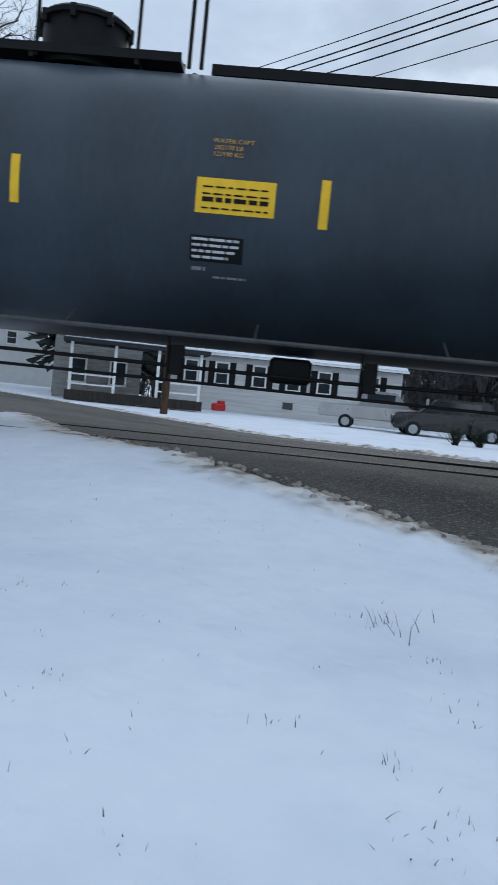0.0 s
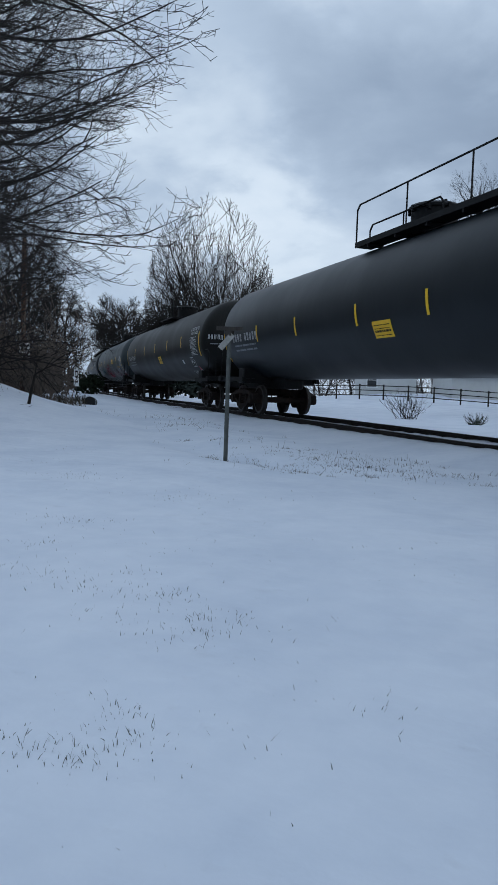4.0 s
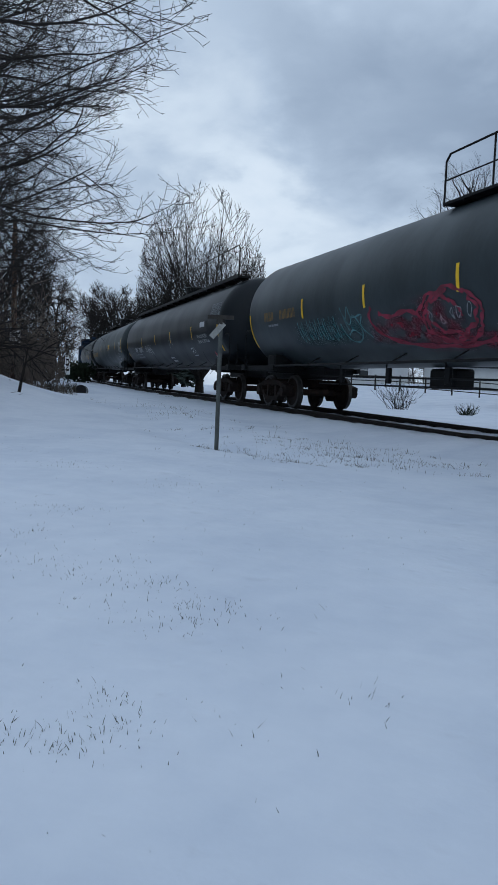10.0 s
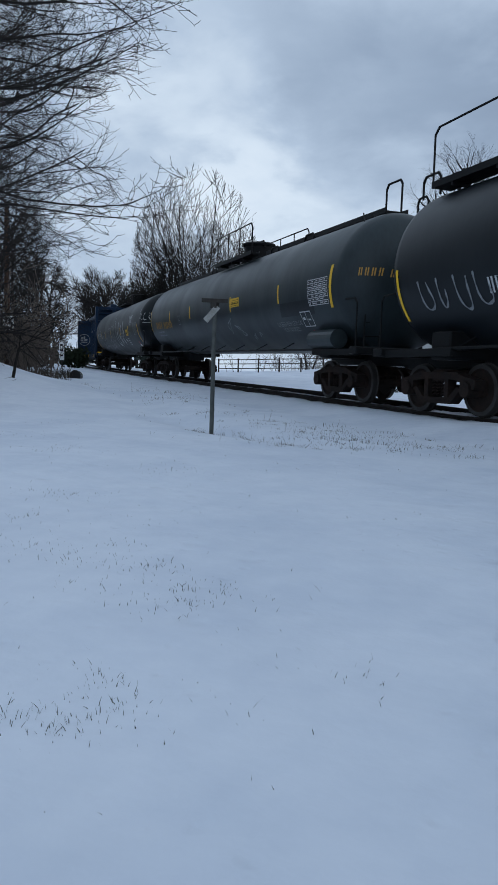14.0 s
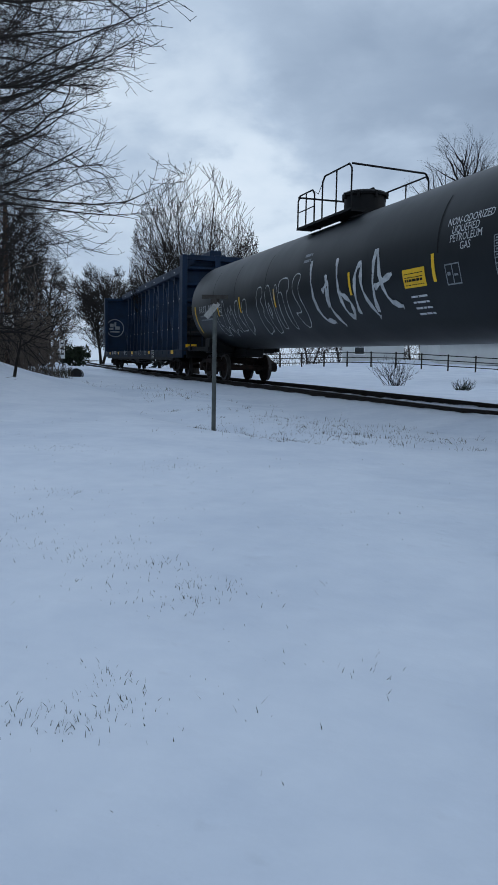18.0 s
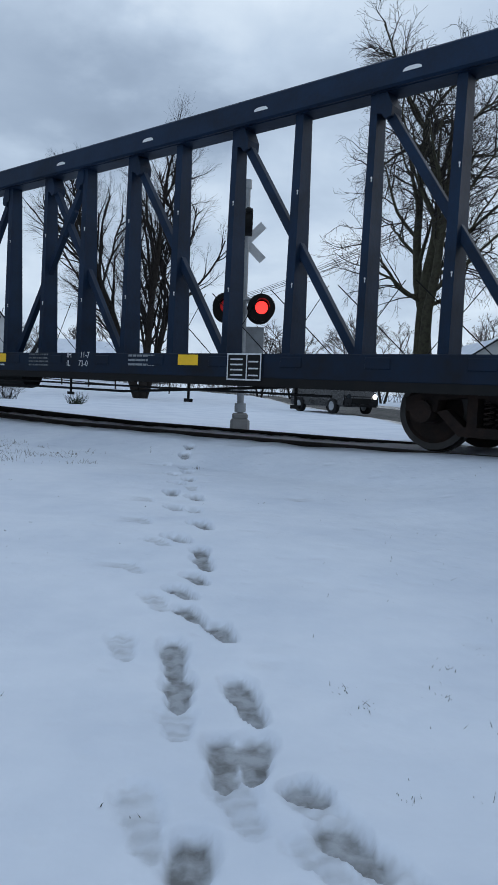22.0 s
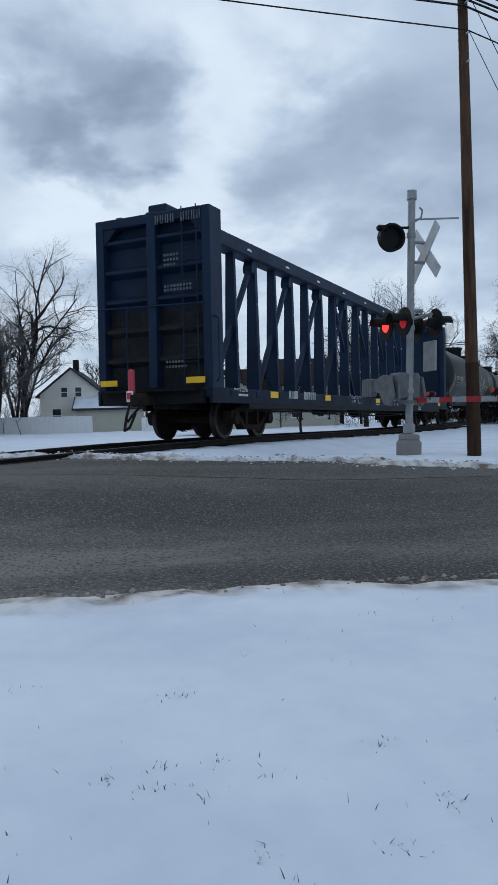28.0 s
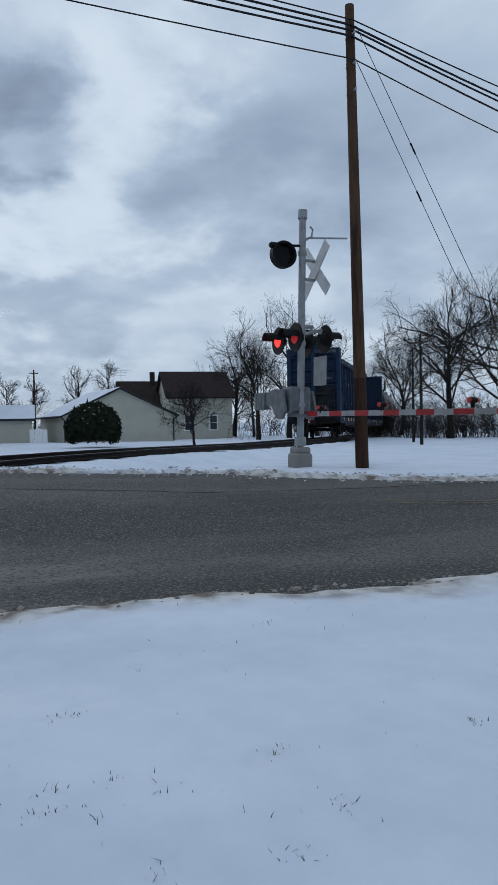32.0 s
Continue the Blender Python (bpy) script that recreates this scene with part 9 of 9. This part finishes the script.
def round_bush(at, w, h, seed, label):
    rnd = random.Random(seed)
    verts, faces = [], []
    for k in range(4200):
        a, b = rnd.uniform(0, 2 * math.pi), math.asin(rnd.uniform(-0.55, 1))
        r = rnd.uniform(0.90, 1.02)
        c = Vector((w / 2 * r * math.cos(a) * math.cos(b), w / 2 * r * math.sin(a) * math.cos(b), h * 0.42 + h * 0.58 * r * math.sin(b)))
        if c.z < 0:
            continue
        o = len(verts)
        for _ in range(3):
            verts.append(c + Vector((rnd.gauss(0, 0.09), rnd.gauss(0, 0.09), rnd.gauss(0, 0.09))))
        faces.append((o, o + 1, o + 2))
    n = 16
    for j in range(7):
        b = -0.5 + 2.05 * j / 6
        for k in range(n):
            a = 2 * math.pi * k / n
            verts.append(Vector((w / 2 * 0.93 * math.cos(a) * math.cos(b), w / 2 * 0.93 * math.sin(a) * math.cos(b), max(h * 0.42 + h * 0.55 * math.sin(b), -0.05))))
    o = len(verts) - 7 * n
    for j in range(6):
        for k in range(n):
            faces.append((o + j * n + k, o + j * n + (k + 1) % n, o + (j + 1) * n + (k + 1) % n, o + (j + 1) * n + k))
    bush = tagged(raw("clipped_bush", [v + Vector(at) for v in verts], faces, "shrub"), label, "bush")
    bm = bmesh.new()
    for k in range(46):
        a, b = rnd.uniform(0, 2 * math.pi), rnd.uniform(0.15, 1.2)
        c = Vector(at) + Vector((w / 2 * math.cos(a) * math.cos(b), w / 2 * math.sin(a) * math.cos(b), h * 0.42 + h * 0.58 * math.sin(b)))
        bmesh.ops.create_icosphere(bm, subdivisions=1, radius=rnd.uniform(0.02, 0.045), matrix=Matrix.Translation(c) @ Matrix.Diagonal((1.5, 1.5, 0.6, 1)))
    tagged(part("snow_crumb", bm, "snow", bush, "crumbs of snow caught in the leaves"), kind="stuff")
    return bush


def fence_panel(a, b, h):
    """Two boarded panels of a garden fence between posts."""
    t = thing("garden_fence", Matrix.Identity(4), "white boarded garden fence between two sheds", "fence")
    for k in range(7):
        p, q = a.lerp(b, k / 7), a.lerp(b, (k + 0.93) / 7)
        d = q - p
        bm = bmesh.new()
        box(bm, 0, 0, 0, d.length, 0.03, h, Matrix.Translation((p + q) / 2 + Vector((0, 0, h / 2))) @ Matrix.Rotation(math.atan2(d.y, d.x), 4, "Z"))
        part("board", bm, "white", t)


fence_panel(P(-97.6, 61), P(-98.9, 61), 1.15)
round_bush(P(-102.3, 45), 3.25, 2.6, 3, "large clipped dark evergreen bush beside the garage")


def vinyl_fence():
    t = thing("vinyl_fence", Matrix.Identity(4), "white vinyl board fence in front of the house", "fence")
    a, b = P(-86.5, 64), P(-93.9, 60)
    n = 40
    for k in range(n):
        p, q = a.lerp(b, k / n), a.lerp(b, (k + 0.94) / n)
        d = (q - p)
        bm = bmesh.new()
        m = Matrix.Translation((p + q) / 2 + Vector((0, 0, 0.66))) @ Matrix.Rotation(math.atan2(d.y, d.x), 4, "Z")
        box(bm, 0, 0, 0, d.length, 0.03, 1.4, m)
        part("board", bm, "white", t)


vinyl_fence()


# ---- vehicles ----
def car_body(bm, profile, half, taper=0.88):
    """A closed body swept across the car from its side profile."""
    a = [bm.verts.new((x, -half * (taper if z > 1.0 else 1), z)) for x, z in profile]
    b = [bm.verts.new((x, half * (taper if z > 1.0 else 1), z)) for x, z in profile]
    n = len(profile)
    bm.faces.new(a), bm.faces.new(b[::-1])
    for k in range(n):
        bm.faces.new((a[k], b[k], b[(k + 1) % n], a[(k + 1) % n]))
    bmesh.ops.recalc_face_normals(bm, faces=bm.faces)
    bmesh.ops.bevel(bm, geom=list(bm.edges), offset=0.05, segments=2, affect="EDGES")


def vehicle(at, yaw, kind, paint, label, lights=False):
    t = thing("car", Matrix.Translation(at) @ Matrix.Rotation(radians(yaw), 4, "Z"), label, "car")
    prof = {
        "suv": [(-2.3, 0.32), (2.25, 0.32), (2.3, 0.75), (2.15, 1.02), (1.15, 1.12), (0.45, 1.72), (-1.7, 1.76), (-2.2, 1.15), (-2.32, 0.8)],
        "sedan": [(-2.3, 0.3), (2.25, 0.3), (2.28, 0.68), (1.2, 0.92), (0.4, 1.42), (-1.0, 1.44), (-1.75, 1.02), (-2.3, 0.92)],
        "pickup": [(-2.7, 0.5), (2.6, 0.5), (2.65, 1.05), (1.5, 1.18), (0.8, 1.85), (-0.7, 1.86), (-0.85, 1.15), (-2.7, 1.12)],
    }[kind]
    bm = bmesh.new()
    car_body(bm, prof, 0.92)
    part("body", bm, paint, t)
    bm = bmesh.new()
    top = max(z for _, z in prof)
    x0, x1 = (-1.5, 0.55) if kind != "pickup" else (-0.6, 0.9)
    for s in (-1, 1):
        box(bm, (x0 + x1) / 2, s * 0.82, top - 0.33, (x1 - x0) * 0.86, 0.02, 0.40)
    box(bm, x1 + 0.26, 0, top - 0.30, 0.04, 1.36, 0.50, pose(0, 0, 0, 0, 0, 0))
    part("window_glass", bm, "glass", t)
    for x in (-1.4, 1.4):
        for y in (-0.86, 0.86):
            bm = bmesh.new()
            lathe(bm, [(-0.11, 0.2), (-0.11, 0.33), (0.11, 0.33), (0.11, 0.2)], 20, "y")
            bmesh.ops.translate(bm, vec=(x, y, 0.34), verts=bm.verts)
            wh = part("wheel", bm, "rubber", t)
            bm = bmesh.new()
            rod(bm, (x, y - 0.12, 0.34), (x, y + 0.12, 0.34), 0.2, 14)
            part("rim", bm, "galv", wh)
    for y in (-0.68, 0.68):
        bm = bmesh.new()
        rod(bm, (2.24, y, 0.78), (2.33, y, 0.78), 0.10, 12)
        part("headlight", bm, "headlight" if lights and y > 0 else "glass", t)
    bm = bmesh.new()
    box(bm, 2.28, 0, 0.58, 0.06, 1.0, 0.22)
    part("grille", bm, "black_steel", t)
    return t


W = P(-11.2, 34)
vehicle(W, -68, "suv", "car_dark", "dark utility vehicle waiting at the crossing with its headlights on", True)
for az_, d_, kind, paint, turn, lab in ((-51.2, 35.5, "pickup", "car_silver", -52, "silver pickup truck parked by the house"), (-56.3, 33.5, "suv", "car_dark", 130, "dark red-grey car parked by the house"), (-62.0, 33.5, "suv", "car_dark", 125, "dark car parked in the driveway"), (-28.0, 44, "suv", "car_dark", 60, "dark car parked by the trees"), (-20.5, 47, "pickup", "car_dark", 70, "dark pickup truck parked by the trees")):
    vehicle(P(az_, d_), turn, kind, paint, lab)
for k in range(5):
    twig_mass(P(-57.2 - 1.75 * k, 27), 0.42, 0.62, 90 + k, "small dark shrub along the snowy kerb", 60, mat_name="shrub")

# ---- road surface details ----
def clods():
    """Lumps of dirty ice and gravel thrown up along the edges of the road."""
    rnd = random.Random(31)
    verts, faces = [], []
    for k in range(2500):
        near = k < 700
        if k == 700:
            tagged(raw("road_grit", verts, faces, "road_ice", None, True), "dark grit and crumbs of ice on the road edge", "ice", kind="stuff")
            verts, faces = [], []
        y = rnd.uniform(-7, 7.2) if near else rnd.uniform(-12, 6)
        x = (road_near(y) - abs(rnd.gauss(0.0, 0.12)) + 0.14) if near else road_far(y) + rnd.gauss(0.2, 0.22)
        r = rnd.uniform(0.006, 0.022 if y < 0.8 else 0.040) if near else rnd.uniform(0.008, 0.030)
        z = max(land(x, y)[0], road_z(x, y)) + r * 0.1
        o = len(verts)
        verts.append((x, y, z + r * rnd.uniform(0.45, 0.8)))
        for ring, h in ((0.7, 0.35), (1.0, -0.2)):
            for j in range(6):
                a = math.pi * j / 3 + rnd.uniform(-0.3, 0.3)
                q = r * ring * rnd.uniform(0.75, 1.25)
                verts.append((x + q * math.cos(a), y + q * math.sin(a), z + r * h))
        for j in range(6):
            p, q = o + 1 + j, o + 1 + (j + 1) % 6
            faces += [(o, p, q), (p, p + 6, q + 6, q)]
    tagged(raw("ice_clods", verts, faces, "dirty_snow", None, True), "small lumps of dirty ice along the road edge", "ice", kind="stuff")


clods()
road_strip("pavement_crack", [(4.35, 1.12), (4.9, 1.25), (7.5, 1.42), (10.8, 1.6), (11.6, 0.4), (12.6, -1.5)], 0.016, "tar", "tarred crack across the asphalt")
road_strip("pavement_seam", [(8.2, -14), (8.6, -6), (9.3, 0), (9.5, 5)], 0.014, "tar", "narrow seam along the asphalt")
for dx in (0.0, 0.24):
    road_strip("centre_line", [(4.4 + dx, -40), (5.4 + dx, -20), (6.2 + dx, -9), (6.75 + dx, -6.2), (7.35 + dx, -5.2)], 0.055, "lane_yellow", "worn yellow centre line on the road")
for v in (-0.66, -0.86, 0.66, 0.86):
    q0, q1 = track(7.0, v)[0], track(15.0, v)[0]
    road_strip("rail_groove", [(q0.x, q0.y), (q1.x, q1.y)], 0.045, "tar", "dark groove beside the rail in the crossing")

motions()
